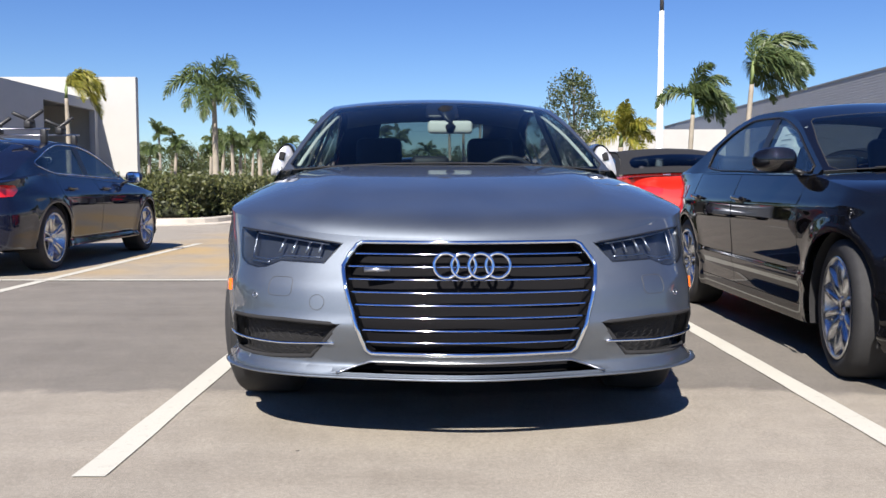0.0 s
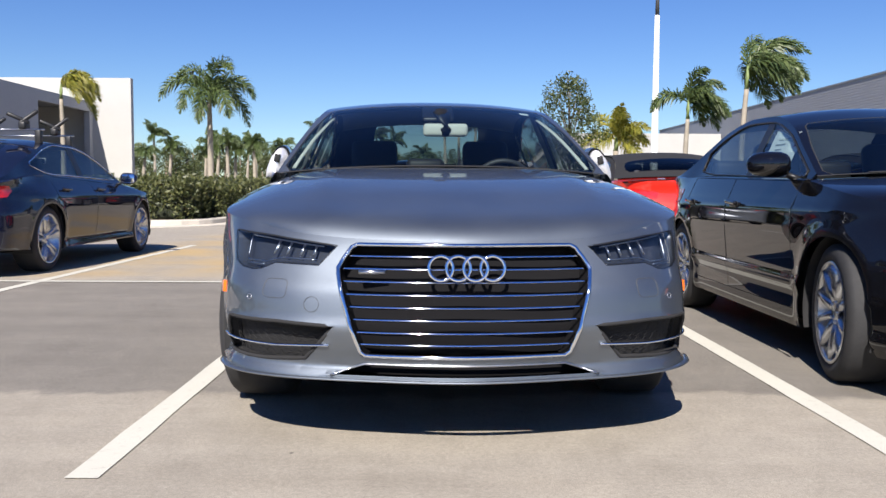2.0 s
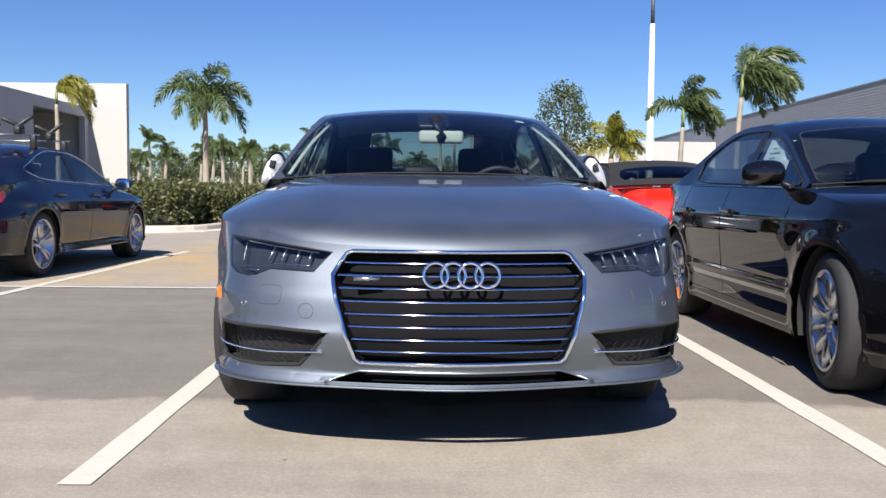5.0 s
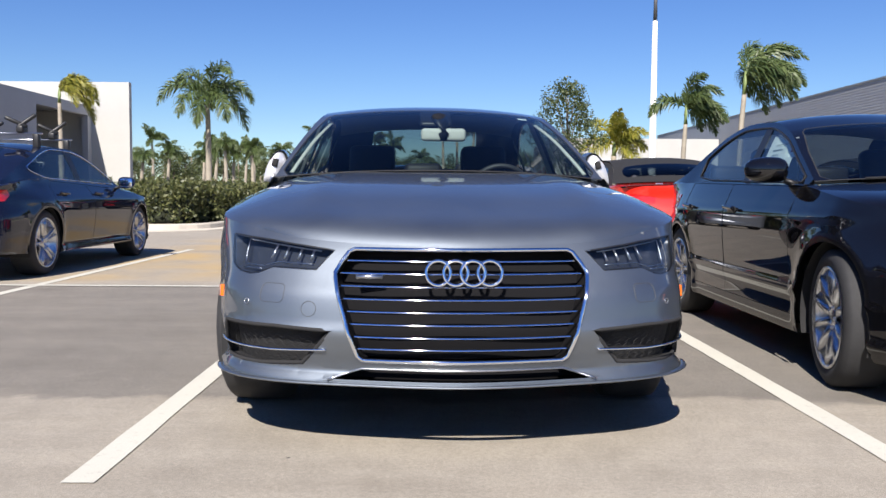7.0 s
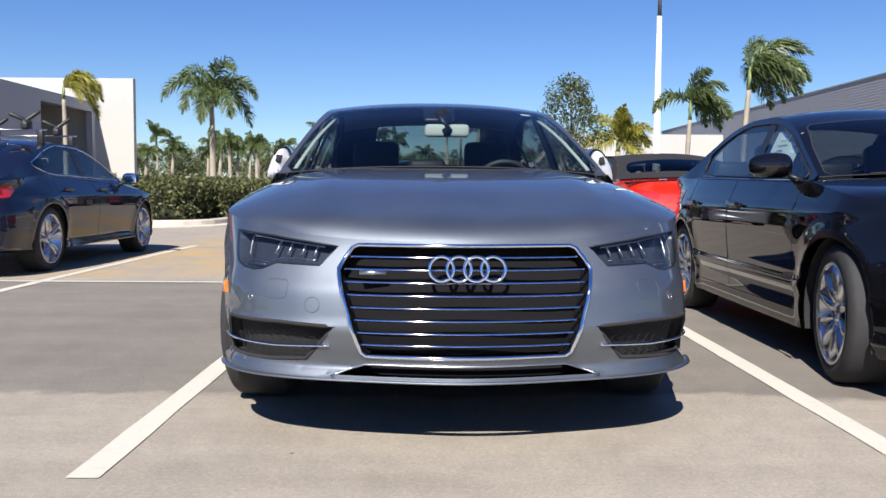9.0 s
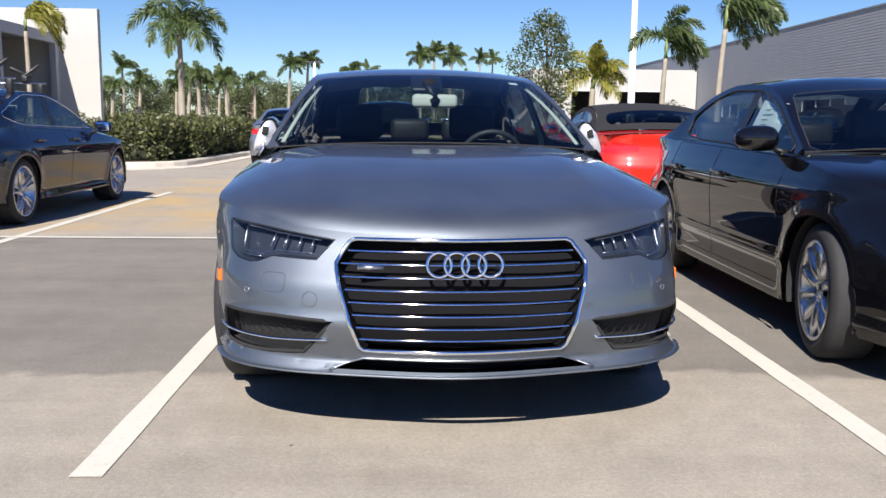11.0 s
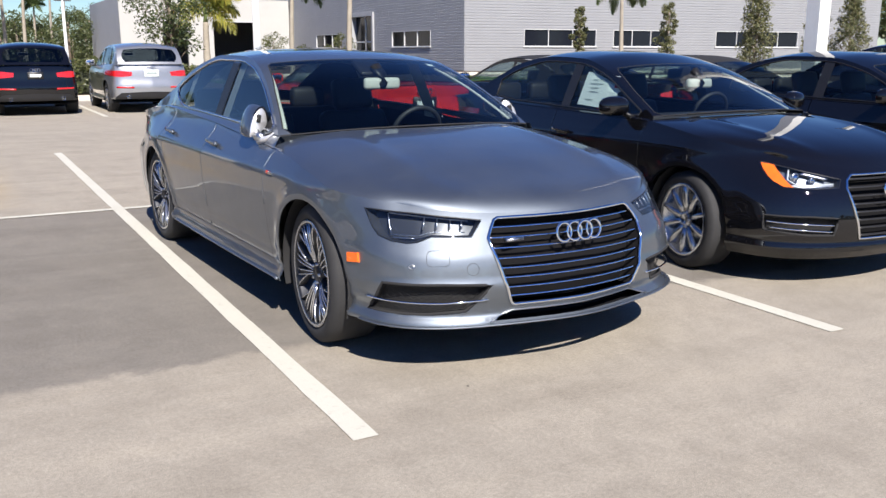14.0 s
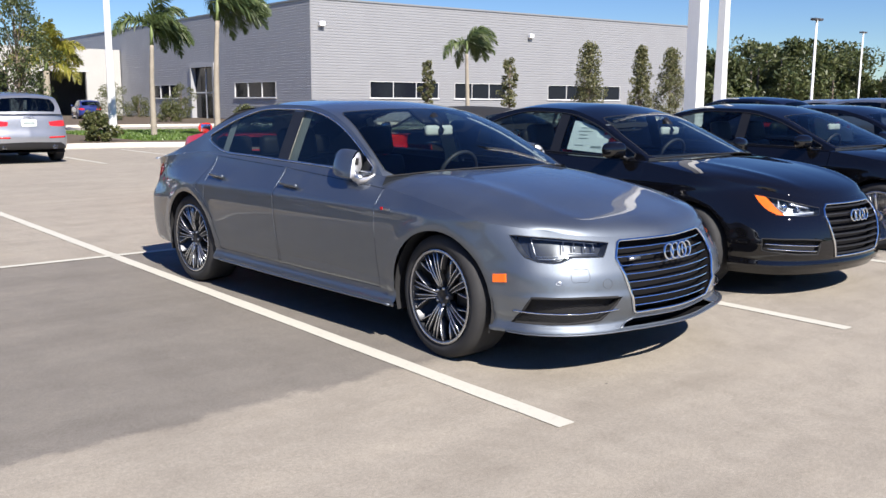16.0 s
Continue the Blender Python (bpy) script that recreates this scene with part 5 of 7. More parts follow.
    mu = nt.nodes.new("ShaderNodeMath")
    mu.operation = 'MULTIPLY'
    nt.links.new(band(sep.outputs[1], 8.3, 8.9, 14.5, 18.5), mu.inputs[0])
    nt.links.new(band(sep.outputs[0], -4.9, -3.5, -2.5, -1.7), mu.inputs[1])
    mu2 = nt.nodes.new("ShaderNodeMath")
    mu2.operation = 'MULTIPLY'
    nt.links.new(mu.outputs[0], mu2.inputs[0])
    nt.links.new(sm, mu2.inputs[1])
    c = mixc(nt, mu2.outputs[0], c, (0.42, 0.285, 0.11))
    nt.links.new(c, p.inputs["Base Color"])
    p.inputs["Roughness"].default_value = 0.88
    bump(nt, p, tiny, 0.55, 0.004)
    return m


M["asphalt"] = asphalt()
bm = bmesh.new()
R = 900
vs = [bm.verts.new((x, y, 0)) for x, y in ((-R, -R), (R, -R), (R, R), (-R, R))]
bm.faces.new(vs)
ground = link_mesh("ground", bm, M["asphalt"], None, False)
tagged(ground, "sun-bleached asphalt car park with a darker band", "ground", kind="structure")

LX = [-1.09 + 2.67 * k for k in range(-3, 9)]


def stripe(x0, y0, x1, y1, w=0.104):
    bm = bmesh.new()
    d = Vector((x1 - x0, y1 - y0, 0))
    n = max(2, int(d.length / 0.25))
    q = Vector((-d.y, d.x, 0)).normalized() * (w / 2)
    rnd = random.Random(int(x0 * 97 + y0 * 13))
    rows = []
    for i in range(n + 1):
        p = Vector((x0, y0, 0.004)) + d * (i / n)
        rows.append([bm.verts.new(p + q * (1 + rnd.uniform(-0.05, 0.05))), bm.verts.new(p - q * (1 + rnd.uniform(-0.05, 0.05)))])
    for a, b in zip(rows, rows[1:]):
        bm.faces.new((a[1], b[1], b[0], a[0]))
    bmesh.ops.recalc_face_normals(bm, faces=bm.faces[:])
    ob = link_mesh("parking_line", bm, M["line_paint"], None, False)
    return tagged(ob, "white painted parking line on the asphalt", "line", "parking lines", "structure")


for x in LX:
    stripe(x, 2.62, x, 13.45)
stripe(LX[0] - 2, 8.2, LX[-1] + 2, 8.2, 0.09).location.z = 0.002
for k in range(0, 6):
    x = -1.95 + 2.6 * k
    stripe(x, 20.8, x, 26.9)

# ---- the parked cars ----
main_spec = dict(FASTBACK, folded=True, steer=-5, mirror_label="folded grey mirror with a bright aluminium end")
main_car, main_shape = build_car("sedan_car", pose(-0.012, 5.25, 0, 0, 0, 182.8), main_spec, "grey_paint", "metallic grey fastback sedan parked between white lines", 2)


def groove(car, sh, pts, r=0.0011, name="cover_outline", mat="joint_grey"):
    """A thin shut line round a cover on the front bumper, both sides apart."""
    part(name, flat_tube(lambda s, z: sh.belt(abs(s), z, 0.0004), pts[0], r, pts[1], True, 6, 0.008), M[mat], car)


def round_rect(x, z, w, h, r=0.018):
    out = []
    for cx, cz, a0 in ((x + w / 2 - r, z + h / 2 - r, 0), (x - w / 2 + r, z + h / 2 - r, 90), (x - w / 2 + r, z - h / 2 + r, 180), (x + w / 2 - r, z - h / 2 + r, 270)):
        out += [(cx + r * math.cos(radians(a0 + d)), cz + r * math.sin(radians(a0 + d))) for d in (0, 30, 60, 90)]
    return out


def main_details():
    sh, car = main_shape, main_car
    fx = lambda pts: [(sh.s_x(x), z) for x, z in pts]
    for sd in (1, -1):
        groove(car, sh, (fx(round_rect(0.672, 0.547, 0.088, 0.064)), sd), name="washer_cover")
        part("parking_sensor", flat_tube(lambda s, z: sh.belt(s, z, 0.0005), fx([(0.768 + 0.009 * math.cos(a), 0.511 + 0.009 * math.sin(a)) for a in [math.pi * i / 6 for i in range(12)]]), 0.0018, sd, True, 6, 0.004), M["satin"], car)
        # amber side marker
        s0 = sh.s_y(1.865)
        bm = bmesh.new()
        ring = []
        for d in (0.0, 0.010):
            ring.append([bm.verts.new((lambda p: (p[0] * sd, p[1], p[2]))(sh.belt(s0 + a * (1 - d * 6), 0.518 + b * (1 - d * 6), d))) for a, b in ((-0.040, -0.018), (0.036, -0.026), (0.040, 0.018), (-0.036, 0.026))])
        for i in range(4):
            bm.faces.new((ring[0][i - 1], ring[0][i], ring[1][i], ring[1][i - 1]))
        bm.faces.new(ring[1])
        bmesh.ops.recalc_face_normals(bm, faces=bm.faces[:])
        part("side_marker", bm, M["amber"], car, "orange side marker lamp", False)
        # pillar trims behind the glass
        for ya, yb in ((-0.33, -0.175), (-1.22, -1.13)):
            g = flat_grid(spaced(ya, yb, 3), lambda y: sh.top(sh.s_y(y)) - 0.03, lambda y: sh.zr(y) - 0.02, 6)
            part("pillar_trim", mapped(g, (0,), lambda y, z: (lambda p: (p[0] * sd, p[1], p[2]))(sh.side(y, z, -0.03)), False, sd < 0), M["trim_beige"], car, "pale grey inner pillar trim")
            g.free()
        # fender badge
        bm = bmesh.new()
        p = Vector(sh.belt(sh.s_y(1.02), 0.80, 0.002))
        box(bm, (sd * p.x - 0.003, 0.99, 0.795), (sd * p.x + 0.003, 1.05, 0.806))
        part("fender_badge", bm, M["satin"], car, smooth=False)
        bm = bmesh.new()
        box(bm, (sd * p.x - 0.003, 0.965, 0.795), (sd * p.x + 0.003, 0.985, 0.812))
        part("fender_badge_mark", bm, M["tail_red"], car, smooth=False)
        # jet of the side skirt
        s1, s2 = sh.s_y(1.02), sh.s_y(-1.0)
        part("side_skirt", flat_tube(lambda s, z: sh.belt(s, z, 0.006), [(s1, 0.236), ((s1 + s2) / 2, 0.232), (s2, 0.238)], 0.016, sd, False, 8, 0.06, (0.9, 0.5)), M["grey_paint"], car)
    groove(car, sh, (fx([(0.532 + 0.026 * math.cos(a), 0.499 + 0.026 * math.sin(a)) for a in [math.pi * i / 10 for i in range(20)]]), 1), name="tow_eye_cover")
    # splitter blade under the bumper
    sg = lambda f: (lambda s, z: (lambda p: (math.copysign(p[0], s), p[1], p[2]))(f(abs(s), z)))
    e = sh.s_x(0.90)
    part("front_splitter", flat_tube(sg(lambda s, z: sh.belt(s, z, 0.005)), [(-e, 0.247), (-sh.s_x(0.46), 0.250), (sh.s_x(0.46), 0.250), (e, 0.247)], 0.010, 1, False, 8, 0.03, (1.6, 0.55)), M["grey_paint"], car)
    e = sh.s_x(0.46)
    part("inlet_trim", flat_tube(sg(lambda s, z: sh.belt(s, z, 0.004)), [(-e, 0.262), (-sh.s_x(0.350), 0.299), (sh.s_x(0.350), 0.299), (e, 0.262)], 0.004, 1, False, 6, 0.02), M["satin"], car)
    # sensor housing and paper label at the screen's top
    bm = soft_box((-0.09, -0.09, -0.016), (0.09, 0.09, 0.016), 0.015, 2, Matrix.Translation(Vector(sh.roof(0, 0.15, -0.035))) @ pose(0, 0, 0, -28))
    part("camera_housing", bm, M["black_plastic"], car)
    bm = bmesh.new()
    vs = [bm.verts.new(sh.roof(u, y, -0.008)) for u, y in ((-0.80, 0.12), (-0.72, 0.12), (-0.72, 0.16), (-0.80, 0.16))]
    bm.faces.new(vs)
    part("screen_label", bm, M["paper"], car, "small white paper label")
    # thin white strip along one half of the screen's foot
    bm = soft_box((0.12, 0.80, 0), (0.62, 0.83, 0.006), 0.002, 1, Matrix.Translation((0, 0.02, sh.top(sh.s_y(0.8)) + 0.035)))
    part("dash_vent", bm, M["white_plastic"], car, "bright strip at the screen's foot")


main_details()
rack_spec = dict(FASTBACK, spokes="plain", spoke_n=5, spoke_spread=0.16)
rack_car, rack_shape = build_car("sedan_car", pose(-5.03, 10.7, 0, 0, 0, 0), rack_spec, "navy_paint", "dark navy fastback sedan with silver roof bars and ski carriers", 1)
black_car, black_shape = build_car("sedan_car", pose(2.745, 5.35, 0, 0, 0, 179.2), dict(SEDAN, mirror_h=0.07, steer=-8), "black_paint", "glossy black compact sedan with window price sheet", 2)
third_car, third_shape = build_car("sedan_car", pose(5.78, 5.33, 0, 0, 0, 180), SEDAN_L, "black_paint", "glossy black sedan parked beyond the compact one", 1)
fourth_car, fourth_shape = build_car("sedan_car", pose(8.2, 5.5, 0, 0, 0, 180), SEDAN_L, "black_paint", "black sedan further down the front row", 0)
red_car, red_shape = build_car("convertible_car", pose(2.88, 12.0, 0, 0, 0, 0), CABRIO, "red_paint", "bright red convertible with closed black soft top", 1)
cab2, cab2_shape = build_car("convertible_car", pose(5.6, 11.1, 0, 0, 0, 0), CABRIO, "black_paint", "black convertible with closed soft top", 0)
cab3, cab3_shape = build_car("convertible_car", pose(8.3, 11.1, 0, 0, 0, 0), CABRIO, "black_paint", "black convertible at the row's far end", 0)
silver_car, silver_shape = build_car("sedan_car", pose(-3.12, 23.3, 0, 0, 0, 0), SEDAN_L, "bluegrey_paint", "silver-blue sedan parked nose to the hedge", 1)
bsuv, bsuv_shape = build_car("suv_car", pose(-0.65, 24.1, 0, 0, 0, 0), SUV, "black_paint", "black sport utility car parked nose to the hedge", 1)
ssuv, ssuv_shape = build_car("suv_car", pose(1.87, 24.0, 0, 0, 0, 0), SUV, "silver_paint", "silver sport utility car parked nose to the kerb", 1)
blue_suv, blue_shape = build_car("suv_car", pose(20.3, 74.0, 0, 0, 0, -10), SUV, "blue_paint", "dark blue sport utility car outside the service bay", 0)
far_a, far_a_shape = build_car("suv_car", pose(17.6, 13.6, 0, 0, 0, 0), SUV, "navy_paint", "dark blue sport utility car across the car park", 0)
far_b, far_b_shape = build_car("suv_car", pose(24.6, 15.0, 0, 0, 0, 0), SUV, "silver_paint", "pale silver sport utility car across the car park", 0)
far_c, far_c_shape = build_car("suv_car", pose(21.4, 10.4, 0, 0, 0, 180), SUV, "bluegrey_paint", "blue-grey sport utility car at the row's far end", 0)


def price_sheet(car, sh, sd=1):
    """The sheet taped inside the side glass, with rows of unreadable print."""
    q = lambda y, z, o=-0.012: (lambda p: Vector((p[0] * sd, p[1], p[2])))(sh.side(y, z, o))
    bm = bmesh.new()
    n = 6
    rows = [[bm.verts.new(q(-0.085 + 0.445 * i / n + 0.03 * (1.27 - z), z - 0.02 * i / n)) for i in range(n + 1)] for z in spaced(1.012, 1.262, 4)]
    for v in bm.verts:
        v.co.z = min(v.co.z, sh.zr(v.co.y) - 0.07)
    for a, b in zip(rows, rows[1:]):
        for i in range(n):
            bm.faces.new((a[i], a[i + 1], b[i + 1], b[i]))
    sheet = tagged(link_mesh("price_sheet", bm, M["paper"], None, False), "white printed price sheet taped inside the side window", "paper")
    sheet.matrix_basis = car.matrix_basis.copy()
    for y0, y1, z0, z1, mt in ((0.02, 0.2, 1.20, 1.206, "print"), (0.0, 0.16, 1.17, 1.176, "print"), (0.2, 0.33, 1.23, 1.236, "print"), (0.30, 0.345, 1.15, 1.19, "tail_red"),
                               (0.02, 0.12, 1.14, 1.145, "print"), (0.02, 0.13, 1.11, 1.115, "print"), (0.19, 0.31, 1.035, 1.05, "print"), (0.0, 0.1, 1.05, 1.055, "print")):
        bm = bmesh.new()
        bm.faces.new([bm.verts.new(q(y, z, -0.009)) for y, z in ((y0, z0), (y1, z0), (y1, z1), (y0, z1))])
        part("print_bar", bm, M[mt], sheet, smooth=False)


price_sheet(black_car, black_shape)
price_sheet(third_car, third_shape, -1)


def roof_rack(car, sh):
    """Cross bars with ski carriers on the navy car."""
    for y in (-0.05, -0.85):
        rack = base("roof_rack", car.matrix_basis.copy(), "silver roof bar with folded black ski carriers", "roof rack", "roof racks")
        z = sh.zc(y) + 0.11
        bm = bmesh.new()
        tube(bm, [(-0.62, y, z), (0.62, y, z)], 0.014, 10, squash=(1.6, 0.8))
        part("cross_bar", bm, M["satin"], rack)
        for x in (-0.56, 0.56):
            bm = soft_box((x - 0.035, y - 0.035, sh.zr(y) + 0.0), (x + 0.035, y + 0.035, z), 0.012)
            part("bar_foot", bm, M["black_plastic"], rack)
        for x in (-0.36, 0.40):
            bm = soft_box((x - 0.04, y - 0.07, z + 0.005), (x + 0.04, y + 0.07, z + 0.085), 0.015)
            ski = part("carrier_base", bm, M["black_plastic"], rack)
            for up, turn in ((38, -62), (24, 108)):
                bm = soft_box((-0.04, -0.05, 0), (0.04, 0.20, 0.045), 0.016, 2, pose(x, y, z + 0.075, up, 0, turn))
                part("carrier_arm", bm, M["black_plastic"], ski)


roof_rack(rack_car, rack_shape)


def tail_details(car, sh, z_plate, emblem_z, wide=0.33, mats=("black_plastic", "paper"), fog=None):
    """Plate, emblem and exhausts on a tail that the camera sees."""
    top = lambda x, z, o: (lambda p: Vector((math.copysign(p[0], x), p[1], p[2])))(sh.belt(sh.s_xr(abs(x)), z, o))
    p = top(0.001, z_plate, 0.008)
    bm = soft_box((-wide / 2, p.y - 0.006, z_plate - 0.08), (wide / 2, p.y + 0.02, z_plate + 0.08), 0.006, 1)
    pl = part("number_plate", bm, M[mats[0]], car, "plain plate without readable print")
    bm = bmesh.new()
    box(bm, (-wide * 0.36, p.y - 0.010, z_plate - 0.03), (wide * 0.36, p.y - 0.0065, z_plate + 0.03))
    part("plate_bar", bm, M[mats[1]], pl, smooth=False)
    for k in range(4):
        x = (k - 1.5) * 0.05
        q = top(x if abs(x) > 1e-3 else 0.001, emblem_z, 0.01)
        bm = bmesh.new()
        tube(bm, [q + Vector((0.032 * math.cos(a), 0, 0.032 * math.sin(a))) for a in [math.pi * i / 9 for i in range(18)]], 0.006, 6, True)
        part("emblem_ring", bm, M["chrome"], car)
    zb = sh.bot(sh.len) + 0.05
    for sd in (1, -1):
        q = top(sd * 0.55, zb, 0.0)
        bm = bmesh.new()
        lathe(bm, [(-0.03, 0.038), (-0.035, 0.042), (0.08, 0.042)], 16, 'y', q)
        lathe(bm, [(-0.03, 0.038), (0.08, 0.036), (0.081, 0.001)], 16, 'y', q)
        part("exhaust_tip", bm, M["chrome"], car)
        if fog:
            bm = flat_tube(lambda s, z: sh.belt(s, z, 0.004), [(sh.s_xr(0.42), fog), (sh.s_xr(0.80), fog + 0.01)], 0.022, sd, False, 6, 0.05, (0.3, 1))
            part("rear_reflector", bm, M["tail_red"], car, "low red reflector strip")


tail_details(red_car, red_shape, 0.79, 0.935, mats=("black_plastic", "paper"))
tail_details(silver_car, silver_shape, 0.76, 0.92, mats=("white_plastic", "print"))
tail_details(bsuv, bsuv_shape, 0.90, 1.02, mats=("black_plastic", "paper"), fog=0.60)
tail_details(ssuv, ssuv_shape, 0.93, 1.05, mats=("paper", "print"), fog=0.60)
tail_details(rack_car, rack_shape, 0.70, 0.90, mats=("white_plastic", "print"))

# ---- kerbs, beds, poles ----
def kerb(pts, label="pale concrete kerb along the planting bed"):
    """A raised kerb with a rounded nose along a line on the ground."""
    bm = bmesh.new()
    prof = [(-0.32, 0.0), (-0.32, 0.012), (-0.02, 0.03), (0.0, 0.12), (0.03, 0.15), (0.17, 0.152), (0.17, 0.0)]
    P = [Vector((*p, 0)) for p in pts]
    rows = []
    for i, p in enumerate(P):
        d = (P[min(i + 1, len(P) - 1)] - P[max(i - 1, 0)]).normalized()
        q = Vector((-d.y, d.x, 0))
        rows.append([bm.verts.new(p + q * a + Vector((0, 0, b))) for a, b in prof])
    for a, b in zip(rows, rows[1:]):
        for k in range(len(prof) - 1):
            bm.faces.new((a[k], b[k], b[k + 1], a[k + 1]))
    bm.faces.new(rows[0])
    bm.faces.new(list(reversed(rows[-1])))
    bmesh.ops.recalc_face_normals(bm, faces=bm.faces[:])
    return tagged(link_mesh("kerb", bm, M["concrete"], None, False), label, "kerb", kind="structure")


def bed(pts, mat, label, z=0.135, name="planting_bed"):
    bm = bmesh.new()
    top = [bm.verts.new((x, y, z)) for x, y in pts]
    low = [bm.verts.new((x, y, 0.0)) for x, y in pts]
    bm.faces.new(top)
    for i in range(len(pts)):
        bm.faces.new((low[i - 1], low[i], top[i], top[i - 1]))
    bmesh.ops.recalc_face_normals(bm, faces=bm.faces[:])
    return tagged(link_mesh(name, bm, M[mat], None, False), label, "bed", kind="structure")


edge = [(-40, 19.3), (-14, 19.3), (-7.2, 19.4)] + [(-7.2 + 1.9 * math.sin(radians(a)), 21.3 - 1.9 * math.cos(radians(a))) for a in range(15, 91, 15)] + [(-5.2, 24), (-5.1, 27.0)]
edge += [(-5.1 + 1.2 * (1 - math.cos(radians(a))), 27.0 + 1.2 * math.sin(radians(a))) for a in range(15, 91, 15)] + [(0, 28.25), (6.5, 28.2), (9.0, 27.2), (12.5, 26.6), (24, 26.6)]
kerb(edge)
bed([(-40, 19.5)] + [(x - 0.1, y + 0.15) for x, y in edge[1:]] + [(24, 40), (14, 40.5), (-40, 40.5)], "soil", "mulched soil bed behind the kerb")
kerb([(30.0, 40.7), (14, 40.7), (-40, 40.7)], "far kerb of the planting island")
kerb([(8, 52.0), (26.5, 52.0), (26.9, 50.6), (27.6, 50.2), (90, 50.2)], "pale kerb of the bed before the building")
bed([(8, 52.1), (26.5, 52.1), (27.1, 50.6), (90, 50.35), (90, 55.2), (30.2, 55.2), (30.2, 92), (8, 92)], "soil", "soil bed along the foot of the building", 0.13)


def light_pole(x, y, h, r0, r1, label, dark_from=None, square=True, head=True):
    ob = base("light_pole", pose(x, y, 0), label, "light pole")
    n = 4 if square else 12
    bm = bmesh.new()
    k = dark_from or h
    rr = lambda z: r0 + (r1 - r0) * z / h
    f = 1.41 if square else 1.0
    rings = []
    for z in (0.0, 0.6, k):
        rings.append([bm.verts.new((f * rr(z) * math.cos(2 * math.pi * (i + 0.5) / n), f * rr(z) * math.sin(2 * math.pi * (i + 0.5) / n), z)) for i in range(n)])
    for a, b in zip(rings, rings[1:]):
        for i in range(n):
            bm.faces.new((a[i], a[(i + 1) % n], b[(i + 1) % n], b[i]))
    bm.faces.new(rings[-1])
    if square:
        bmesh.ops.bevel(bm, geom=[e for e in bm.edges if abs(e.verts[0].co.z - e.verts[1].co.z) > 0.1], offset=0.02, segments=2, affect='EDGES')
    part("shaft", bm, M["pole_white"], ob, smooth=not square)
    if dark_from:
        bm = bmesh.new()
        tube(bm, [(0, 0, k), (0, 0, h)], [rr(k) * 0.9, rr(h) * 0.8], 10)
        part("upper_shaft", bm, M["lamp_dark"], ob)
    bm = soft_box((-0.45 * r0 / 0.2, -0.45 * r0 / 0.2, 0), (0.45 * r0 / 0.2, 0.45 * r0 / 0.2, 0.16), 0.03)
    part("footing", bm, M["concrete"], ob)
    if head:
        for sd in (-1, 1):
            e = min(0.85, 5 * r0)
            bm = soft_box((min(sd * 0.05, sd * e), -0.16, h - 0.12), (max(sd * 0.05, sd * e), 0.16, h), 0.03)
            part("lamp_head", bm, M["lamp_dark"], ob)
    return ob


light_pole(9.16, 36.8, 9.6, 0.17, 0.085, "tall white car park light pole on the island", 8.15, False)
light_pole(9.45, 9.15, 9.0, 0.125, 0.115, "thick white light pole between the parking rows")
light_pole(36.0, 25.5, 11.0, 0.24, 0.17, "white light pole further across the car park")

kerb([(27.0, 42.6), (28.0, 41.2), (52.0, 32.0)], "kerb of the tree strip before the hall")
bed([(27.2, 42.7), (28.1, 41.4), (52.0, 32.2), (54.0, 36.5), (30.0, 45.8)], "soil", "soil strip planted with young trees", 0.13)
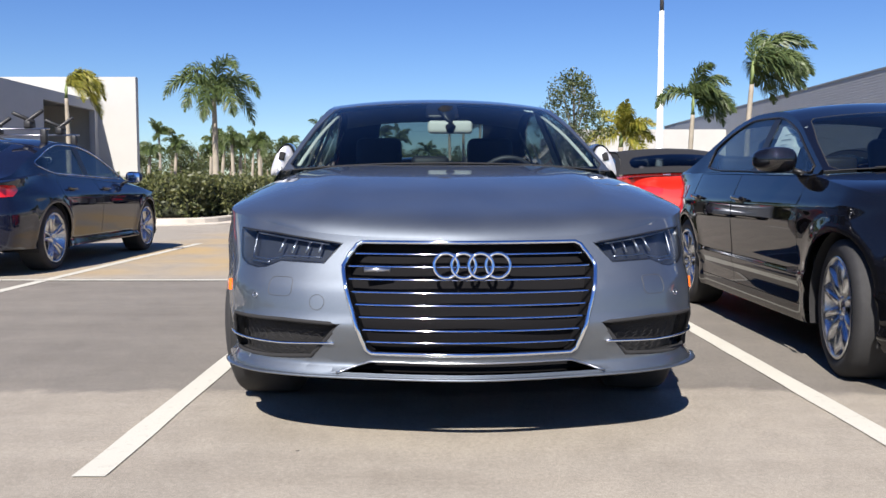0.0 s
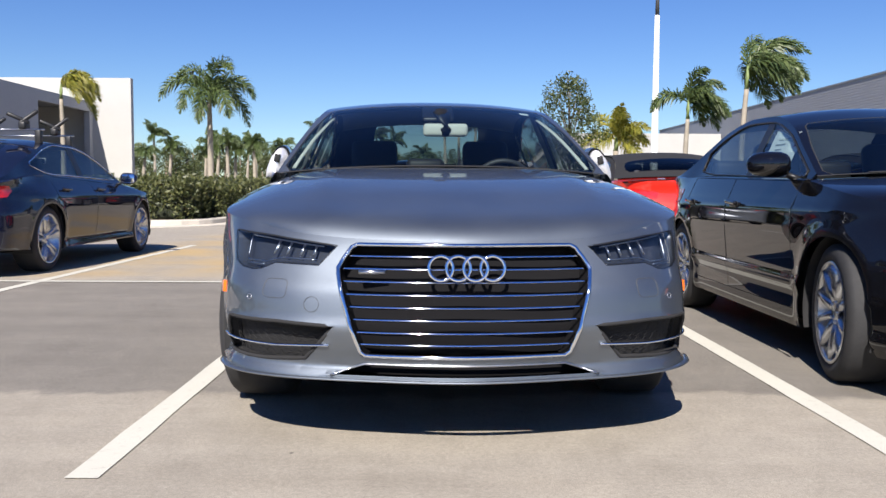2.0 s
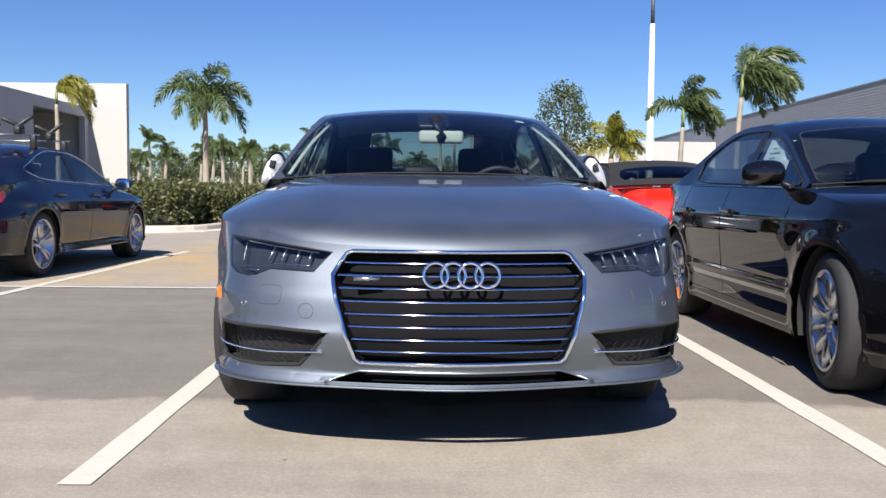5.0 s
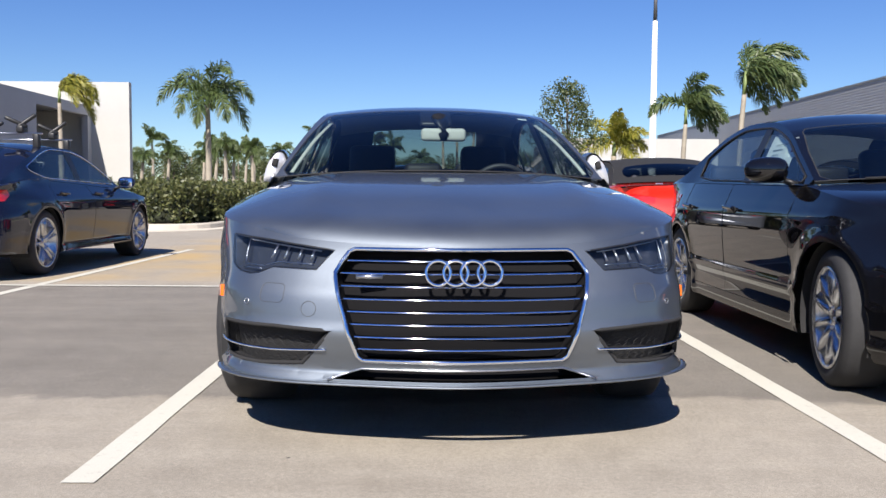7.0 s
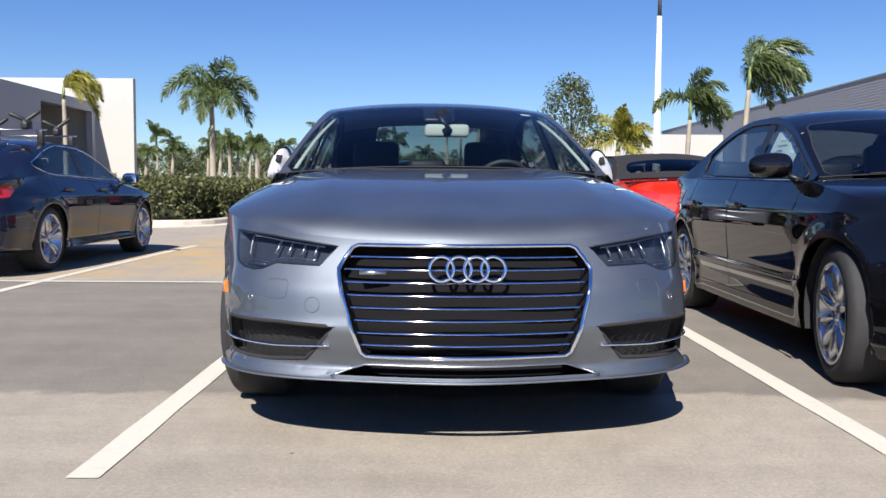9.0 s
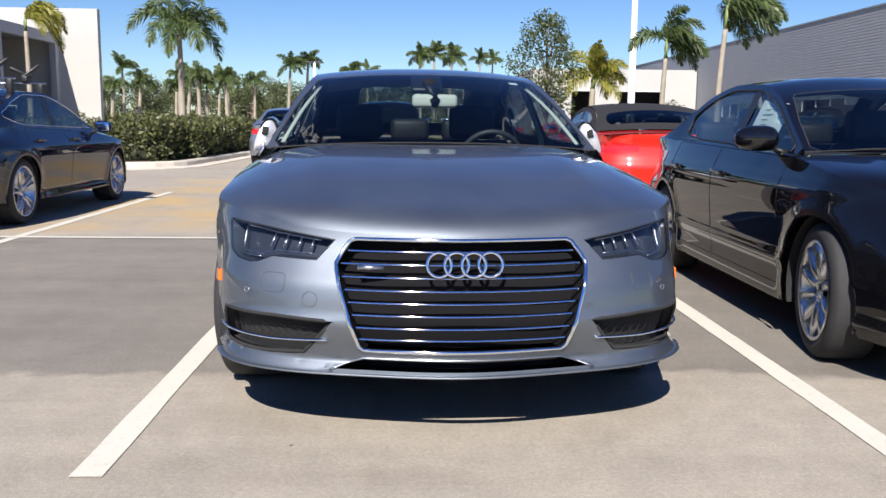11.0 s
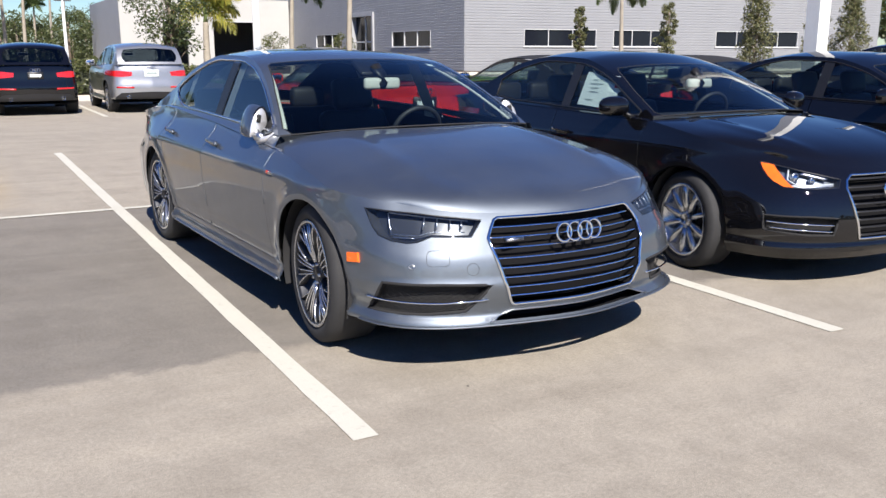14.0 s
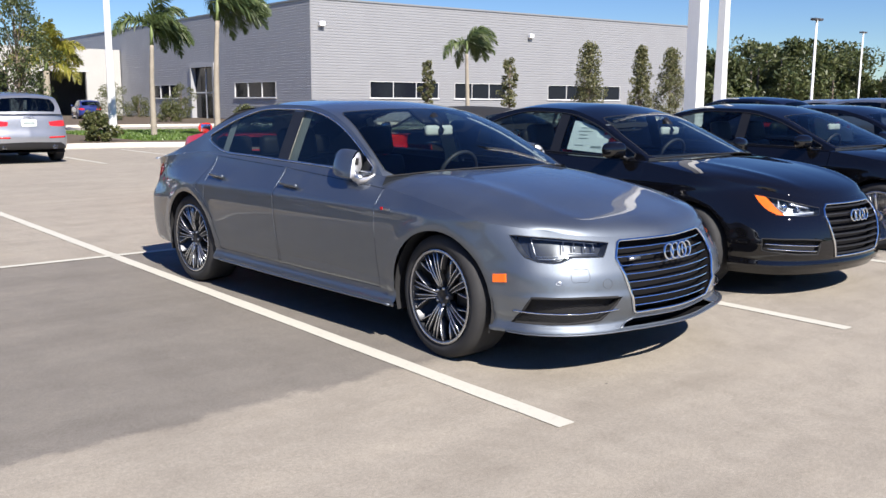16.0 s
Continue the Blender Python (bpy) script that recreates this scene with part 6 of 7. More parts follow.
# ---- plants ----
def palm(x, y, h, r_frond, seed, wind=0.0, leaf="palm_leaf", n=15, trunk_r=0.16, label="slender palm with a feathery green crown", z0=0.0, heavy=1.0):
    rnd = random.Random(seed)
    ob = base("palm_tree", pose(x, y, z0), label, "palm")
    lean = rnd.uniform(-0.15, 0.25)
    bm = bmesh.new()
    pts, rad = [], []
    for i in range(19):
        t = i / 18
        pts.append((lean * t * t, 0.08 * math.sin(2 * t), h * t))
        rad.append(trunk_r * (1.35 - 0.5 * t) * (1.12 if i == 0 else 1) * (1.0 + (0.05 if i % 2 else 0)))
    tube(bm, pts, rad, 10)
    part("trunk", bm, M["trunk_grey"], ob)
    top = Vector(pts[-1])
    bm = bmesh.new()
    tube(bm, [top - Vector((0, 0, 0.02)), top + Vector((0.0, 0, 0.35)), top + Vector((0.02, 0, 0.75))], [trunk_r * 0.95, trunk_r * 0.8, trunk_r * 0.35], 10)
    part("crownshaft", bm, M["crownshaft"], ob)
    hub = top + Vector((0.02, 0, 0.6))
    crown = bmesh.new()
    for k in range(n):
        az = 2 * math.pi * k / n + rnd.uniform(-0.25, 0.25)
        el = radians(rnd.choice((72, 55, 40, 22, 5)) + rnd.uniform(-8, 8))
        L = r_frond * rnd.uniform(0.85, 1.12)
        d = Vector((math.cos(az) * math.cos(el) + wind * 0.75, math.sin(az) * math.cos(el), math.sin(el))).normalized()
        p, spine = hub.copy(), [hub.copy()]
        dirs = [d.copy()]
        N = 16
        for i in range(N):
            d = (d + Vector((wind * 0.05, 0, -0.105 * heavy * (0.5 + i / N)))).normalized()
            p = p + d * (L / N)
            spine.append(p.copy())
            dirs.append(d.copy())
        tube(crown, spine[::2], [0.028 * (1 - 0.85 * i / 8) for i in range(9)], 4, cap=False)
        for i in range(2, N + 1):
            for sub in (0.0, 0.2, 0.4, 0.6, 0.8):
                a = spine[i - 1].lerp(spine[i], sub)
                dd = dirs[i]
                lat = dd.cross(Vector((0, 0, 1)))
                if lat.length < 0.05:
                    lat = Vector((math.sin(az), -math.cos(az), 0))
                lat.normalize()
                up = lat.cross(dd)
                t = (i + sub) / N
                ll = r_frond * 0.26 * math.sin(math.pi * min(1, t * 0.84 + 0.13)) + 0.08
                for sd in (-1, 1):
                    roll = radians(rnd.uniform(-45, 75))
                    w = lat * (sd * math.cos(roll)) + up * math.sin(roll) + dd * rnd.uniform(0.7, 1.2) + Vector((wind * 0.4, 0, -0.1))
                    w.normalize()
                    mid = a + w * ll * 0.55
                    tip = a + w * ll + Vector((wind * 0.08, 0, -ll * rnd.uniform(0.15, 0.5)))
                    g = dd * (0.014 + 0.011 * r_frond)
                    v = [crown.verts.new(q) for q in (a - g * 0.6, a + g * 0.6, mid + g, mid - g, tip)]
                    crown.faces.new((v[0], v[1], v[2], v[3]))
                    crown.faces.new((v[3], v[2], v[4]))
    part("crown", crown, M[leaf], ob, smooth=False)
    return ob


class Leaves:
    """Many small leaf blades, gathered as arrays and laid into one mesh."""

    def __init__(self, seed):
        self.rng, self.quads = np.random.default_rng(seed), []

    def clump(self, c, r, n, size, squash=1.0):
        g = self.rng
        p = g.normal(size=(n, 3))
        p /= np.linalg.norm(p, axis=1)[:, None]
        p *= (g.uniform(0.12, 1.0, n) ** 0.5)[:, None] * r
        p[:, 2] *= squash
        p += np.array(c)
        a = g.normal(size=(n, 3))
        a /= np.linalg.norm(a, axis=1)[:, None]
        b = np.cross(a, g.normal(size=(n, 3)))
        b /= np.linalg.norm(b, axis=1)[:, None]
        cc = np.cross(a, b)
        s = (size * g.uniform(0.6, 1.3, n))[:, None]
        self.quads.append(np.stack([p + b * s, p + cc * s * 0.45, p - b * s, p - cc * s * 0.45], 1))

    def mesh(self, name, material, parent):
        v = np.concatenate(self.quads).reshape(-1, 3)
        me = bpy.data.meshes.new(name)
        me.from_pydata(v.tolist(), [], np.arange(len(v)).reshape(-1, 4).tolist())
        me.materials.append(material)
        ob = new(name, me)
        ob.parent = parent
        return ob


def tree(x, y, h, crown_r, seed, leaf="tree_leaf", label="small broadleaf tree with an open crown", clear=0.35, clumps=26, leaves=150, size=0.07, shape="round", trunk_r=0.07, name="tree"):
    rnd = random.Random(seed)
    ob = base(name, pose(x, y, 0.1), label, "tree")
    bm = bmesh.new()
    spine = [Vector((0.03 * math.sin(3 * t + seed), 0.03 * math.cos(2 * t), h * 0.9 * t)) for t in spaced(0, 1, 8)]
    tube(bm, spine, [trunk_r * (1.2 - t) + 0.008 for t in spaced(0, 1, 8)], 8)
    crown = Leaves(seed)
    for k in range(clumps):
        t = clear + (1 - clear) * (k + 0.5) / clumps
        if shape == "cone":
            rr = crown_r * (1.08 - ((t - clear) / (1 - clear)) ** 1.2) * (0.55 if t < clear + 0.06 else 1)
        else:
            u = (t - clear) / (1 - clear)
            rr = crown_r * math.sqrt(max(0.03, 1 - (2 * u - 0.9) ** 2 / 1.25))
        a = k * 2.4 + rnd.uniform(-0.5, 0.5)
        rad = rr * rnd.uniform(0.35, 0.95)
        c = Vector((rad * math.cos(a), rad * math.sin(a), h * t))
        st = spine[min(8, int(t * 0.75 * 8))]
        tube(bm, [st, st.lerp(c, 0.5) + Vector((0, 0, 0.08)), c], [trunk_r * 0.35, trunk_r * 0.22, 0.006], 5)
        crown.clump(c, crown_r * rnd.uniform(0.25, 0.42), leaves, size, 0.85)
    part("trunk", bm, M["trunk_brown"], ob)
    crown.mesh("crown", M[leaf], ob)
    return ob


palm(-13.2, 51.0, 6.0, 3.5, 3, 0.05, n=11, trunk_r=0.15, label="tall palm with drooping green fronds beyond the hedge", heavy=1.7)
palm(-19.2, 45.0, 5.4, 2.3, 8, 0.9, "palm_yellow", n=7, trunk_r=0.11, label="thin palm with yellowing fronds by the grey building", heavy=2.0)
palm(9.4, 33.1, 3.6, 1.7, 5, 0.6, heavy=1.5, n=13, trunk_r=0.09, label="wind-blown palm on the kerbed island")
palm(10.2, 29.3, 4.3, 2.2, 6, 0.9, heavy=1.3, n=14, trunk_r=0.088, label="wind-blown palm near the island kerb")
palm(9.6, 47.0, 3.0, 2.4, 12, 0.2, "palm_yellow", n=13, trunk_r=0.16, label="low palm with yellow-green fronds")
palm(32.3, 40.6, 4.5, 2.2, 14, 0.9, heavy=1.4, n=13, trunk_r=0.11, label="wind-blown palm in front of the grey building")
tree(5.5, 36.2, 5.3, 1.55, 21, clumps=34, leaves=170, label="young broadleaf tree with dense olive-green leaves", clear=0.3)
for x, y, h, r, s, sh_, lab in ((30.9, 42.8, 3.9, 0.55, 31, "round", "thin sapling with sparse leaves"), (36.2, 41.0, 4.2, 0.75, 32, "round", "slender young tree with reddish-green leaves"),
                                (40.8, 38.3, 5.2, 1.5, 33, "cone", "dense cone-shaped young tree"), (45.1, 37.4, 5.2, 1.0, 34, "cone", "narrow cone-shaped young tree"), (46.7, 36.1, 5.0, 1.4, 35, "cone", "cone-shaped young tree with olive leaves")):
    tree(x, y, h, r, s, "cone_leaf", lab, 0.12 if sh_ == "cone" else 0.3, 44 if r > 0.8 else 24, 90 if r < 0.8 else 130, 0.085, sh_)
for x, y, h, r, s in ((19.5, 66.0, 2.6, 1.5, 41), (27.6, 72.0, 2.8, 1.4, 42), (21.5, 60.0, 1.3, 1.0, 43), (25.5, 56.5, 1.1, 0.9, 44), (4.4, 29.6, 0.85, 0.6, 45), (6.2, 29.9, 0.95, 0.6, 46), (2.6, 29.6, 0.8, 0.7, 47), (27.0, 80, 1.8, 1.4, 48)):
    tree(x, y, h, r, s, "hedge_leaf", "leafy green shrub in the planting bed", 0.05, 16, 130, 0.075, "round", 0.04, "shrub")


def hedge(x0, x1, y0, y1, h, seed, label):
    rnd = random.Random(seed)
    ob = base("hedge", pose((x0 + x1) / 2, (y0 + y1) / 2, 0.12), label, "hedge", kind="stuff")
    L, D = (x1 - x0) / 2, (y1 - y0) / 2
    # solid dark box standing in for the shaded depth behind the leaves
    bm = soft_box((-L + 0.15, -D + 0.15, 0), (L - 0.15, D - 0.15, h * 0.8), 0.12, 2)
    part("hedge_core", bm, M["hedge_shade"], ob)
    bm = Leaves(seed)
    n = int((x1 - x0) * 9)
    for k in range(n):
        x = -L + 2 * L * (k + rnd.random()) / n
        for face in (0, 1, 2):
            y, z = (-D, rnd.uniform(0.12, h)) if face == 0 else (rnd.uniform(-D, D), h * rnd.uniform(0.85, 1.02)) if face == 1 else (-D * 0.8, rnd.uniform(h * 0.5, h))
            bm.clump((x, y, z), 0.24, 34, 0.06)
    for k in range(int((y1 - y0) * 14)):
        for sd in (-1, 1):
            bm.clump((sd * L, rnd.uniform(-D, D), rnd.uniform(0.1, h)), 0.24, 34, 0.06)
        bm.clump((rnd.uniform(-L, L) if x1 - x0 < 4 else L - 0.2, rnd.uniform(-D, D), h * rnd.uniform(0.85, 1.0)), 0.26, 40, 0.06)
    bm.mesh("leaves", M["hedge_leaf"], ob)
    return ob


hedge(-34, -5.9, 20.6, 22.4, 0.92, 51, "clipped green hedge behind the kerb")
hedge(-7.6, -5.55, 22.3, 28.8, 0.92, 53, "clipped green hedge round the bed corner")
hedge(-10, 1.8, 29.2, 30.8, 0.95, 52, "green hedge behind the parked cars")


def woods(name, spots, seed, label, leaf="wood_leaf", size=0.17, per=150):
    """Far trees as one mass of trunks and clumped leaves."""
    rnd = random.Random(seed)
    ob = base(name, pose(0, 0, 0), label, "trees", kind="stuff")
    lv, tk = Leaves(seed), bmesh.new()
    for x, y, h, r in spots:
        tube(tk, [(x, y, 0), (x + rnd.uniform(-0.3, 0.3), y, h * 0.8)], [0.22, 0.08], 6)
        for k in range(rnd.randint(7, 11)):
            t = rnd.uniform(0.08, 1.0)
            c = Vector((x + rnd.uniform(-1, 1) * r * (1.15 - t * 0.6), y + rnd.uniform(-1, 1) * r, h * t))
            lv.clump(c, r * rnd.uniform(0.35, 0.6), per, size, 0.8)
    part("trunks", tk, M["trunk_brown"], ob)
    lv.mesh("leaves", M[leaf], ob)
    return ob


rnd = random.Random(77)
woods("tree_line", [(x + rnd.uniform(-1.5, 1.5), 118 + rnd.uniform(-9, 12), rnd.uniform(3.8, 6.2), rnd.uniform(1.9, 2.8)) for x in np.linspace(-95, 22, 84)] + [(x + rnd.uniform(-1.5, 1.5), 140 + rnd.uniform(-4, 6), rnd.uniform(5.8, 8.0), rnd.uniform(2.6, 3.4)) for x in np.linspace(-115, 24, 84)], 61, "dark green woods far behind the car park")
woods("tree_line", [(x + rnd.uniform(-2, 2), 59 + rnd.uniform(-5, 10) - 0.55 * (x - 76), rnd.uniform(4.6, 9.0), rnd.uniform(2.4, 3.8)) for x in np.linspace(74, 130, 58)], 62, "broad green trees far beyond the building", size=0.27, per=200)
# out-of-view trees, added to darken the horizon mirrored in the car paint
woods("tree_line", [(-62 + rnd.uniform(-5, 5), y + rnd.uniform(-2, 2), rnd.uniform(5.5, 9.0), rnd.uniform(2.6, 3.8)) for y in np.linspace(-50, 52, 34)] + [(x + rnd.uniform(-2, 2), -56 + rnd.uniform(-5, 5), rnd.uniform(5.5, 9.0), rnd.uniform(2.6, 3.8)) for x in np.linspace(-58, 60, 38)], 63, "unseen green trees added round the car park to darken reflections", size=0.34, per=90)
k = 0
for x, y, h in ((-31, 84, 6.2), (-29, 90, 5.6), (-25, 95, 5.2), (-12, 86, 5.8), (-10.5, 88, 6.4), (-6.5, 92, 5.6), (-4.5, 90, 5.0), (0.8, 84, 6.6), (2.2, 88, 7.2), (3.6, 86, 6.8), (-20, 92, 4.6), (-17, 96, 4.8), (-36, 92, 6.0), (-42, 88, 5.4), (9.0, 120, 9.0), (11.5, 128, 9.6), (-1.5, 100, 4.2), (6.5, 112, 6)):
    k += 1
    palm(x, y, h, 1.75, 100 + k, 0.22, n=13, trunk_r=0.13, label="distant palm in front of the woods")
for x, y, h in ((-18.9, 75, 3.9), (-17.8, 77, 3.5), (-17.2, 72, 4.3), (-16.2, 78, 3.6), (-15.4, 74, 4.0), (-25.6, 76, 3.4), (-24.2, 79, 3.9), (-22.0, 83, 3.7)):
    k += 1
    palm(x, y, h, 1.45, 100 + k, 0.18, n=13, trunk_r=0.14, label="distant palm with a pale trunk", heavy=1.3)
for x, y in ((-9.0, 82), (-30, 80), (8.0, 96)):
    light_pole(x, y, 6.5, 0.16, 0.12, "distant white lamp post by the woods", None, False)
for x, y, h in ((40.6, 23.0, 5.9), (68.6, 33.4, 7.4)):
    light_pole(x, y, h, 0.08, 0.055, "lamp post beyond the car park", None, False)


def grass(x0, x1, y0, y1, n, seed):
    g = np.random.default_rng(seed)
    p = np.stack([g.uniform(x0, x1, n), g.uniform(y0, y1, n), np.full(n, 0.13)], 1)
    a = g.uniform(0, 6.28, n)
    d = np.stack([np.cos(a), np.sin(a), np.zeros(n)], 1) * 0.05
    tip = p + np.stack([d[:, 1] * 0.6, -d[:, 0] * 0.6, g.uniform(0.05, 0.12, n)], 1)
    v = np.stack([p - d, p + d, tip], 1).reshape(-1, 3)
    me = bpy.data.meshes.new("blades")
    me.from_pydata(v.tolist(), [], np.arange(len(v)).reshape(-1, 3).tolist())
    me.materials.append(M["grass"])
    ob = base("grass_patch", pose(0, 0, 0), "short mown lawn on the kerbed island", "grass", kind="stuff")
    new("blades", me).parent = ob
    bm2 = bmesh.new()
    box(bm2, (x0, y0, 0.10), (x1, y1, 0.139))
    part("turf", bm2, M["grass"], ob, smooth=False)


grass(7.6, 22, 29.5, 40.2, 26000, 71)

# ---- buildings ----
def ribbed(bm, p0, p1, z0, z1, pitch, depth, holes=()):
    """A wall sheet of horizontal ribs from p0 to p1, with openings (a0, a1, z0, z1) measured along it."""
    d = Vector((p1[0] - p0[0], p1[1] - p0[1], 0))
    L = d.length
    d /= L
    nrm = Vector((d.y, -d.x, 0))
    xs = sorted({0.0, L, *[h[0] for h in holes], *[h[1] for h in holes]})
    zs = []
    z = z0
    while z < z1 - 1e-6:
        zs += [(z, 0.0), (min(z + pitch * 0.62, z1), 0.0), (min(z + pitch * 0.66, z1), depth), (min(z + pitch * 0.96, z1), depth)]
        z += pitch
    zs.append((z1, 0.0))
    keys = sorted({h[2] for h in holes} | {h[3] for h in holes})
    rows = []
    for (a, q), (b, w) in zip(zs, zs[1:]):
        cut = [k for k in keys if a < k < b]
        rows.append((a, q))
        rows += [(k, q) for k in cut]
    rows.append(zs[-1])
    grid = [[bm.verts.new(Vector((p0[0], p0[1], 0)) + d * x - nrm * q + Vector((0, 0, z))) for x in xs] for z, q in rows]
    for i in range(len(rows) - 1):
        zc = (rows[i][0] + rows[i + 1][0]) / 2
        for j in range(len(xs) - 1):
            xc = (xs[j] + xs[j + 1]) / 2
            if any(h[0] < xc < h[1] and h[2] < zc < h[3] for h in holes):
                continue
            bm.faces.new((grid[i][j], grid[i][j + 1], grid[i + 1][j + 1], grid[i + 1][j]))


def window_band(parent, m, w, h, panes, frame_mat="frame_white", deep=0.14):
    """A strip window set in a wall; m puts its lower corner, x along the wall, y into it."""
    bm = bmesh.new()
    t = 0.04
    box(bm, (0, -0.02, 0), (w, deep, t), m)
    box(bm, (0, -0.02, h - t), (w, deep, h), m)
    box(bm, (0, -0.02, t), (t, deep, h - t), m)
    box(bm, (w - t, -0.02, t), (w, deep, h - t), m)
    for k in range(1, panes):
        x = w * k / panes
        box(bm, (x - 0.025, 0.0, t), (x + 0.025, deep, h - t), m)
    win = part("window", bm, M[frame_mat], parent, "strip window with dark panes", False)
    for k in range(panes):
        a, b = w * k / panes + 0.03, w * (k + 1) / panes - 0.03
        bm = bmesh.new()
        box(bm, (a, deep * 0.6, t * 0.6), (b, deep * 0.6 + 0.03, h - t * 0.6), m)
        part("pane", bm, M["window_dark"], win, smooth=False)
    bm = bmesh.new()
    box(bm, (-0.08, -0.09, -0.06), (w + 0.08, 0.02, 0.0), m)
    part("sill", bm, M[frame_mat], win, smooth=False)


CX, CY, TOP = 30.0, 55.0, 8.8
hall = base("dealership_building", pose(0, 0, 0), "large grey metal-clad dealership hall with strip windows", "building", kind="structure")
ang = -7.6
ux = Vector((math.cos(radians(ang)), math.sin(radians(ang)), 0))
front_end = (CX + 39.2 * ux.x, CY + 39.2 * ux.y)
WZ0, WZ1 = 1.88, 3.12
wins_s = ((4.75, 10.85, 3), (12.35, 17.45, 3), (21.9, 30.3, 4))
bm = bmesh.new()
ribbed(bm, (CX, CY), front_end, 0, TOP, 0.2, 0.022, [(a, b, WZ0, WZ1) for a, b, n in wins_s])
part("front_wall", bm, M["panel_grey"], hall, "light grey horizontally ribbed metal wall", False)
mw = Matrix.Translation((CX, CY, 0)) @ pose(0, 0, 0, 0, 0, ang)
for a, b, n in wins_s:
    window_band(hall, mw @ pose(a, 0, WZ0), b - a, WZ1 - WZ0, n)
wins_w = ((5.1, 11.9, 3), (23.0, 29.3, 3))
door = (15.4, 20.2)
bm = bmesh.new()
SL = 63.0
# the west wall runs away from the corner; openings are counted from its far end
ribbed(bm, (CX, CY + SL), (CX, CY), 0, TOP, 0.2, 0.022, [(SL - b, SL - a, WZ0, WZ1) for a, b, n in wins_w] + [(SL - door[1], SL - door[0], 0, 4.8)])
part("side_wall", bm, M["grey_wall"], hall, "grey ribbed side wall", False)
for a, b, n in wins_w:
    window_band(hall, Matrix.Translation((CX, CY + b, 0)) @ pose(0, 0, WZ0, 0, 0, -90), b - a, WZ1 - WZ0, n)
bm = bmesh.new()
md = Matrix.Translation((CX, CY + door[1], 0)) @ pose(0, 0, 0, 0, 0, -90)
w = door[1] - door[0]
for lo, hi in (((0, -0.15, 0), (0.28, 0.5, 4.8)), ((w - 0.28, -0.15, 0), (w, 0.5, 4.8)), ((0.28, -0.15, 4.52), (w - 0.28, 0.5, 4.8))):
    box(bm, lo, hi, md)
dr = part("door_portal", bm, M["grey_wall"], hall, "pale grey framed entrance portal", False)
bm = bmesh.new()
box(bm, (0.28, 0.3, 0), (w - 0.28, 0.36, 4.52), md)
part("door_glass", bm, M["window_dark"], dr, smooth=False)
bm = bmesh.new()
for x in (w / 2 - 0.06, w / 2 + 0.06):
    box(bm, (x - 0.04, 0.26, 0), (x + 0.04, 0.30, 4.52), md)
box(bm, (0.28, 0.26, 2.3), (w - 0.28, 0.299, 2.4), md)
part("door_mullions", bm, M["frame_white"], dr, smooth=False)
bm = bmesh.new()
box(bm, (0.15, 0.15, TOP - 0.25), (38.9, 40, TOP - 0.05), mw)
box(bm, (CX + 0.12, CY + 39, TOP - 0.3), (CX + 36, CY + SL, TOP - 0.26))
part("roof", bm, M["roof_metal"], hall, smooth=False)
bm = bmesh.new()
box(bm, (-0.06, -0.06, TOP), (39.3, 0.3, TOP + 0.12), mw)
box(bm, (CX - 0.06, CY + 0.3, TOP), (CX + 0.3, CY + SL, TOP + 0.12))
part("coping", bm, M["roof_metal"], hall, "dark metal roof coping", False)
bm = bmesh.new()
box(bm, (38.9, 0.05, 0), (39.2, 40, TOP), mw)
box(bm, (6, 40, 0), (39.2, 40.3, TOP), mw)
part("back_wall", bm, M["grey_wall"], hall, smooth=False)
for a in (0.6, 19.6):
    bm = soft_box((a, -0.35, TOP - 1.9), (a + 0.45, -0.02, TOP - 1.55), 0.04, 1, mw)
    part("wall_light", bm, M["white_plastic"], hall, "small white wall floodlight", False)

wing = base("service_wing", pose(0, 0, 0), "white rendered service wing with a dark drive-in bay", "building", kind="structure")
WX0, WX1, WY, WT = 12.6, 29.9, 92.0, 6.8
bm = bmesh.new()
xs = [WX0, 16.7, 19.1, 21.75, 26.4, WX1]
for i in (0, 2, 4):
    box(bm, (xs[i], WY, 0), (xs[i + 1], WY + 0.4, 4.5))
box(bm, (WX0, WY, 4.5), (WX1, WY + 0.4, WT))
part("front_wall", bm, M["white_wall"], wing, smooth=False)
bm = bmesh.new()
box(bm, (WX0, WY + 0.4, 0), (WX0 + 0.4, WY + 20, WT))
box(bm, (WX0 + 0.4, WY + 19.6, 0), (WX1, WY + 20, WT))
part("side_wall", bm, M["grey_wall"], wing, smooth=False)
bm = bmesh.new()
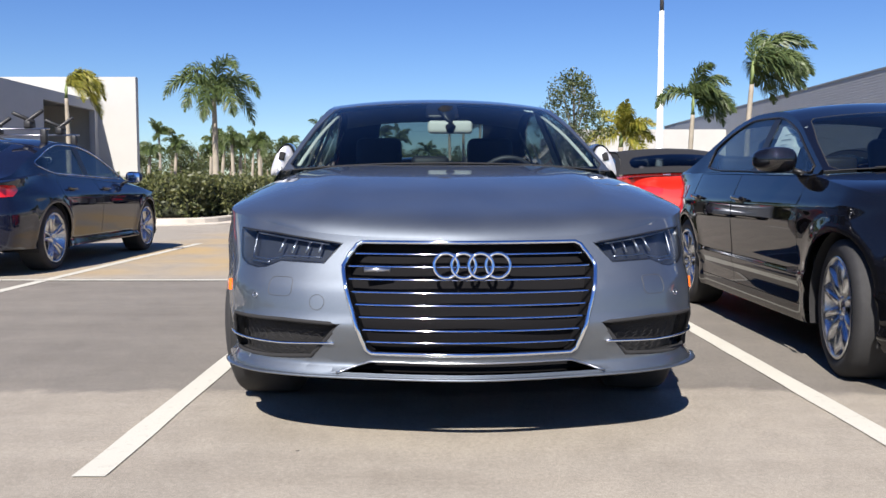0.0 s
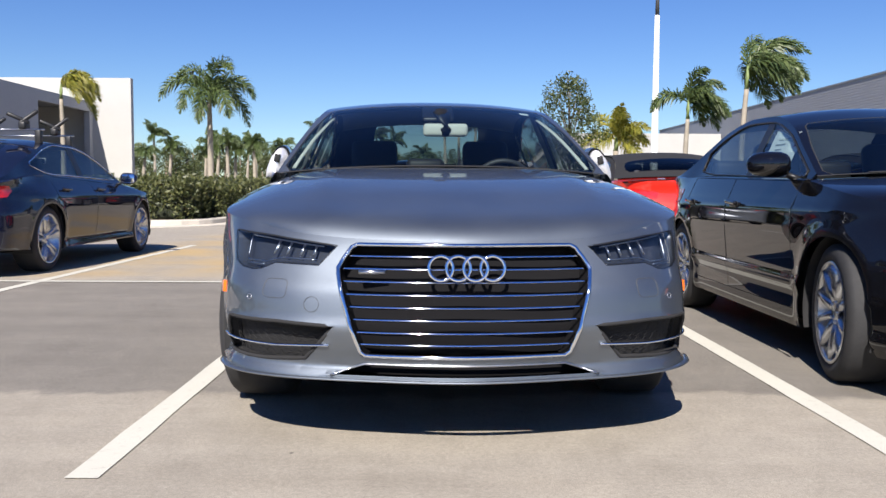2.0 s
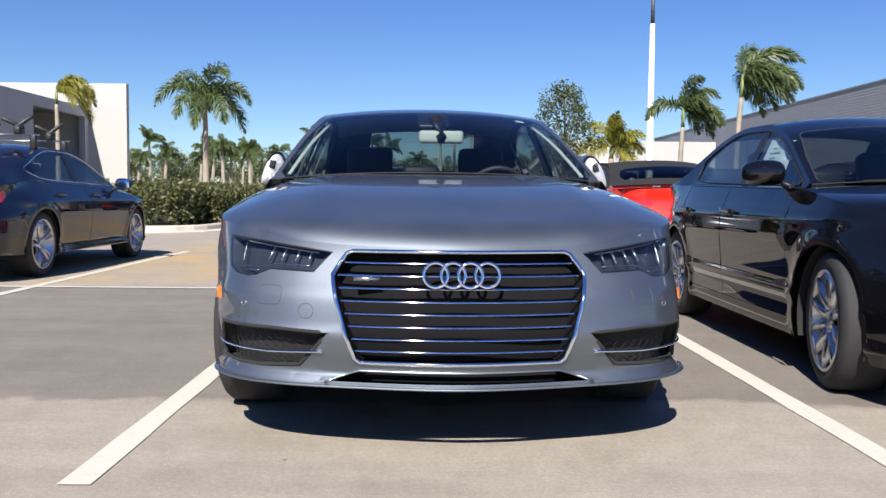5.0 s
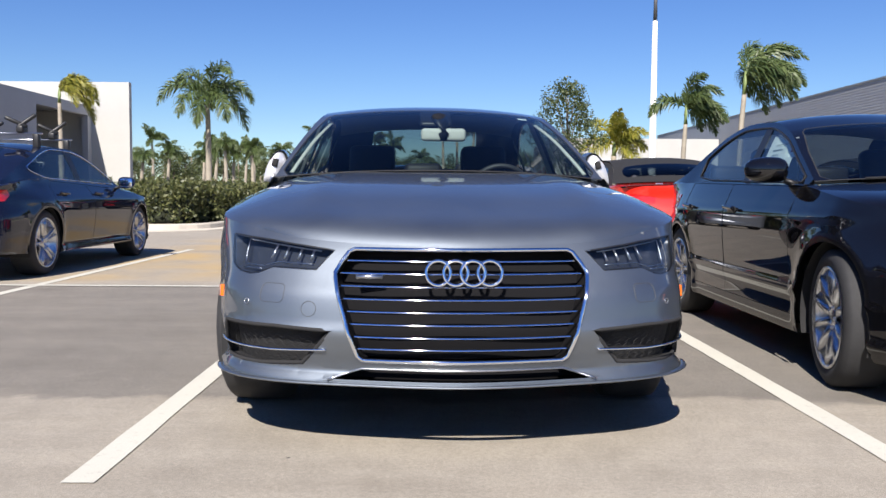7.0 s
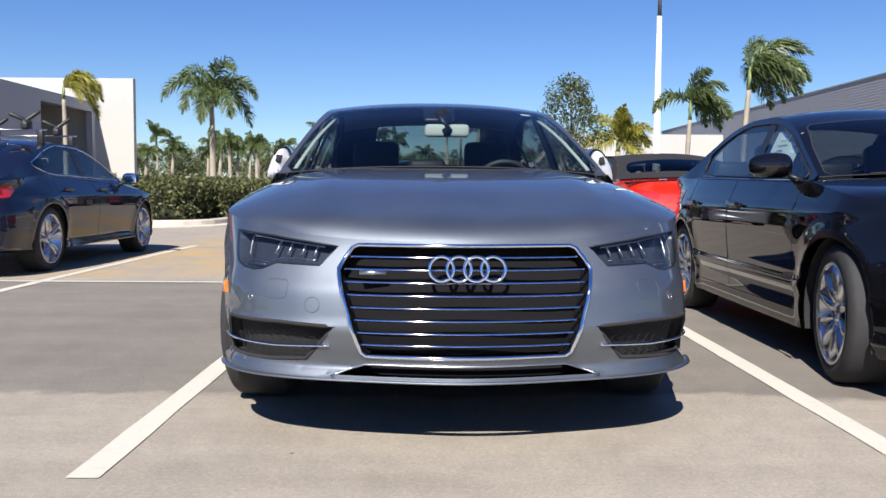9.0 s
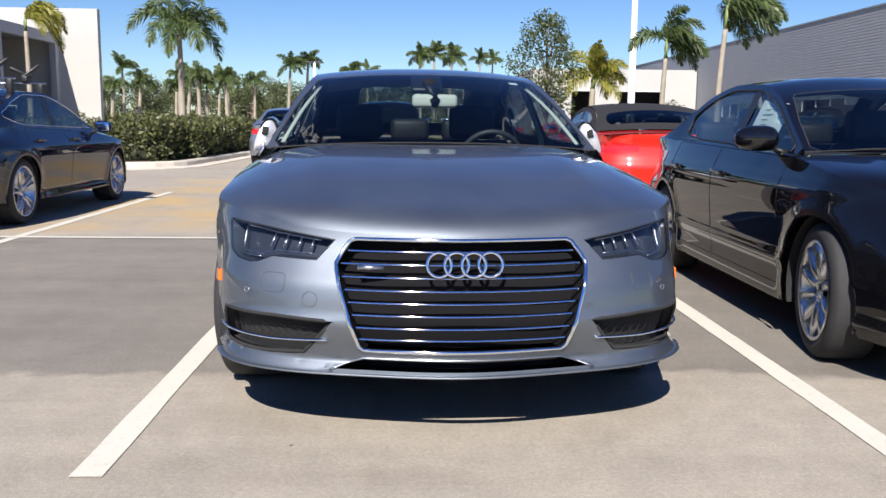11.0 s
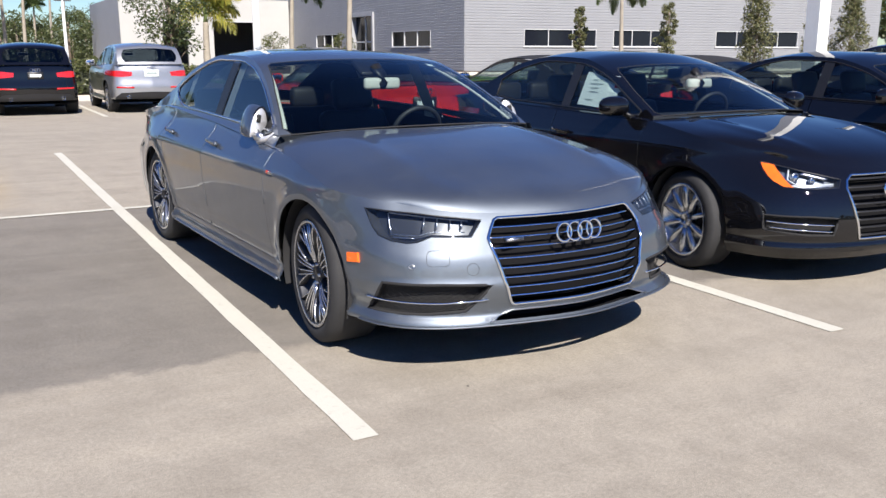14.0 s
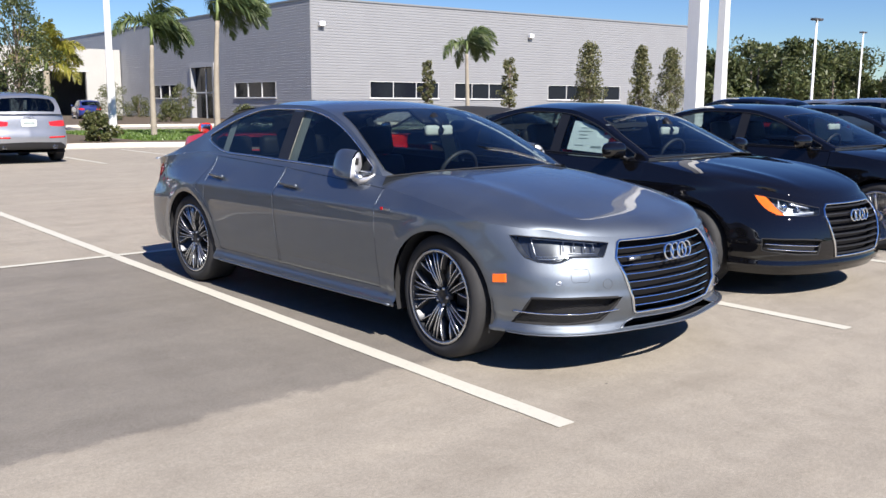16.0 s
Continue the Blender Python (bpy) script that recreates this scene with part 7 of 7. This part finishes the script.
box(bm, (WX0 + 0.4, WY + 0.4, WT - 0.4), (WX1, WY + 19.6, WT - 0.15))
part("roof", bm, M["roof_metal"], wing, smooth=False)
bm = bmesh.new()
box(bm, (WX0 + 0.4, WY + 12, 0), (WX1, WY + 12.2, WT - 0.4))
box(bm, (WX0 + 0.4, WY + 0.4, 0.0), (WX1, WY + 12, 0.02))
part("bay_interior", bm, M["interior_dark"], wing, smooth=False)
bm = bmesh.new()
box(bm, (21.6, WY - 0.06, 4.5), (26.6, WY - 0.003, 4.62))
box(bm, (16.5, WY - 0.06, 4.5), (19.3, WY - 0.003, 4.62))
part("bay_lintel", bm, M["frame_white"], wing, smooth=False)

gate = base("corner_building", pose(0, 0, 0), "grey and white showroom corner with a tall dark portal", "building", kind="structure")
# colours carry the light: sunlit face paler and warmer, shaded face greyer
bm = bmesh.new()
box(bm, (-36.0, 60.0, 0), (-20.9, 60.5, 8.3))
part("white_wall", bm, M["white_wall"], gate, "white rendered wall in a sunlit tone", False)
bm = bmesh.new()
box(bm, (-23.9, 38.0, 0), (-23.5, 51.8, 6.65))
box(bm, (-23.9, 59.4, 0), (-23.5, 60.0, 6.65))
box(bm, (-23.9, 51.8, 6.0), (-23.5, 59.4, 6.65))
part("grey_wall", bm, M["grey_wall"], gate, "wall in a shaded grey tone", False)
bm = bmesh.new()
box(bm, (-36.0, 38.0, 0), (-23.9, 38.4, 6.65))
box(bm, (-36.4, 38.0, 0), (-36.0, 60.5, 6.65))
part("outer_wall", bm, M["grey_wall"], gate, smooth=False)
bm = bmesh.new()
box(bm, (-36.0, 38.4, 6.3), (-23.9, 60.0, 6.55))
part("roof", bm, M["roof_metal"], gate, smooth=False)
bm = bmesh.new()
box(bm, (-29.0, 51.0, 0), (-28.8, 59.9, 6.2))
part("portal_glazing", bm, M["window_dark"], gate, "dark recessed glazing", False)
for yy in (53.6, 55.6, 57.6):
    bm = bmesh.new()
    box(bm, (-28.78, yy - 0.06, 0), (-28.66, yy + 0.06, 6.2))
    part("mullion", bm, M["frame_white"], gate, smooth=False)
